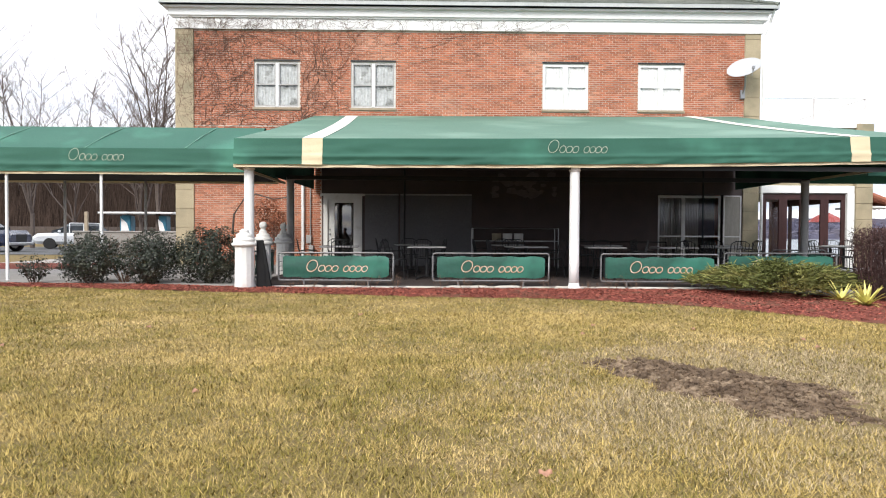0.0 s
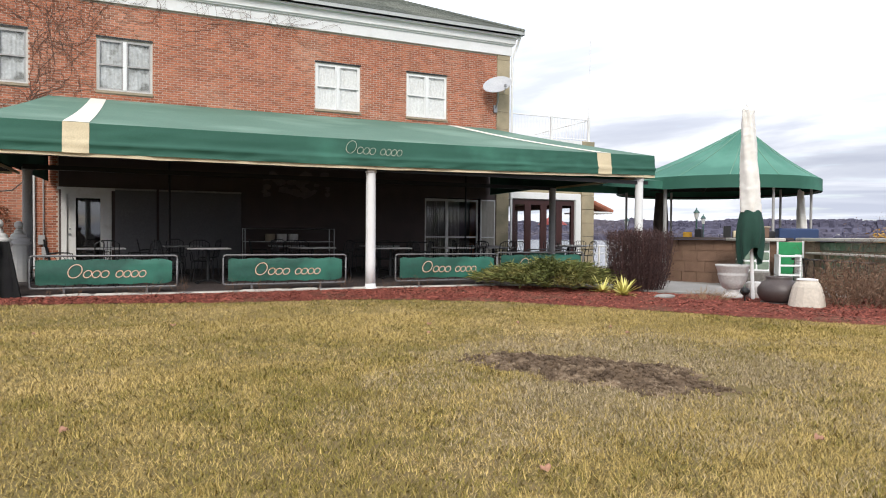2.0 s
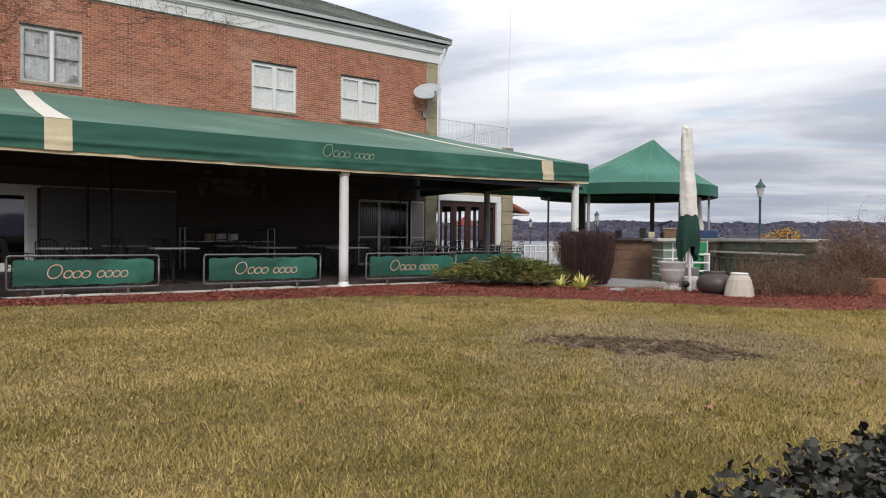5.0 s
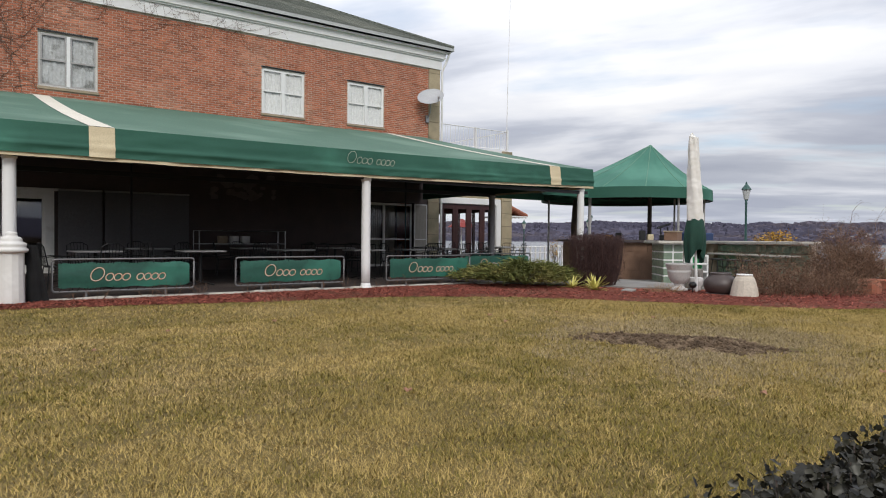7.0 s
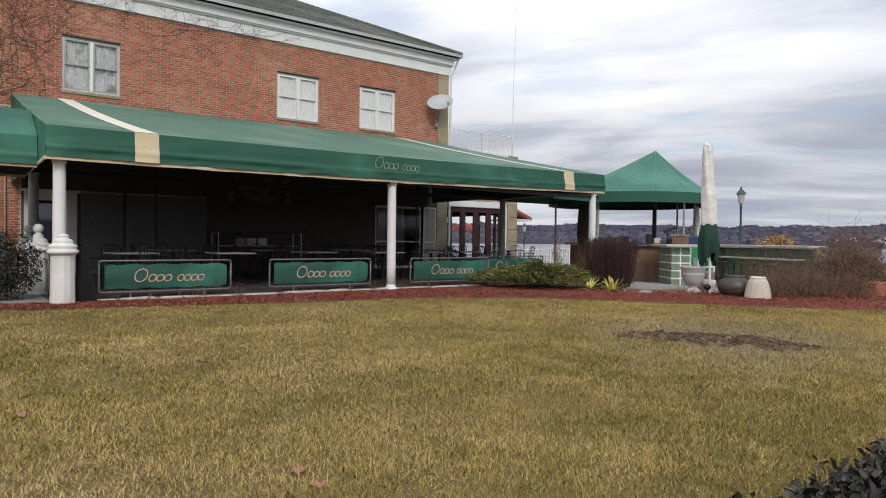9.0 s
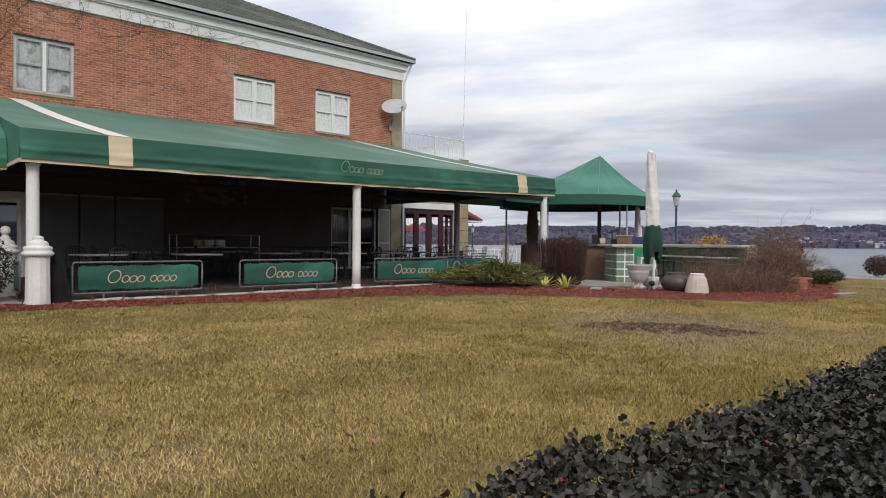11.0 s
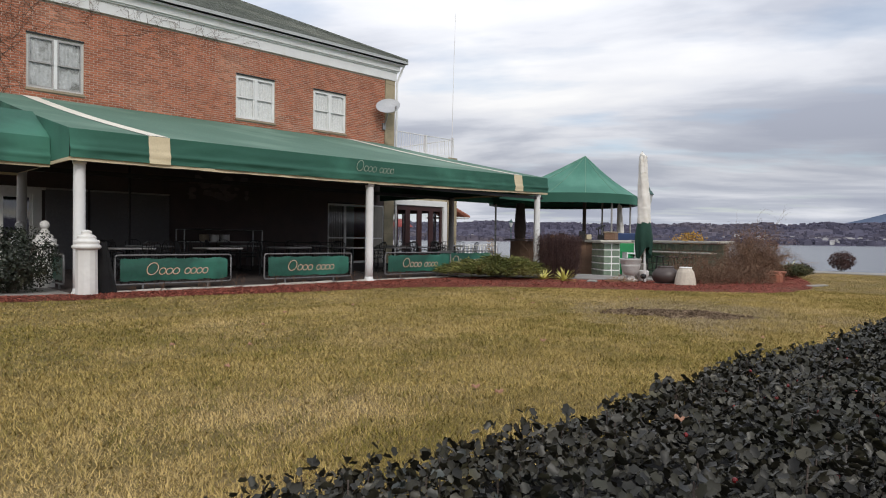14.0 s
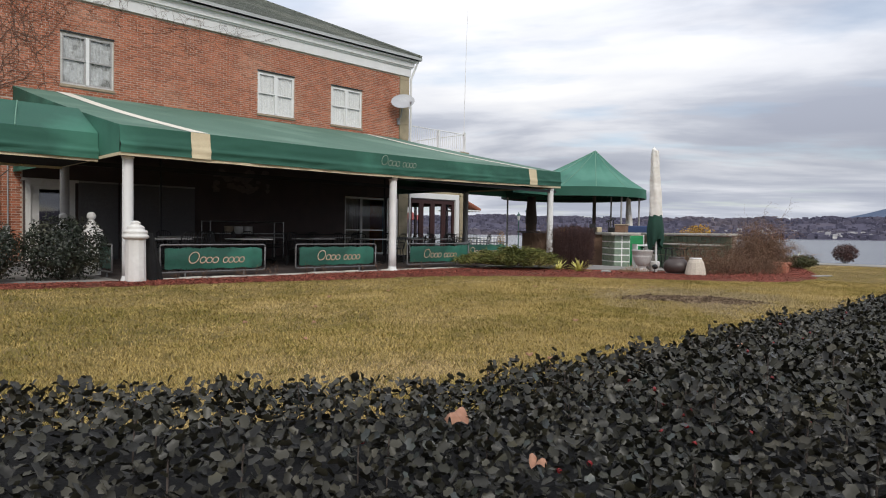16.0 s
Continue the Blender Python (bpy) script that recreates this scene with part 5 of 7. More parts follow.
dense_shrub("evergreen_shrub", LBL, -5.48, 12.95, .62, .5, 1.05, 6800, .055, SHRUB, seed=3, base=.0, group="evergreen shrubs")
dense_shrub("evergreen_shrub", LBL, -4.28, 12.95, .76, .5, 1.15, 9000, .055, SHRUB, seed=4, base=.0, group="evergreen shrubs")
dense_shrub("evergreen_shrub", "small sparse evergreen shrub in the mulch", -7.8, 12.95, .30, .25, .58, 500, .06, SHRUB, seed=5, group="evergreen shrubs")
dense_shrub("climbing_shrub", "shrub with rusty orange leaves against the brick wall", -4.9, 19.9, .55, .35, 2.1, 800, .09, RUSTLEAF, seed=6, base=.9)
bw = Mesh()
twigs(bw, (0, 0, 0), 1.1, .9, 16, 2, .010, random.Random(40))
tagged_b = thing("bare_shrub", "leafless brown shrub behind the evergreen bushes", "shrub", -6.1, 13.15, .02)
part("brush", bw, TWIG, tagged_b)["kind"] = "stuff"

# spreading juniper: sprays fanning out low over the mulch
jun = thing("juniper", "low spreading green juniper bush in the mulch bed", "juniper", 6.25, 11.1, 0.02, -32)
P, N = [], []
jst = Mesh()
rn = random.Random(8)
for k in range(290):
    a_, rr = rn.uniform(0, 6.28), rn.random() ** .55
    L_ = 1.5 * rr * (1 + .2 * math.sin(3 * a_))
    top = .58 * (1 - .62 * rr ** 1.5) * rn.uniform(.75, 1.1)
    ex, ey = L_ * math.cos(a_) * 1.0, L_ * math.sin(a_) * .75
    pts_ = [(0.3 * ex, .3 * ey, .1), (.7 * ex, .7 * ey, top * .8), (ex, ey, top)]
    jst.tube(pts_, .008, 4, .003, cap=False)
    dirv = Vector((math.cos(a_), math.sin(a_), rn.uniform(0, .45))).normalized()
    for j in range(56):
        q = rn.random()
        c = Vector(pts_[1]).lerp(Vector(pts_[2]), q * 1.15) + Vector((rn.gauss(0, .05), rn.gauss(0, .05), rn.gauss(0, .028)))
        P.append(tuple(c))
        N.append((dirv.x + rn.gauss(0, .45), dirv.y + rn.gauss(0, .45), dirv.z * .5 + rn.gauss(.1, .28)))
part("brush", jst, BARK, jun)["kind"] = "stuff"
P, N = np.array(P), unit(np.array(N))
side = unit(np.cross(N, rng.normal(size=N.shape))) * rng.uniform(.008, .014, (len(P), 1))
part("sprays", tri_soup("sprays", np.stack([P - side, P + side, P + N * rng.uniform(.07, .17, (len(P), 1))], axis=1), JUNIPER), JUNIPER, jun)

# clipped burgundy barberry
bar = thing("barberry", "dense clipped burgundy-brown leafless bush", "shrub", 7.72, 10.25, .02)
bm2 = Mesh()
rn = random.Random(12)
for k in range(430):
    a_, rr = rn.uniform(0, 6.28), math.sqrt(rn.random())
    x1, y1 = .64 * rr * math.cos(a_), .54 * rr * math.sin(a_)
    h_ = 1.15 - .10 * rr ** 4 + rn.uniform(-.06, .06)
    bm2.tube([(x1 * .75, y1 * .75, 0), (x1 * 1.0, y1 * 1.0, .5), (x1 * 1.08 + rn.gauss(0, .03), y1 * 1.08 + rn.gauss(0, .03), h_)], .006, 3, .003, cap=False)
    for j in range(4):
        z = rn.uniform(.1, 1.0) * h_
        u = z / h_
        p = Vector((x1 * (.8 + .25 * u), y1 * (.8 + .25 * u), z))
        q = p + Vector((rn.gauss(0, .10), rn.gauss(0, .10), rn.uniform(.02, .16)))
        bm2.tube([tuple(p), tuple(q)], .004, 3, .002, cap=False)
part("brush", bm2, TWIGRED, bar)["kind"] = "stuff"
P = []
for k in range(9000):
    a_, rr = rn.uniform(0, 6.28), rn.random() ** .3
    z = rn.uniform(.10, 1.16)
    sc = .88 + .12 * min(1, z / .5)
    P.append((.68 * rr * sc * math.cos(a_), .56 * rr * sc * math.sin(a_), z))
P = np.array(P)
part("foliage", small_leaves("foliage", P, unit(rng.normal(size=P.shape)), rng.uniform(.02, .045, len(P)), TWIGRED, .4, .2, 5), TWIGRED, bar)


def yucca(x, y, n_leaves, L_, seed):
    rn = random.Random(seed)
    t = thing("yucca", "spiky yellow-striped yucca clump in red mulch", "yucca", x, y, .03, group="yuccas")
    for k in range(n_leaves):
        a_, el = rn.uniform(0, 6.28), rn.uniform(.08, 1.15)
        l_ = L_ * rn.uniform(.7, 1.1)
        m = Mesh()
        v = []
        for i in range(6):
            q = i / 5
            r_ = l_ * q * math.cos(el)
            z = l_ * q * math.sin(el) - .25 * l_ * q * q * math.cos(el) * .8
            wd = .021 * (1 - q ** 2.2) + .002
            cx, cy = r_ * math.cos(a_), r_ * math.sin(a_)
            sx, sy = -math.sin(a_) * wd, math.cos(a_) * wd
            v += [(cx - sx, cy - sy, z + .006), (cx, cy, z), (cx + sx, cy + sy, z + .006)]
        m.add(v, [(3 * i + j, 3 * i + j + 1, 3 * i + j + 4, 3 * i + j + 3) for i in range(5) for j in (0, 1)])
        part("leaf", m, YUCCA, t)


yucca(6.55, 9.25, 52, .42, 1)
yucca(6.62, 9.95, 26, .38, 2)
yucca(14.6, 6.75, 30, .6, 3)


def twig_bush(x, y, rx, ry, h, count, material, seed, label, depth=3, leaves=0, lmat=None, spread=1.1, r0=.009, dome=.55):
    rn = random.Random(seed)
    t = thing("bare_bush", label, "shrub", x, y, .02, group="bare shrubs")
    m = Mesh()
    for k in range(count):
        a_, rr = rn.uniform(0, 6.28), math.sqrt(rn.random())
        twigs(m, (rx * .7 * rr * math.cos(a_), ry * .7 * rr * math.sin(a_), 0), 1.22 * h * rn.uniform(.6, 1.05) * (1 - .3 * rr), spread, 1, depth, r0, rn, .12)
    part("brush", m, material, t)["kind"] = "stuff"
    if leaves:
        P = []
        for k in range(leaves):
            a_, rr = rn.uniform(0, 6.28), rn.random() ** .4
            P.append((rx * rr * math.cos(a_), ry * rr * math.sin(a_), rn.uniform(.03, 1) ** (.7 if dome > .6 else 1) * h * (1 - dome * .5 * rr ** 2 if dome > .6 else 1 - dome * rr ** 2)))
        P = np.array(P)
        part("dry_leaves", small_leaves("dry_leaves", P, unit(rng.normal(size=P.shape)), rng.uniform(.02, .05, len(P)), lmat or material, .45, .1, seed), lmat or material, t)


twig_bush(8.95, 6.75, .92, .62, .80, 90, TWIG, 21, "sprawling tangle of bare brown shrub stems", leaves=2600)
twig_bush(9.9, 6.25, .95, .7, .80, 75, TWIG, 22, "sprawling tangle of bare brown shrub stems", leaves=2400)
twig_bush(12.3, 6.95, .85, .7, 1.55, 110, TWIG, 23, "tall bare reddish-brown shrub with thin upright stems", leaves=5200, spread=.7, r0=.012, dome=.9)
twig_bush(13.2, 7.05, .7, .6, 1.45, 80, TWIG, 24, "tall bare reddish-brown shrub with thin upright stems", leaves=2600, lmat=RUSTLEAF, spread=.8, r0=.012, dome=.9)
twig_bush(10.9, 8.0, .6, .6, 1.55, 26, TWIG, 25, "tall bare reddish-brown shrub with thin upright stems", leaves=200, spread=.6)
dense_shrub("yellow_shrub", "shrub with bright yellow leaves behind the counter wall", 16.3, 10.6, .75, .7, 1.42, 1800, .09, YELLOWLEAF, seed=31)
dense_shrub("yellow_shrub", "shrub with bright yellow leaves beside the patio rail", 17.5, 21.2, .22, .22, 1.05, 260, .07, YELLOWLEAF, seed=32)
dense_shrub("low_evergreen", "low olive-green evergreen mound", 14.1, 6.35, .60, .5, .40, 3600, .055, OLIVE, seed=33)
dense_shrub("round_bush", "dark round clipped bush by the river path", 20.3, 6.65, .44, .44, .74, 2200, .07, TWIGRED, seed=34, ragged=.08)
for (x, y, s_) in ((20.45, 4.3, .2), (20.5, 3.4, .18), (20.4, 9.2, .2)):
    dense_shrub("round_bush", "low dark tuft by the river path", x, y, s_ * 1.6, s_, s_ * 1.4, 400, .06, TWIGRED, seed=int(x * 3))
wb = thing("climbing_plant", "bare vine with a few dark leaves at the white column", "vine", 9.25, 12.15, .02)
m = Mesh()
twigs(m, (0, 0, 0), 1.25, .4, 7, 3, .009, random.Random(61))
part("brush", m, TWIG, wb)["kind"] = "stuff"

# small dry stems along the kerb
for k in range(16):
    x = -2.6 + k * .56 + rnd.uniform(-.2, .2)
    t = thing("dry_stems", "tuft of dry stems at the patio edge", "plant", x, along(BACK, x) - .18, .03, group="dry tufts")
    m = Mesh()
    twigs(m, (0, 0, 0), rnd.uniform(.14, .34), 1.2, 6, 2, .004, rnd)
    part("brush", m, TWIG, t)["kind"] = "stuff"

# vines on the brick
vines = thing("wall_vines", "bare climbing vines over brick, pilaster and cornice", "vine", 0, 0, 0)


def vine_line(p, d, n_, step, r, wob, rn):
    pts_ = [p]
    x, z = p[0], p[2]
    for k in range(n_):
        d += rn.gauss(0, wob)
        x, z = x + step * math.cos(d), z + step * math.sin(d)
        if x < XL + .02 or z > WTOP + .36 or x > 8 or (any(a - .02 < x < b + .02 for a, b in WINS) and WZ0 - .02 < z < WZ1 + .02):
            break
        pts_.append((x, (WY - .05 if XL < x < XL + .6 else WY - .02) - (.085 if z > WTOP else .0), z))
    return pts_


rn = random.Random(77)
for k in range(230):
    m = Mesh()
    if k < 6:
        p, d0, n_, r = (-3.95 + rn.uniform(-.1, .1), WY - .02, 4.4), rn.uniform(1.1, 2.0), 70, .010
    elif k < 165:
        p, d0, n_, r = (rn.uniform(XL, -2.6) if k % 3 else rn.uniform(XL, -6), WY - .02, rn.uniform(4.3, 7.0)), rn.uniform(.2, 2.9), 40, .0060
    else:
        p, d0, n_, r = (rn.uniform(XL, 3.5), WY - .02, rn.uniform(6.6, 7.6)), rn.uniform(.4, 2.7), 30, .0055
    for j in range(3):
        pts_ = vine_line(p, d0 + rn.gauss(0, .6) * (j > 0), n_, .06, r, .22, rn)
        if len(pts_) > 4:
            m.tube(pts_, r * (1 if j == 0 else .6), 4, r * .35, cap=False)
            p = rn.choice(pts_)
    if m.v:
        part("stem", m, VINE, vines)
oldv = thing("arching_branch", "dark arching branch beside the column", "branch", -4.9, 19.3, .02)
part("branch", Mesh().tube([(-.9, 0, 1.0), (-.85, 0, 1.6), (-.55, 0, 2.05), (-.2, 0, 2.2), (.3, 0, 2.05), (.7, 0, 2.1), (1.0, 0, 2.4)], .035, 6, .015), BARK, oldv)


def bare_tree(x, y, z, h, seed, label, r0=.12, stems=4, spread=.45, fine=3):
    """Several rising leaders from a short trunk, side branches all along them, and fine twigs on those."""
    rn = random.Random(seed)
    t = thing("bare_tree", label, "tree", x, y, z)
    limbs, twig = Mesh(), Mesh()

    def shoot(p, d, length, r, level):
        pts_, q, n_ = [p], Vector(p), 6 if level == 0 else 4
        for k in range(n_):
            d = (d + Vector((rn.gauss(0, .09), rn.gauss(0, .09), rn.uniform(.0, .10)))).normalized()
            q = q + d * length / n_
            pts_.append(tuple(q))
        (limbs if level == 0 else twig).tube(pts_, r, 5 if level == 0 else 3, max(.004, r * .3), cap=False)
        if level < fine:
            for k in range((14, 7, 5, 3)[level]):
                u = rn.uniform(.22 if level == 0 else .3, 1.0) * n_
                i = min(int(u), n_ - 1)
                b = Vector(pts_[i]).lerp(Vector(pts_[i + 1]), u - i)
                a_ = rn.uniform(0, 6.283)
                out = Vector((math.cos(a_), math.sin(a_), rn.uniform(-.1, .5)))
                shoot(tuple(b), (d * .75 + out * rn.uniform(.5, 1.0)).normalized(), length * rn.uniform(.28, .48) * (1.15 - .5 * u / n_), max(.007, r * .42), level + 1)

    part("trunk", Mesh().tube([(0, 0, -.3), (.04, 0, h * .08), (0, .03, h * .17)], r0 * 1.2, 8, r0 * .9), BARK, t)
    for k in range(stems):
        a_ = 6.283 * k / stems + rn.uniform(-.4, .4)
        lean = spread * (rn.uniform(.5, 1.1) if k else .15)
        shoot((0, 0, h * .15), Vector((lean * math.cos(a_), lean * math.sin(a_), 1)).normalized(), h * (.85 if k == 0 else rn.uniform(.55, .8)), r0 * .45, 0)
    part("limb_frame", limbs, BARK, t)
    part("twig_crown", twig, FINETWIG, t)["kind"] = "stuff"


bare_tree(-26.2, 43, 0, 13.6, 5, "tall bare winter tree with fine upright twigs", .13, 5, .34)
bare_tree(-24.0, 44, 0, 11.2, 6, "tall bare winter tree with fine upright twigs", .11, 5, .55)
bare_tree(-14.2, 34, 0, 12.6, 7, "bare tree with many upright limbs beside the building", .14, 6, .13)
bare_tree(-16.2, 36.5, 0, 9.5, 9, "bare tree with many upright limbs beside the building", .12, 5, .16)
for k in range(16):
    bare_tree(-48 + k * 2.3 + rnd.uniform(-1, 1), 62 + rnd.uniform(0, 14), ground_height(-48 + k * 2.3, 66) - .3, rnd.uniform(6, 9), 50 + k, "bare tree on the brown hillside", .12, 4, .6, 2)
brush = []
for k in range(24000):
    x, y = rnd.uniform(-62, -13), rnd.uniform(53, 88)
    z, hh = ground_height(x, y) - .2, rnd.uniform(.8, 3.4)
    w_, lx = rnd.uniform(.03, .10), rnd.uniform(-.6, .6)
    brush.append(((x - w_, y, z), (x + w_, y, z), (x + lx, y + rnd.uniform(-.4, .4), z + hh)))
tagged(new("hillside_brush", tri_soup("hillside_brush", np.array(brush), BRUSHWOOD)), "thicket of bare brown saplings on the hillside", "brush", kind="stuff")

# ==== patio edge: pedestals, boards, banners ====
def pedestal(x, y, ball, label):
    t = thing("pedestal", label, "pedestal", x, y, 0.0, group="pedestals")
    part("shaft", Mesh().lathe([(.185, 0), (.185, .03), (.178, .05), (.17, .70), (.172, .80)], seg=12), OLDWHITE, t)
    part("cap", Mesh().lathe([(.172, .80), (.20, .805), (.225, .83), (.225, .86), (.20, .875), (.195, .90), (.205, .92), (.20, .95), (.155, .965), (.145, .99), (.15, 1.01), (.12, 1.04), (.085, 1.05), (.08, 1.08), (.085, 1.10), (.05, 1.12), (.02, 1.13)], seg=24), OLDWHITE, t, smooth=True)
    if ball:
        part("ball_finial", Mesh().lathe([(.05, 1.11), (.06, 1.13), (.04, 1.15)], seg=16).ball((0, 0, 1.22), .085, 16, 10), OLDWHITE, t, smooth=True)


pedestal(-3.35, 12.05, False, "weathered white pedestal with stepped round cap")
pedestal(-3.51, 14.02, True, "weathered white pedestal with a ball finial")
pedestal(-3.52, 15.96, True, "weathered white pedestal with a ball finial")
bd = thing("folded_board", "black covered board leaning beside the pedestal", "board", -3.0, 12.15, .02)
part("cover", Mesh().grid(lambda u, v: ((u - .5) * (.30 - .16 * v) - .08 * v, (.16 - .13 * v) * math.cos(u * math.pi) * .6 + .01 * noise.noise((u * 6, v * 8, 0)), .90 * v), 16, 14).grid(lambda u, v: ((u - .5) * (.30 - .16 * v) - .08 * v, -(.16 - .13 * v) * .55 * math.sin(u * math.pi) + .01 * noise.noise((u * 6, v * 8, 3)), .90 * v), 16, 14), BLACKCLOTH_SHADE, bd, smooth=True)


def banner(x0, x1, y, rz, label, side=False):
    w_ = x1 - x0
    t = thing("banner_rail", label, "banner rail", x0, y, .02, rz, group="banner rails")
    c = .05
    z0, z1 = .13, .66

    def loop(c0, c1, za, zb, r):
        pts_ = []
        for cx, cz_, a0 in ((c1 - r, zb - r, 0), (c0 + r, zb - r, 90), (c0 + r, za + r, 180), (c1 - r, za + r, 270)):
            for k in range(4):
                a_ = radians(a0 + k * 30)
                pts_.append((cx + r * math.cos(a_), 0, cz_ + r * math.sin(a_)))
        return pts_ + pts_[:1]
    part("frame", Mesh().tube(loop(0, w_, z0, z1, c), .018, 8), TUBE, t, "grey tubular frame", smooth=True)
    for u in (.22, .78):
        part("leg", Mesh().tube([(w_ * u, 0, -.05), (w_ * u, 0, z0)], .02, 8), TUBE, t)
    b = part("banner", Mesh().grid(lambda u, v: (.085 + (w_ - .17) * u, -.012 + .010 * noise.noise((u * 5 + x0, v * 3, 1)) - .012 * math.sin(math.pi * v), z0 + .055 + (z1 - z0 - .115) * v + .010 * math.cos(u * math.pi * 9) * (2 * v - 1) + (.025 * (1 - 2 * v) * max(0, abs(2 * u - 1) - .93) / .07)), 60, 8), BANNER, t, "green vinyl banner laced to the frame", smooth=True)
    la = Mesh()
    for k in range(17):
        x = .09 + (w_ - .18) * k / 16
        for za, zb in ((z1, z1 - .075), (z0, z0 + .07)):
            la.tube([(x, -.01, za), (x + .03, -.02, (za + zb) / 2), (x + .045, -.015, zb)], .004, 4)
    for k in range(4):
        z = z0 + .08 + .09 * k
        la.tube([(0, -.01, z), (.10, -.018, z + .02)], .004, 4).tube([(w_, -.01, z), (w_ - .10, -.018, z + .02)], .004, 4)
    part("lacing", la, BLACKCLOTH_SHADE, t, "black cord lacing")["kind"] = "stuff"
    outline_shapes(t, w_ * .25, -.034, .30, w_ * .53, .22, LETTER, .010)
    outline_shapes(t, w_ * .25, -.037, .30, w_ * .53, .22, CREAMLIGHT, .0035)
    return t


BL = "tubular rail with a green vinyl banner along the patio edge"
banner(-2.79, -.58, 12.40, 0, BL)
banner(.18, 2.44, 12.42, 0, BL)
banner(3.44, 5.73, 12.38, 0, BL)
banner(6.35, 8.75, 13.5, 0, BL)
banner(-3.45, -2.0, 13.0, 88, BL)
banner(9.0, 10.4, 16.6, 0, BL)

# ==== patio furniture ====
chair0 = thing("patio_chair", "black wrought-iron patio chair", "chair", 0, -40, 0.045, group="patio chairs")
part("seat", Mesh().lathe([(.21, .43), (.215, .44), (.21, .455)], seg=16), BLACKMETAL, chair0)
part("back_frame", Mesh().tube([(-.19, .19, .44), (-.205, .23, .62), (-.20, .27, .82), (-.10, .285, .88), (.10, .285, .88), (.20, .27, .82), (.205, .23, .62), (.19, .19, .44)], .012, 6), BLACKMETAL, chair0)
for k in range(5):
    part("back_bar", Mesh().tube([(-.12 + .06 * k, .20, .45), (-.12 + .06 * k, .28, .87)], .006, 5), BLACKMETAL, chair0)
for sx, sy in ((-1, -1), (1, -1), (-1, 1), (1, 1)):
    part("leg", Mesh().tube([(.17 * sx, .17 * sy, .44), (.20 * sx, .21 * sy, 0)], .011, 6), BLACKMETAL, chair0)
for sx in (-1, 1):
    part("arm", Mesh().tube([(.205 * sx, .23, .62), (.235 * sx, .05, .64), (.23 * sx, -.15, .63), (.20 * sx, -.18, .44)], .010, 6), BLACKMETAL, chair0)
table0 = thing("patio_table", "pale-topped patio table on a black pedestal", "table", 0, -44, 0.045, group="patio tables")
part("tabletop", Mesh().box(-.42, -.42, .70, .42, .42, .735, .012), GREYPAINT, table0, "pale grey worn top")
part("pedestal", Mesh().tube([(0, 0, .04), (0, 0, .70)], .035, 10), BLACKMETAL, table0)
for k in range(4):
    a_ = k * math.pi / 2 + .78
    part("foot", Mesh().tube([(0, 0, .08), (.2 * math.cos(a_), .2 * math.sin(a_), .05), (.33 * math.cos(a_), .33 * math.sin(a_), .015)], .018, 6), BLACKMETAL, table0)
TABLES = [(-1.9, 14.4, 5), (0.05, 14.3, 0), (2.35, 15.0, 8), (4.1, 14.6, -6), (5.75, 14.8, 4), (-.4, 17.2, 10), (2.2, 17.4, 0), (4.8, 17.6, 12), (7.2, 15.3, 3), (8.1, 17.6, -4), (11.0, 17.4, 20), (12.4, 19.0, 0)]
table0.matrix_basis = pose(TABLES[0][0], TABLES[0][1], .045, 0, 0, TABLES[0][2])
for x, y, a_ in TABLES[1:]:
    copy_thing(table0, pose(x, y, .045, 0, 0, a_))
CH = []
for i, (x, y, a_) in enumerate(TABLES):
    for j, b in enumerate((90, -90, 0, 180)):
        if (i * 3 + j) % 5 == 4 or (b == 180 and i % 2):
            continue
        ba = radians(b + a_ + rnd.uniform(-12, 12))
        CH.append((x - math.sin(ba) * .66, y + math.cos(ba) * .66, math.degrees(ba) + rnd.uniform(-10, 10)))
chair0.matrix_basis = pose(CH[0][0], CH[0][1], .045, 0, 0, CH[0][2])
for x, y, a_ in CH[1:]:
    copy_thing(chair0, pose(x, y, .045, 0, 0, a_))

cart = thing("serving_cart", "steel serving counter with pots under the awning", "counter", 2.65, 19.55, .045)
for x in (-1.28, 1.28):
    for y in (-.3, .3):
        part("leg", Mesh().tube([(x, y, 0), (x, y, 1.2)], .016, 6), STEEL, cart)
for z in (.45, .80, 1.19):
    part("shelf" if z < 1 else "top_rail", (Mesh().box(-1.28, -.32, z, 1.28, .32, z + .02) if z < 1 else Mesh().tube([(-1.28, -.3, z), (1.28, -.3, z)], .014, 6).tube([(-1.28, .3, z), (1.28, .3, z)], .014, 6)), STEEL if z > .7 else BLACKMETAL, cart)
for i, x in enumerate((-.55, -.22, .12)):
    t = thing("pot", "white serving pot on the counter shelf", "pot", 2.65 + x, 19.5, .866, group="serving pots")
    part("body", Mesh().lathe([(.12, 0), (.14, .02), (.145, .2), (.15, .21), (.135, .22)], seg=16), OLDWHITE if i else BUFFSTONE, t, smooth=True)
for x, y, z in ((-.62, 18.0, 2.5), (8.25, 19.2, 2.5)):
    t = thing("pole", "thin dark upright pole under the awning", "pole", x, y, .045, group="awning poles")
    part("pole", Mesh().tube([(0, 0, 0), (0, 0, z + (.9 if y < 19 else 1.4))], .028, 8), BLACKMETAL, t)
rl = thing("porch_rail", "dark metal railing panels behind the tables", "railing", 0, 19.6, .045)
for x in (4.6, 5.5, 6.4, 7.3):
    part("post", Mesh().tube([(x, 0, 0), (x, 0, .8)], .016, 6), BLACKMETAL, rl)
part("top_rail", Mesh().tube([(4.6, 0, .8), (7.3, 0, .8)], .016, 6), BLACKMETAL, rl)

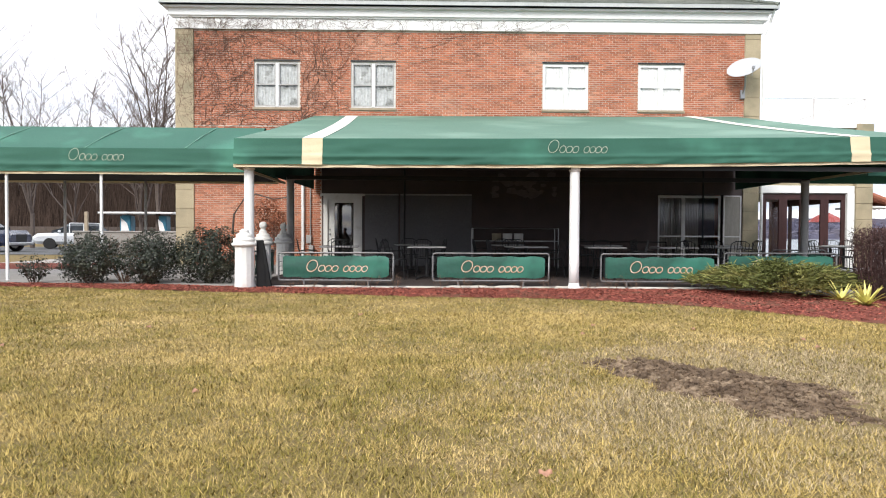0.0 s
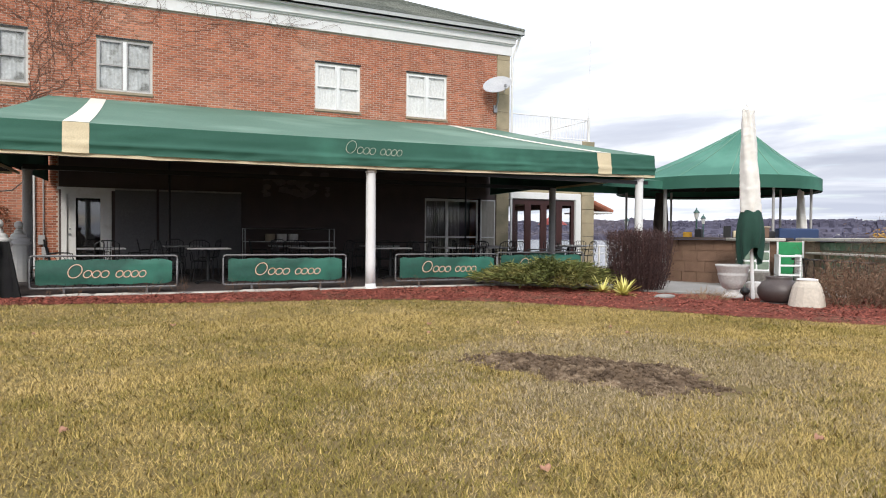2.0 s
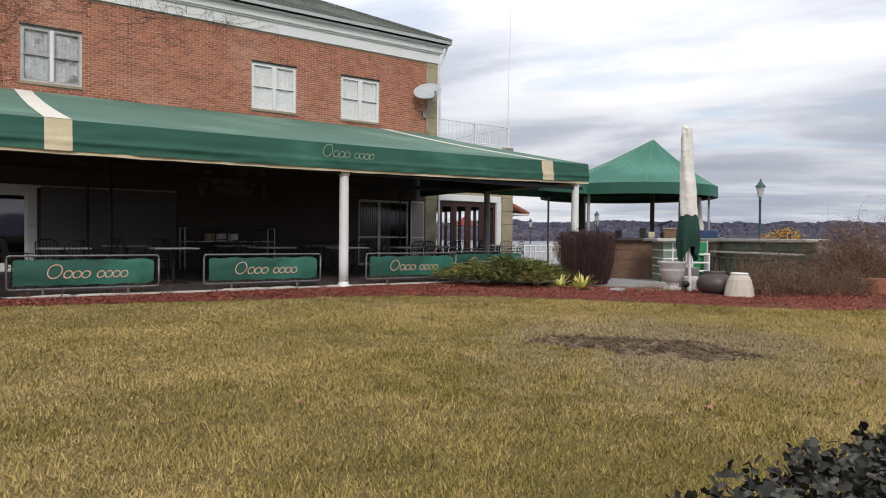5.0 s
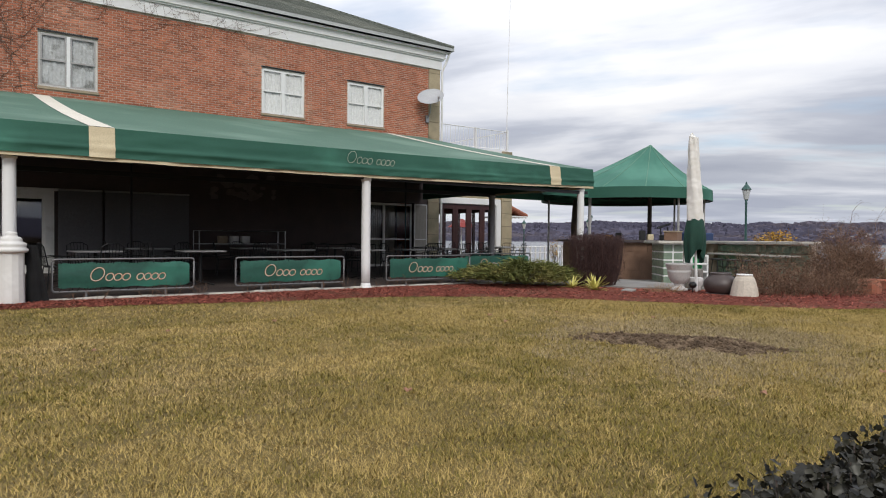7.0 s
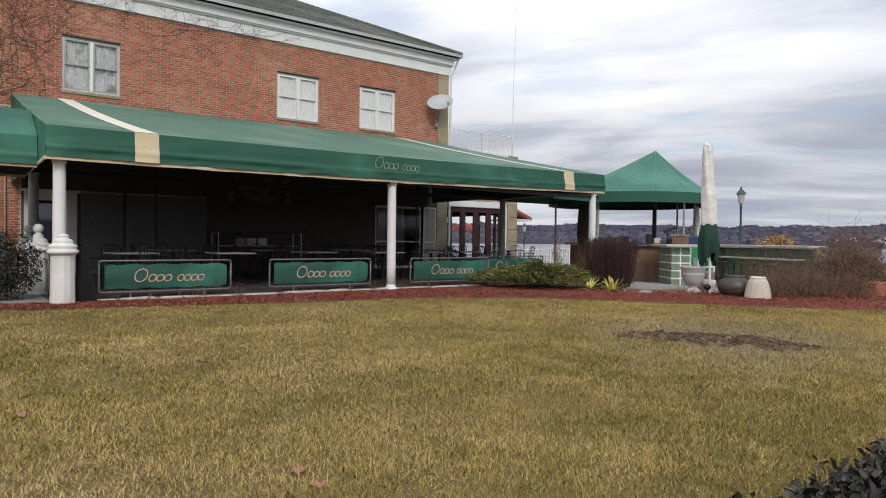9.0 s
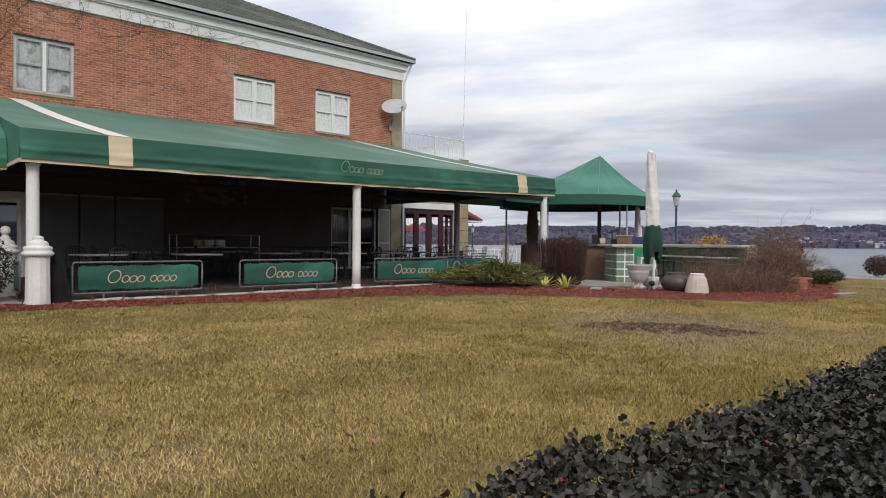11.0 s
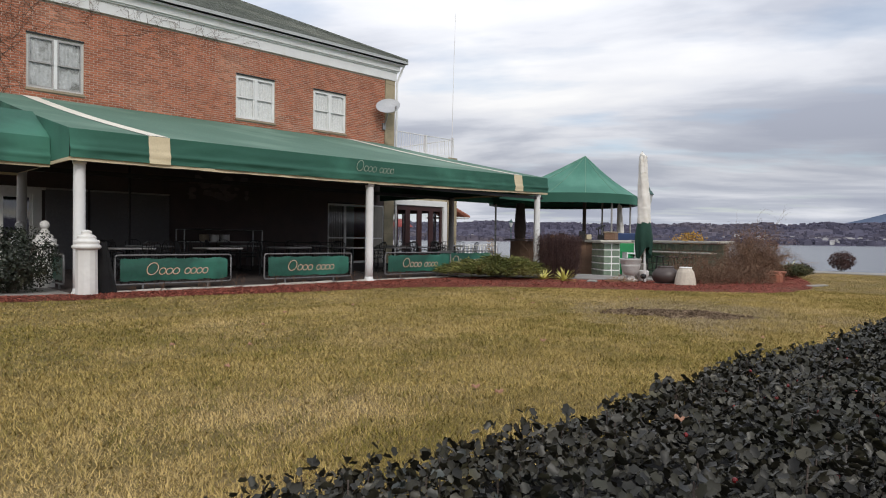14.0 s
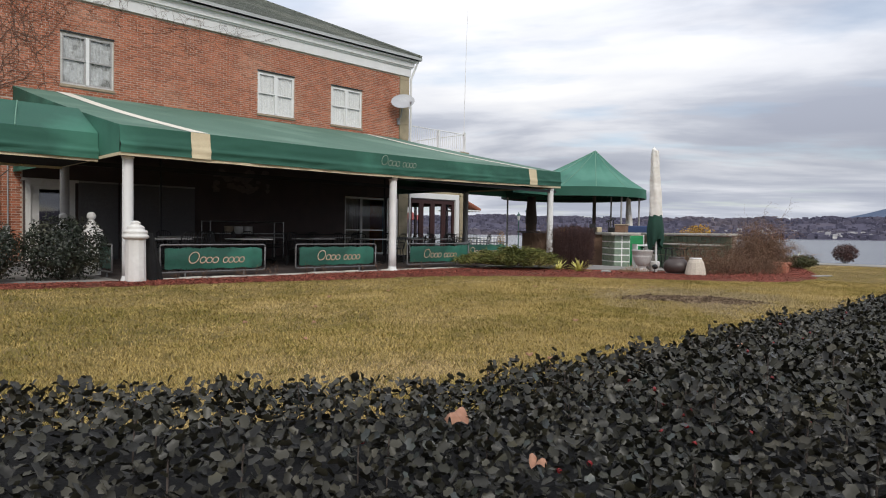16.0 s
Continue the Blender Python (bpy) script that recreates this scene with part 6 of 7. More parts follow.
# satellite dish
dish = thing("satellite_dish", "grey oval satellite dish on a wall arm", "satellite dish", 9.98, WY - .06, 5.55)
part("arm", Mesh().tube([(0, 0, 0), (.02, -.12, .2), (-.06, -.3, .55)], .028, 8).box(-.07, -.02, -.15, .07, .06, .12, .01), STEEL, dish)
dm = Mesh()
dr = []
for i in range(8):
    for k in range(28):
        r_, a_ = i / 7, 2 * math.pi * k / 28
        dr.append((.50 * r_ * math.cos(a_), .35 * r_ * math.sin(a_), .09 * r_ * r_))
dm.add(dr, [(i * 28 + k, i * 28 + (k + 1) % 28, (i + 1) * 28 + (k + 1) % 28, (i + 1) * 28 + k) for i in range(7) for k in range(28)])
dv = dm.v[:]
dm.add([(x, y, z - .012) for x, y, z in dv], [(i * 28 + k, (i + 1) * 28 + k, (i + 1) * 28 + (k + 1) % 28, i * 28 + (k + 1) % 28) for i in range(7) for k in range(28)])
part("reflector", dm, GREYDISH, dish, "pale grey dish reflector", True, pose(-.16, -.42, .68, 58, -16, -22))
part("feed_arm", Mesh().tube([(-.10, -.40, .52), (-.05, -.72, .42), (-.06, -.80, .60)], .014, 6).box(-.09, -.86, .58, -.03, -.76, .68, .01), STEEL, dish)

# ==== gazebo bar ====
gz = thing("gazebo_bar", "round outdoor bar under a conical green canvas roof", "gazebo", 14.6, 15.0, 0.0)
AP = (.28, -.86, 4.30)
RR, RT, RB, NS = 2.86, 2.72, 2.38, 28


def cone_pt(a_, v):
    """From the rim up to the apex, dipping between seams."""
    x, y = RR * math.cos(a_), RR * math.sin(a_)
    dip = -.05 * math.sin(math.pi * v) * (1 - abs(math.cos(a_ * NS / 4)) ** .6) - .10 * math.sin(math.pi * v)
    return (x + (AP[0] - x) * v, y + (AP[1] - y) * v, RT + (AP[2] - RT) * v + dip)


part("roof_cloth", Mesh().grid(lambda u, v: cone_pt(2 * math.pi * u, v), 112, 10), TEAL, gz, "taut teal-green canvas cone", smooth=True)
for k in range(14):
    a_ = 2 * math.pi * k / 14
    part("seam", Mesh().tube([tuple(Vector(cone_pt(a_, v / 8)) + Vector((0, 0, .004))) for v in range(9)], .014, 5), SEAM, gz)
part("valance", Mesh().grid(lambda u, v: ((RR + .012 * math.sin(u * 130) * v) * math.cos(2 * math.pi * u), (RR + .012 * math.sin(u * 130) * v) * math.sin(2 * math.pi * u), RT - (RT - RB) * v), 112, 4), GREEN, gz, smooth=True)
part("lining", Mesh().grid(lambda u, v: tuple(Vector(cone_pt(2 * math.pi * u, v * .95)) * 1 - Vector((0, 0, .07))), 28, 4), UNDERSHADE, gz)
part("ring", Mesh().tube([((RR - .05) * math.cos(2 * math.pi * k / 40), (RR - .05) * math.sin(2 * math.pi * k / 40), RB + .06) for k in range(41)], .03, 6), BLACKMETAL, gz)
part("centre_post", Mesh().tube([(AP[0], AP[1], -.1), (AP[0], AP[1], 4.2)], .07, 10), BARK, gz)
for a_ in (75, 130, 195, 258, 300, 355):
    part("post", Mesh().tube([(2.6 * math.cos(radians(a_)), 2.6 * math.sin(radians(a_)), -.1), (2.6 * math.cos(radians(a_)), 2.6 * math.sin(radians(a_)), 2.6)], .035 if a_ != 195 else .05, 8), GREYPAINT, gz)
for k in range(14):
    a_ = 2 * math.pi * k / 14
    part("rib", Mesh().tube([(2.7 * math.cos(a_), 2.7 * math.sin(a_), RB + .2), (AP[0], AP[1], 4.1)], .014, 5), BLACKMETAL, gz)
part("gathered_curtain", Mesh().lathe([(.16, .4), (.20, .9), (.24, 1.5), (.19, 2.2), (.17, 2.5)], -.6, 1.6, 14), BARK, gz, "dark gathered curtain", True)
BC = (0.0, -.35)


def arc_block(a0, a1, r0, r1, z0, z1, n_=4):
    m = Mesh()
    v = []
    for k in range(n_ + 1):
        a_ = radians(a0 + (a1 - a0) * k / n_)
        v += [(BC[0] + r * math.cos(a_), BC[1] + r * math.sin(a_), z) for r in (r0, r1) for z in (z0, z1)]
    f = [(0, 1, 3, 2), (4 * n_, 4 * n_ + 2, 4 * n_ + 3, 4 * n_ + 1)]
    for k in range(n_):
        o = 4 * k
        f += [(o + 2, o + 3, o + 7, o + 6), (o, o + 4, o + 5, o + 1), (o + 1, o + 5, o + 7, o + 3)]
    return m.add(v, f)


for row in range(4):
    k = 0
    a_ = 150 + (5 if row % 2 else 0)
    while a_ < 262:
        w_ = rnd.uniform(9, 13)
        part("stone_block", arc_block(a_ + .15, a_ + w_ - .15, 2.2, 2.45 + rnd.uniform(-.012, .012), -.15 + row * .29, -.15 + row * .29 + .28), BLOCK, gz)
        a_ += w_
part("bar_core", arc_block(150, 262, 2.1, 2.425, -.15, 1.0, 16), BLOCK, gz)
part("bar_top", arc_block(148, 264, 1.95, 2.62, 1.01, 1.07, 20), POTDARK, gz, "dark wooden bar top")
for a_, h_, mt in ((200, .14, YELLOWLEAF), (208, .22, BLACKMETAL), (226, .3, BLACKMETAL), (232, .18, CREAM)):
    t = thing("bar_box", "small box standing on the bar top", "box", 14.6 + 2.25 * math.cos(radians(a_)), 14.65 + 2.25 * math.sin(radians(a_)), 1.07, a_, "things on the bar")
    part("body", Mesh().box(-.09, -.09, 0, .09, .09, h_, .012), mt, t)
crate = thing("wicker_crate", "brown wicker crate on the counter", "crate", 12.2, 11.35, 1.06, 20)
part("body", Mesh().box(-.26, -.18, 0, .26, .18, .26, .02), BLOCK, crate)
part("rim", Mesh().box(-.28, -.20, .24, .28, .20, .28, .01), BUFFSTONE, crate)
gr = thing("grill_hood", "black grill with raised lid beside the bar", "grill", 13.3, 12.2, 1.06, 15)
part("body", Mesh().box(-.4, -.2, 0, .4, .2, .18, .03), BLACKMETAL, gr)
part("lid", Mesh().box(-.55, -.03, 0, .5, .02, .06, .02), BLACKMETAL, gr, at=pose(0, .2, .42, 0, -8, 0))
for sx, top in ((-.3, .45), (.3, .42)):
    part("stand", Mesh().tube([(sx, .18, .1), (sx, .2, top)], .02, 6), BLACKMETAL, gr)

# connecting canopy between awning and gazebo
lk = thing("link_canopy", "small flat green canopy joining awning and gazebo", "canopy", 0, 0, 0)
part("cloth", Mesh().grid(lambda u, v: (9.85 + 2.4 * u, 14.2 + 2.2 * v, 2.62 + .12 * math.sin(math.pi * v)), 10, 6), GREENTOP, lk, smooth=True)
part("valance", Mesh().box(9.85, 14.18, 2.40, 12.2, 14.2, 2.62), GREEN, lk)
part("valance", Mesh().box(9.85, 16.4, 2.40, 12.2, 16.42, 2.62), GREEN, lk)

# glass block pillar with stone slab, counter wall to the south
gp = thing("glass_block_pillar", "pillar of square glass blocks with a pale slab on top", "pillar", 12.2, 11.35, -.15, -38)
for r_ in range(5):
    z0 = .02 + r_ * .222
    for c_ in range(2):
        part("glass_block", Mesh().box(-.31 + c_ * .285, -.185, z0, -.06 + c_ * .285, -.06, z0 + .192, .018), GLASSBLOCK, gp)
    for c_ in range(4):
        part("glass_block", Mesh().box(-.31, -.05 + c_ * .265, z0, -.18, .185 + c_ * .265, z0 + .192, .018), GLASSBLOCK, gp)
part("grout", Mesh().box(-.30, -.17, 0, .235, -.09, 1.13).box(-.29, -.09, 0, -.20, 1.02, 1.13), WHITE, gp)
part("slab", Mesh().box(-.52, -.42, 1.13, .52, 1.12, 1.21, .015), SLAB, gp, "pale stone slab top")

P0, P1 = Vector((14.4, 11.6)), Vector((12.71, 7.79))
wd = (P1 - P0)
wl_len = wd.length
cw = thing("counter_wall", "low counter wall of stone and glass block with pale slab", "wall", P0.x, P0.y, -.15, math.degrees(math.atan2(wd.y, wd.x)))
part("pier", Mesh().box(.02, -.2, 0, .5, .25, 1.13, .01), BUFFSTONE, cw, "buff rough stone pier")
part("slab", Mesh().box(-.05, -.38, 1.14, wl_len + .02, .30, 1.22, .015), SLAB, cw, "pale stone slab top")
part("backing", Mesh().box(.5, -.02, 0, wl_len - .02, .12, 1.13), MORTAR, cw)
for r_ in range(5):
    for c_ in range(17):
        x = .52 + c_ * .212
        if x + .2 < wl_len:
            part("glass_block", Mesh().box(x, -.08, .02 + r_ * .222, x + .197, -.025, .02 + r_ * .222 + .207, .014), GLASSBLOCK, cw)
part("ledge", Mesh().box(.5, -.42, .82, wl_len - .3, -.08, .87, .01), SLAB, cw)
for k in range(5):
    t = thing("bar_stool", "black iron bar stool at the counter wall", "stool", *(P0 + wd * (.22 + .15 * k) + Vector((-.75, .3)).xy), -.12, k * 33, group="bar stools")
    part("seat", Mesh().lathe([(.17, .66), (.18, .68), (.17, .70)], seg=14), BLACKMETAL, t)
    for q_ in range(4):
        a_ = q_ * math.pi / 2
        part("leg", Mesh().tube([(.12 * math.cos(a_), .12 * math.sin(a_), .66), (.2 * math.cos(a_), .2 * math.sin(a_), 0)], .013, 5), BLACKMETAL, t)
    part("foot_ring", Mesh().tube([(.175 * math.cos(k2 * .5236), .175 * math.sin(k2 * .5236), .22) for k2 in range(13)], .009, 5), BLACKMETAL, t)
gs = thing("green_board", "bright green painted board standing behind the pillar", "board", 13.7, 11.65, -.12, -40)
part("panel", Mesh().box(-.27, -.02, 0, .27, .02, 1.08, .008), GREENSIGN, gs)
for sx in (-.31, .27):
    part("edge", Mesh().box(sx, -.03, 0, sx + .04, .03, 1.12), WHITE, gs)
ws = thing("white_stand", "white slatted stand beside the glass block pillar", "stand", 12.55, 10.80, -.12, -30)
for k in range(3):
    part("slat", Mesh().box(-.25, -.15, .3 + k * .22, .25, .15, .34 + k * .22, .01), WHITE, ws)
for sx in (-.23, .23):
    part("leg", Mesh().box(sx - .02, -.14, 0, sx + .02, .14, .8), WHITE, ws)
cb = thing("cooler_box", "blue plastic cooler box on the wall", "cooler", 14.7, 12.3, 1.0, -30)
part("body", Mesh().box(-.5, -.25, 0, .5, .25, .32, .03), mat("blue_cooler", (.02, .05, .14), (.018, .04, .11), .5), cb)
part("support", Mesh().box(-.45, -.2, -1.15, .45, .2, -.003), MORTAR, cb)

# umbrellas
def furled(x, y, h, green, label, sc=1.0):
    t = thing("furled_umbrella", label, "umbrella", x, y, 0.0, 0)
    part("pole", Mesh().tube([(.16 * sc, .0, -.05), (.06, 0, h * .5), (0, 0, h * .9)], .028, 8), WHITE, t)
    def cov(u, v):
        a_ = 2 * math.pi * u
        r = (.158 - .070 * v ** 1.5 + .010 * math.sin(5 * a_ + 6 * v) + .010 * noise.noise((u * 4, v * 9, 2)) + .009 * noise.noise((u * 9, v * 38, 6))) * sc
        return (r * math.cos(a_) + .07 - .10 * v, r * math.sin(a_), h * (.46 + .52 * v))
    part("cover", Mesh().grid(cov, 32, 60), COVER, t, "wrinkled white cover", True)
    part("tip", Mesh().grid(lambda u, v: ((.085 - .083 * v ** 2) * math.cos(6.2832 * u) * sc - .03 - .03 * v, (.085 - .083 * v ** 2) * math.sin(6.2832 * u) * sc, h * (.975 + .030 * v + .008 * math.sin(6.2832 * u))), 10, 4), COVER, t)
    if green:
        def skirt(u, v):
            a_ = 2 * math.pi * u
            r = (.155 + .05 * math.sin(math.pi * v) + .035 * math.sin(6 * a_) * (1 - v)) * sc
            low = .19 + .09 * (0.5 + .5 * math.cos(a_ * 2 + .8))
            return (r * math.cos(a_) + .07, r * math.sin(a_), h * (.47 - low * (1 - v)))
        part("canopy", Mesh().grid(skirt, 44, 10), DARKGREEN, t, "folded dark green canopy hanging below the cover", True)


furled(8.05, 8.0, 3.22, True, "furled patio umbrella in a white cover with green cloth below")
furled(16.6, 13.6, 2.5, False, "furled white umbrella behind the bar", .9)
ru = thing("red_umbrella", "red umbrella on the far terrace", "umbrella", 17.0, 27.5, -.2)
part("canopy", Mesh().lathe([(.75, 1.85), (.5, 2.05), (.05, 2.3)], seg=8), RED, ru)
part("pole", Mesh().tube([(0, 0, 0), (0, 0, 2.3)], .03, 6), WHITE, ru)
ub = thing("umbrella_base", "small black spotlight in the mulch", "spotlight", 7.85, 7.85, .03)
part("head", Mesh().ball((0, 0, .16), .075, 12, 8, .9), BLACKMETAL, ub)
part("stake", Mesh().tube([(0, 0, -.03), (0, 0, .12)], .012, 6), BLACKMETAL, ub)

# pots
u0 = thing("urn", "whitewashed stone urn planter with ribbed rim", "urn", 8.12, 8.35, .03)
part("bowl", Mesh().lathe([(.10, .14), (.16, .18), (.21, .27), (.235, .38), (.245, .40), (.23, .42), (.245, .44), (.262, .52), (.28, .54), (.28, .57), (.24, .57), (.23, .51)], seg=28, cap=False), URN, u0, smooth=True)
part("foot", Mesh().lathe([(.17, 0), (.17, .05), (.12, .07), (.09, .11), (.11, .145)], seg=24), URN, u0, smooth=True)
part("soil", Mesh().lathe([(.01, .515), (.235, .51)], seg=20), DIRT, u0)
p0 = thing("round_pot", "squat dark brown ceramic pot with a saucer", "pot", 8.05, 7.38, .02)
part("body", Mesh().lathe([(.20, .02), (.27, .07), (.315, .16), (.31, .25), (.25, .34), (.19, .385), (.185, .40), (.20, .43), (.18, .435), (.165, .40)], seg=28), POTDARK, p0, smooth=True)
part("saucer", Mesh().lathe([(.24, 0), (.27, .03), (.25, .035)], seg=24), POTDARK, p0, smooth=True)
p1 = thing("upturned_pot", "upside-down cream concrete pot with flared rim", "pot", 8.0, 6.86, -.03)
part("body", Mesh().lathe([(.265, 0), (.27, .03), (.255, .06), (.23, .22), (.195, .36), (.17, .41), (.15, .435), (.145, .455), (.10, .46)], seg=14), POTCREAM, p1)
part("rim", Mesh().lathe([(.14, .455), (.15, .465), (.14, .48), (.10, .47)], seg=14), WHITE, p1)
wk = thing("wicker_planter", "small grey wicker planter", "planter", 8.95, 8.55, .04, 20)
part("body", Mesh().box(-.16, -.16, 0, .16, .16, .42, .02), WICKER, wk)
ur2 = thing("small_urn", "small pale stone urn", "urn", 8.55, 8.25, .03)
part("bowl", Mesh().lathe([(.12, 0), (.10, .05), (.15, .14), (.16, .25), (.13, .27)], seg=18), URN, ur2, smooth=True)
tp = thing("terracotta_pot", "large orange terracotta pot in the bed", "pot", 12.1, 6.2, .02)
part("body", Mesh().lathe([(.15, 0), (.19, .08), (.22, .20), (.24, .205), (.24, .25), (.20, .25)], seg=20), TERRACOTTA, tp, smooth=True)
tp2 = thing("boulder", "rounded pinkish boulder in the bed", "stone", 11.0, 5.9, .0)
part("body", stone_mesh(.45, .35, .3, 4), TERRACOTTA, tp2)
fs = thing("flat_stone", "flat grey stepping stone in the mulch", "stone", 7.0, 8.75, .02, 25)
part("body", stone_mesh(.44, .26, .06, 9), CONCRETE, fs)
fs2 = thing("flat_stone", "flat pale stepping stone at the lawn edge", "stone", 10.8, 4.85, .0, -15)
part("body", stone_mesh(.8, .2, .035, 10), CONCRETE, fs2)
sc_ = thing("straw_clump", "flattened clump of dry straw-coloured grass", "plant", 7.45, 8.2, .03)
m = Mesh()
twigs(m, (0, 0, 0), .3, 2.6, 60, 1, .004, random.Random(90))
part("brush", m, mat("dry_straw", (.36, .24, .13), (.28, .18, .10), .9, island=.3, bump=0), sc_)


# ==== lamps ====
def street_lamp(x, y, z, top, sc, label):
    t = thing("street_lamp", label, "street lamp", x, y, z, group="street lamps")
    h = top - z
    part("post", Mesh().lathe([(.11 * sc, -2.5), (.11 * sc, .5), (.075 * sc, .6), (.06 * sc, h - 1.35 * sc), (.085 * sc, h - 1.3 * sc), (.06 * sc, h - 1.2 * sc), (.10 * sc, h - 1.05 * sc)], seg=10), LAMPGREEN, t, smooth=True)
    part("lantern", Mesh().lathe([(.13 * sc, h - 1.05 * sc), (.24 * sc, h - .48 * sc)], seg=8), mat("frosted_lamp_glass", (.55, .57, .55), (.5, .5, .48), .3, bump=0), t, "frosted lantern glass")
    part("roof", Mesh().lathe([(.29 * sc, h - .48 * sc), (.27 * sc, h - .42 * sc), (.12 * sc, h - .22 * sc), (.05 * sc, h - .15 * sc), (.06 * sc, h - .08 * sc), (.01, h)], seg=10), LAMPGREEN, t)


street_lamp(35.2, 22.15, -1, 4.75, 1.05, "green lamp post with a white-roofed lantern")
for x, y, top, sc in ((21.9, 23.0, 2.45, .50), (27.8, 28.4, 2.43, .54), (22.3, 28.4, 2.20, .50)):
    street_lamp(x, y, -3, top, sc, "dark green lamp post with a lantern by the river")
fence = thing("dock_fence", "white post fence at the edge of the patio", "fence", 0, 0, 0)
for k in range(16):
    part("post", Mesh().box(15.6 + k * .62, 23.0 + k * .28, -1.6, 15.66 + k * .62, 23.06 + k * .28, .72), WHITE, fence)
part("rail", Mesh().tube([(15.6, 23, .66), (24.9, 27.2, .66)], .03, 5).tube([(15.6, 23, .35), (24.9, 27.2, .35)], .02, 5), WHITE, fence)

# ==== car park ====
def wheel(parent, x, y, r, w_):
    ty = part("wheel", Mesh().add([(x + r * math.cos(a_) * q, y + s_, r + r * math.sin(a_) * q) for q, s_ in ((1, -w_ / 2), (1, w_ / 2)) for a_ in [2 * math.pi * k / 20 for k in range(20)]],
                              [(k, (k + 1) % 20, 20 + (k + 1) % 20, 20 + k) for k in range(20)] + [tuple(range(19, -1, -1)), tuple(range(20, 40))]), TYRE, parent)
    part("rim", Mesh().add([(x + r * .6 * math.cos(a_), y - w_ / 2 - .006, r + r * .6 * math.sin(a_)) for a_ in [2 * math.pi * k / 14 for k in range(14)]], [tuple(range(13, -1, -1))]), STEEL, ty)


def loft(m, sections):
    """Closed body through rings of (y, z) at successive x."""
    n_ = len(sections[0][1])
    v = [(x, y, z) for x, ring in sections for y, z in ring]
    f = [(i * n_ + k, i * n_ + (k + 1) % n_, (i + 1) * n_ + (k + 1) % n_, (i + 1) * n_ + k) for i in range(len(sections) - 1) for k in range(n_)]
    f += [tuple(range(n_ - 1, -1, -1)), tuple(range((len(sections) - 1) * n_, len(sections) * n_))]
    return m.add(v, f)


def body_ring(w_, z0, z1, tuck=.12):
    h_ = w_ / 2
    return [(-h_ + tuck, z0), (h_ - tuck, z0), (h_, z0 + .18), (h_, z1 - .18), (h_ - tuck, z1), (-h_ + tuck, z1), (-h_, z1 - .18), (-h_, z0 + .18)]


def vehicle(name, label, x, y, rz, paint, L_, w_, belt, roof, cab0, cab1, hood, wheel_r, pickup):
    t = thing(name, label, "car", x, y, .02, rz)
    lo = loft(Mesh(), [(-L_ / 2, body_ring(w_ * .86, .45, belt - .12)), (-L_ / 2 + .12, body_ring(w_, .3, belt)), (cab0, body_ring(w_, .28, belt)), (cab1 + .5, body_ring(w_, .28, belt)), (L_ / 2 - .3, body_ring(w_ * .97, .3, hood)), (L_ / 2, body_ring(w_ * .84, .42, hood - .22))])
    part("body", lo, paint, t, smooth=False)
    part("cabin", loft(Mesh(), [(cab0 - (.0 if pickup else .25), body_ring(w_ * .9, belt - .05, belt + .02, .1)), (cab0 + .35, body_ring(w_ * .82, belt - .05, roof, .14)), (cab1 - .45, body_ring(w_ * .80, belt - .05, roof, .14)), (cab1 + .55, body_ring(w_ * .88, belt - .05, belt + .02, .1))]), mat("car_glass_" + name, (.05, .06, .07), (.04, .05, .055), .1, bump=0, spec=.8), t, "dark car windows")
    part("roof_panel", Mesh().box(cab0 + .3, -w_ * .36, roof - .05, cab1 - .4, w_ * .36, roof + .015, .02), paint, t)
    for s_ in (-1, 1):
        for xx in (cab0 + .32, (cab0 + cab1) / 2, cab1 - .42):
            part("pillar", Mesh().tube([(xx, s_ * w_ * .43, belt - .02), (xx, s_ * w_ * .385, roof)], .035, 5), paint, t)
        part("mirror", Mesh().box(cab1 + .05, s_ * w_ * .5 - .09, belt + .02, cab1 + .2, s_ * w_ * .5 + .09, belt + .16, .02), paint, t)
        part("headlight", Mesh().box(L_ / 2 - .14, s_ * w_ * .32 - .14, hood - .34, L_ / 2 - .01, s_ * w_ * .32 + .14, hood - .20, .02), STEEL, t, "clear headlight")
        wheel(t, -L_ / 2 + .95, s_ * (w_ / 2 - .08), wheel_r, .22)
        wheel(t, L_ / 2 - .95, s_ * (w_ / 2 - .08), wheel_r, .22)
    part("grille", Mesh().box(L_ / 2 - .06, -.4, .5, L_ / 2 + .01, .4, hood - .2, .02), BLACKMETAL, t)
    part("bumper", Mesh().box(L_ / 2 - .1, -w_ * .45, .33, L_ / 2 + .06, w_ * .45, .5, .04), STEEL if pickup else paint, t)
    if pickup:
        part("trim", Mesh().box(-L_ / 2 + .2, -w_ / 2 - .012, .62, L_ / 2 - .6, -w_ / 2 + .02, .68), STEEL, t)


vehicle("pickup_truck", "dark navy pickup truck parked in the car park", -24.2, 34.6, -4, CARBLUE, 5.4, 1.95, 1.15, 1.85, -.7, .9, 1.12, .38, True)
vehicle("white_suv", "white estate car with a frosted windscreen in the car park", -22.6, 41.6, 205, CARWHITE, 4.6, 1.82, 1.0, 1.62, -1.7, .7, .95, .34, False)
rw = thing("retaining_wall", "low weathered concrete retaining wall", "wall", 0, 0, 0)
part("wall", Mesh().box(-17.2, 31.5, 0, -9.0, 31.9, 1.05, .02), CONCRETE, rw)
part("coping", Mesh().box(-17.25, 31.45, 1.05, -9.0, 31.95, 1.13, .02), CONCRETE, rw)
sh_ = thing("shelter", "flat white shelter roof on posts with blue chairs beneath", "shelter", -15.0, 34.0, 0)
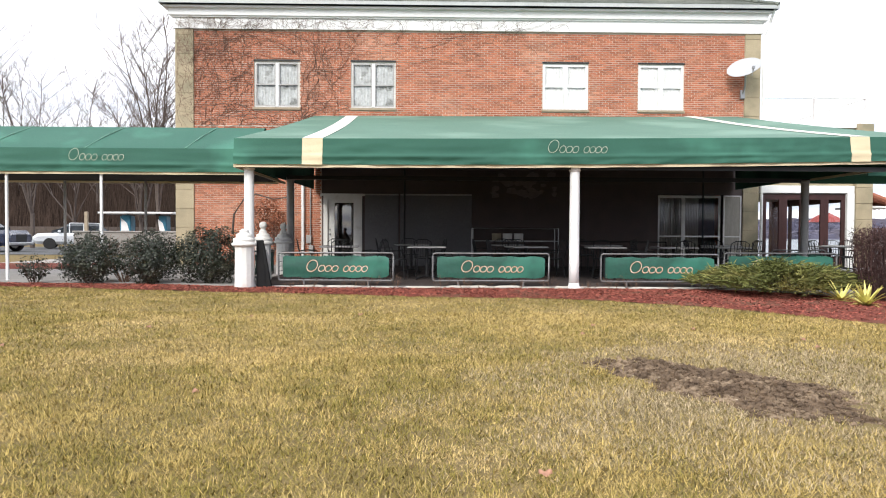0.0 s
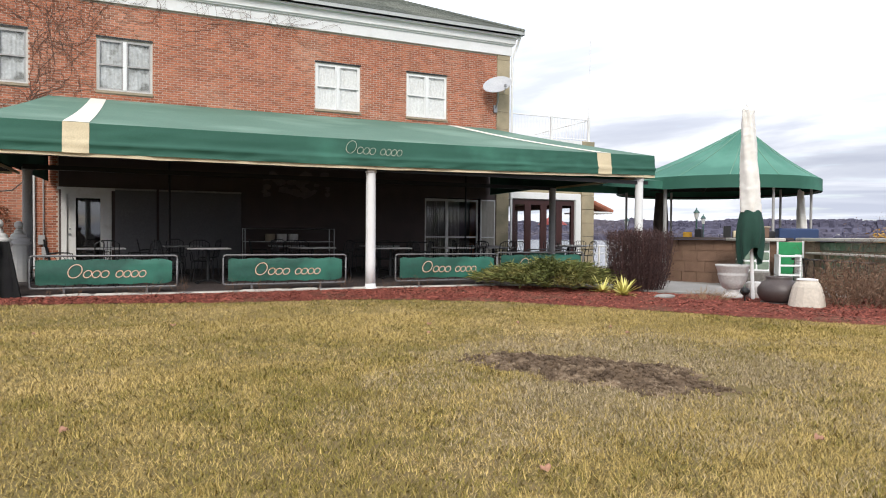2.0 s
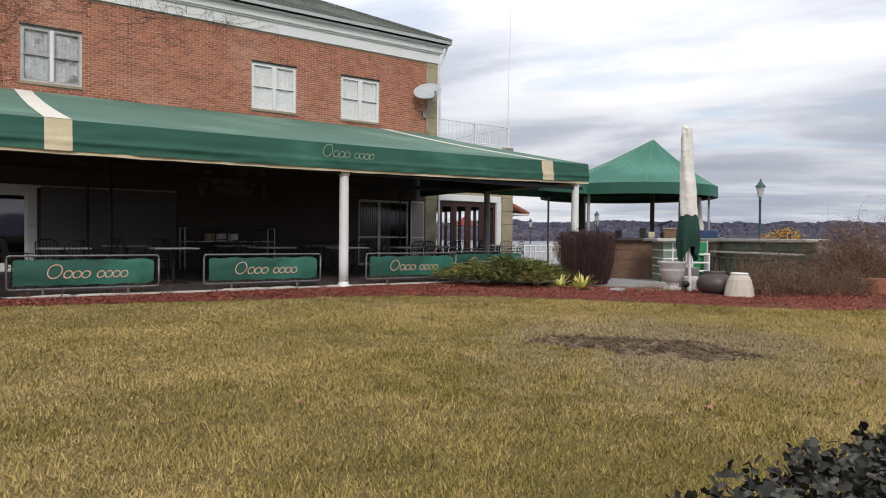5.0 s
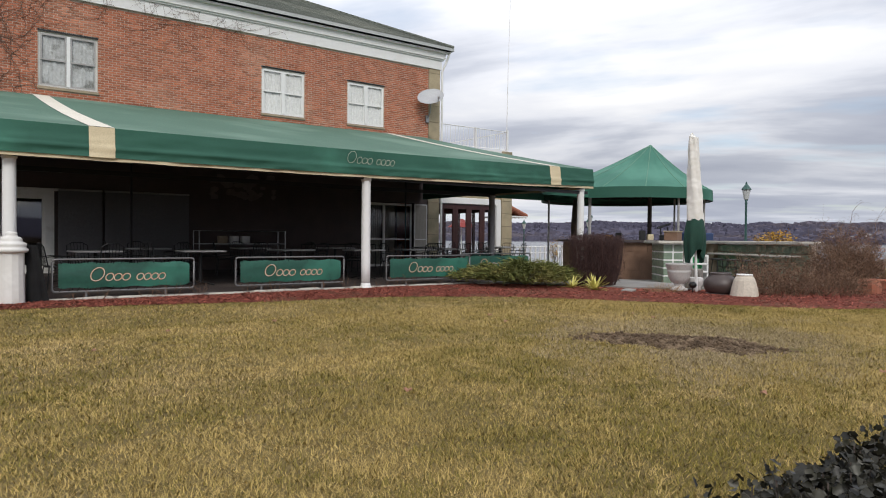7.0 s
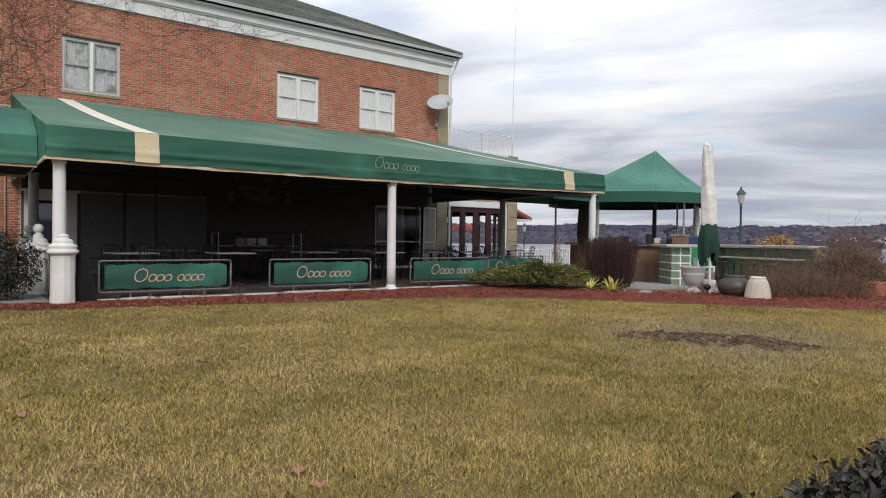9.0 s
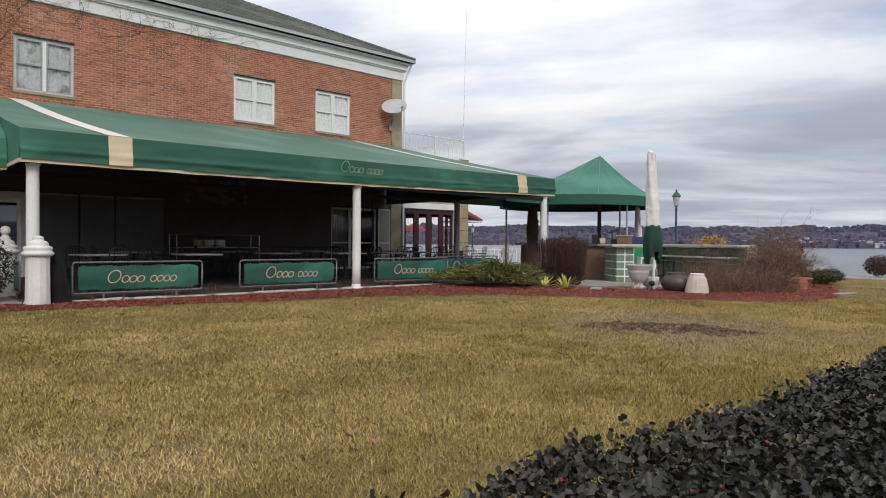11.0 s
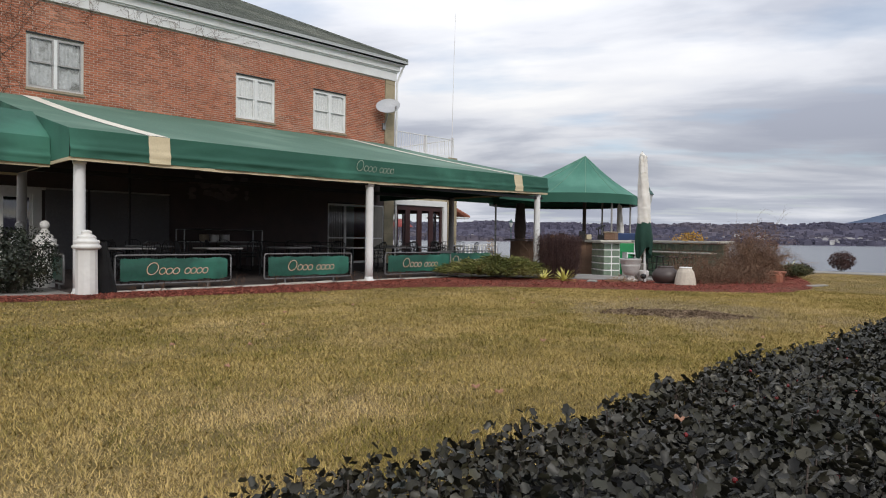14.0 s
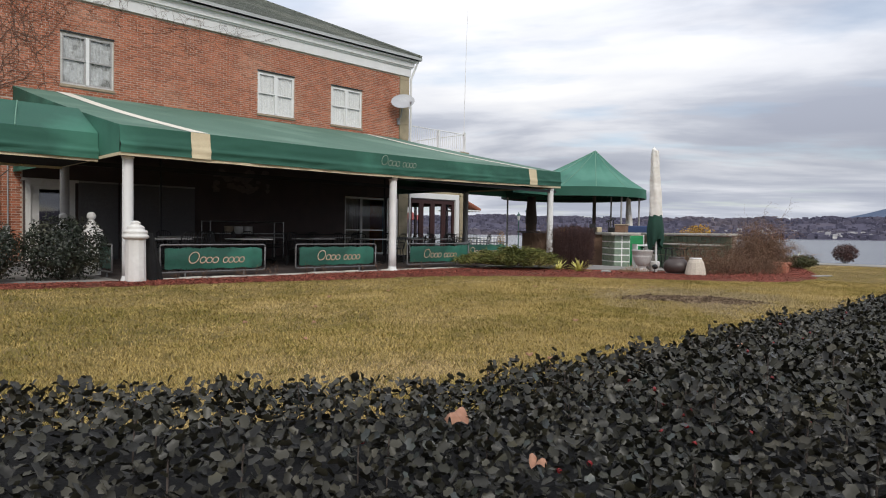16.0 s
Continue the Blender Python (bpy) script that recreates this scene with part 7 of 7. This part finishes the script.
part("roof", Mesh().box(-2.0, -.6, 2.02, 1.75, .8, 2.12, .02), WHITE, sh_)
for x in (-.9, 1.6):
    part("post", Mesh().box(x - .05, .3, 0, x + .05, .4, 2.02), BLACKMETAL, sh_)
for x in (-15.85, -14.0):
    t = thing("blue_bin", "blue plastic container with a white sheet", "bin", x, 34.2, 0, group="blue bins")
    part("body", Mesh().box(-.28, -.28, .0, .28, .28, 1.95, .06), BLUEPLASTIC, t)
    part("sheet", Mesh().add([(-.2, -.30, 1.15), (.22, -.30, 1.15), (.1, -.30, 1.55), (-.2, -.30, 1.8)], [(0, 1, 2, 3)]).box(-.2, -.295, 1.15, .1, -.285, 1.2), WHITE, t)
sp = thing("sign_post", "small tan post at the edge of the car park", "post", -21.6, 41, 0)
part("post", Mesh().box(-.1, -.08, 0, .1, .08, 2.35, .02), BUFFSTONE, sp)
fe = thing("rear_fence", "brown wooden fence at the foot of the hillside", "fence", 0, 0, 0)
for k in range(60):
    part("board", Mesh().box(-52 + k * .7, 51.5, 0, -52 + k * .7 + .66, 51.56, 1.5), BARK, fe)
# ==== bricks of the front wall, course by course ====
BH, BLEN, J = 0.0550, 0.1910, 0.0120
near, rest = [], []
z = LOW + .005
row = 0
bands = [(XL + .575, XR - .505, LOW, WTOP), (XL + .575, -3.37, 0.0, LOW)]
for xa, xb, za, zb in bands:
    row = 0
    z = za + .006
    while z + BH < zb:
        x = xa - (BLEN + J) / 2 * (row % 2)
        while x < xb:
            x0, x1 = max(x, xa), min(x + BLEN, xb)
            if x1 - x0 > .03:
                segs = [(x0, x1)]
                for wa, wb in WINS:
                    if z + BH > WZ0 - .08 and z < WZ1 + .03 and za > 1:
                        cut = []
                        for s0, s1 in segs:
                            if s1 <= wa - .010 or s0 >= wb + .010:
                                cut.append((s0, s1))
                            else:
                                if s0 < wa - .035:
                                    cut.append((s0, wa - .012))
                                if s1 > wb + .035:
                                    cut.append((wb + .012, s1))
                        segs = cut
                for s0, s1 in segs:
                    (near if (za > 1 and 5.25 < s0 and s1 < 6.6 and 5.0 < z < 6.6 and len(near) < 290 and s1 - s0 > .19) else rest).append((s0, s1, z))
            x += BLEN + J
        z += BH + J
        row += 1
m = Mesh()
for s0, s1, z in rest:
    p = .010 + rnd.uniform(-.003, .003)
    y0, y1 = WY - p, WY + .004
    o = len(m.v)
    m.v += [(s0, y1, z), (s1, y1, z), (s1, y1, z + BH), (s0, y1, z + BH), (s0 + .003, y0, z + .003), (s1 - .003, y0, z + .003), (s1 - .003, y0, z + BH - .003), (s0 + .003, y0, z + BH - .003)]
    m.f += [(o + 4, o + 5, o + 6, o + 7), (o, o + 1, o + 5, o + 4), (o + 1, o + 2, o + 6, o + 5), (o + 2, o + 3, o + 7, o + 6), (o + 3, o, o + 4, o + 7)]
part("brickwork", m, BRICK, house, "courses of weathered red brick")["kind"] = "stuff"
bm1 = Mesh()
bm1.add([(0, .004, 0), (BLEN, .004, 0), (BLEN, .004, BH), (0, .004, BH), (.003, -.010, .003), (BLEN - .003, -.010, .003), (BLEN - .003, -.010, BH - .003), (.003, -.010, BH - .003)],
        [(4, 5, 6, 7), (0, 1, 5, 4), (1, 2, 6, 5), (2, 3, 7, 6), (3, 0, 4, 7)])
brick_mesh = bm1.make("brick", BRICK_ONE)
for s0, s1, z in near:
    part("brick", brick_mesh, BRICK_ONE, house, at=Matrix.Translation((s0, WY + rnd.uniform(-.003, .003), z)))
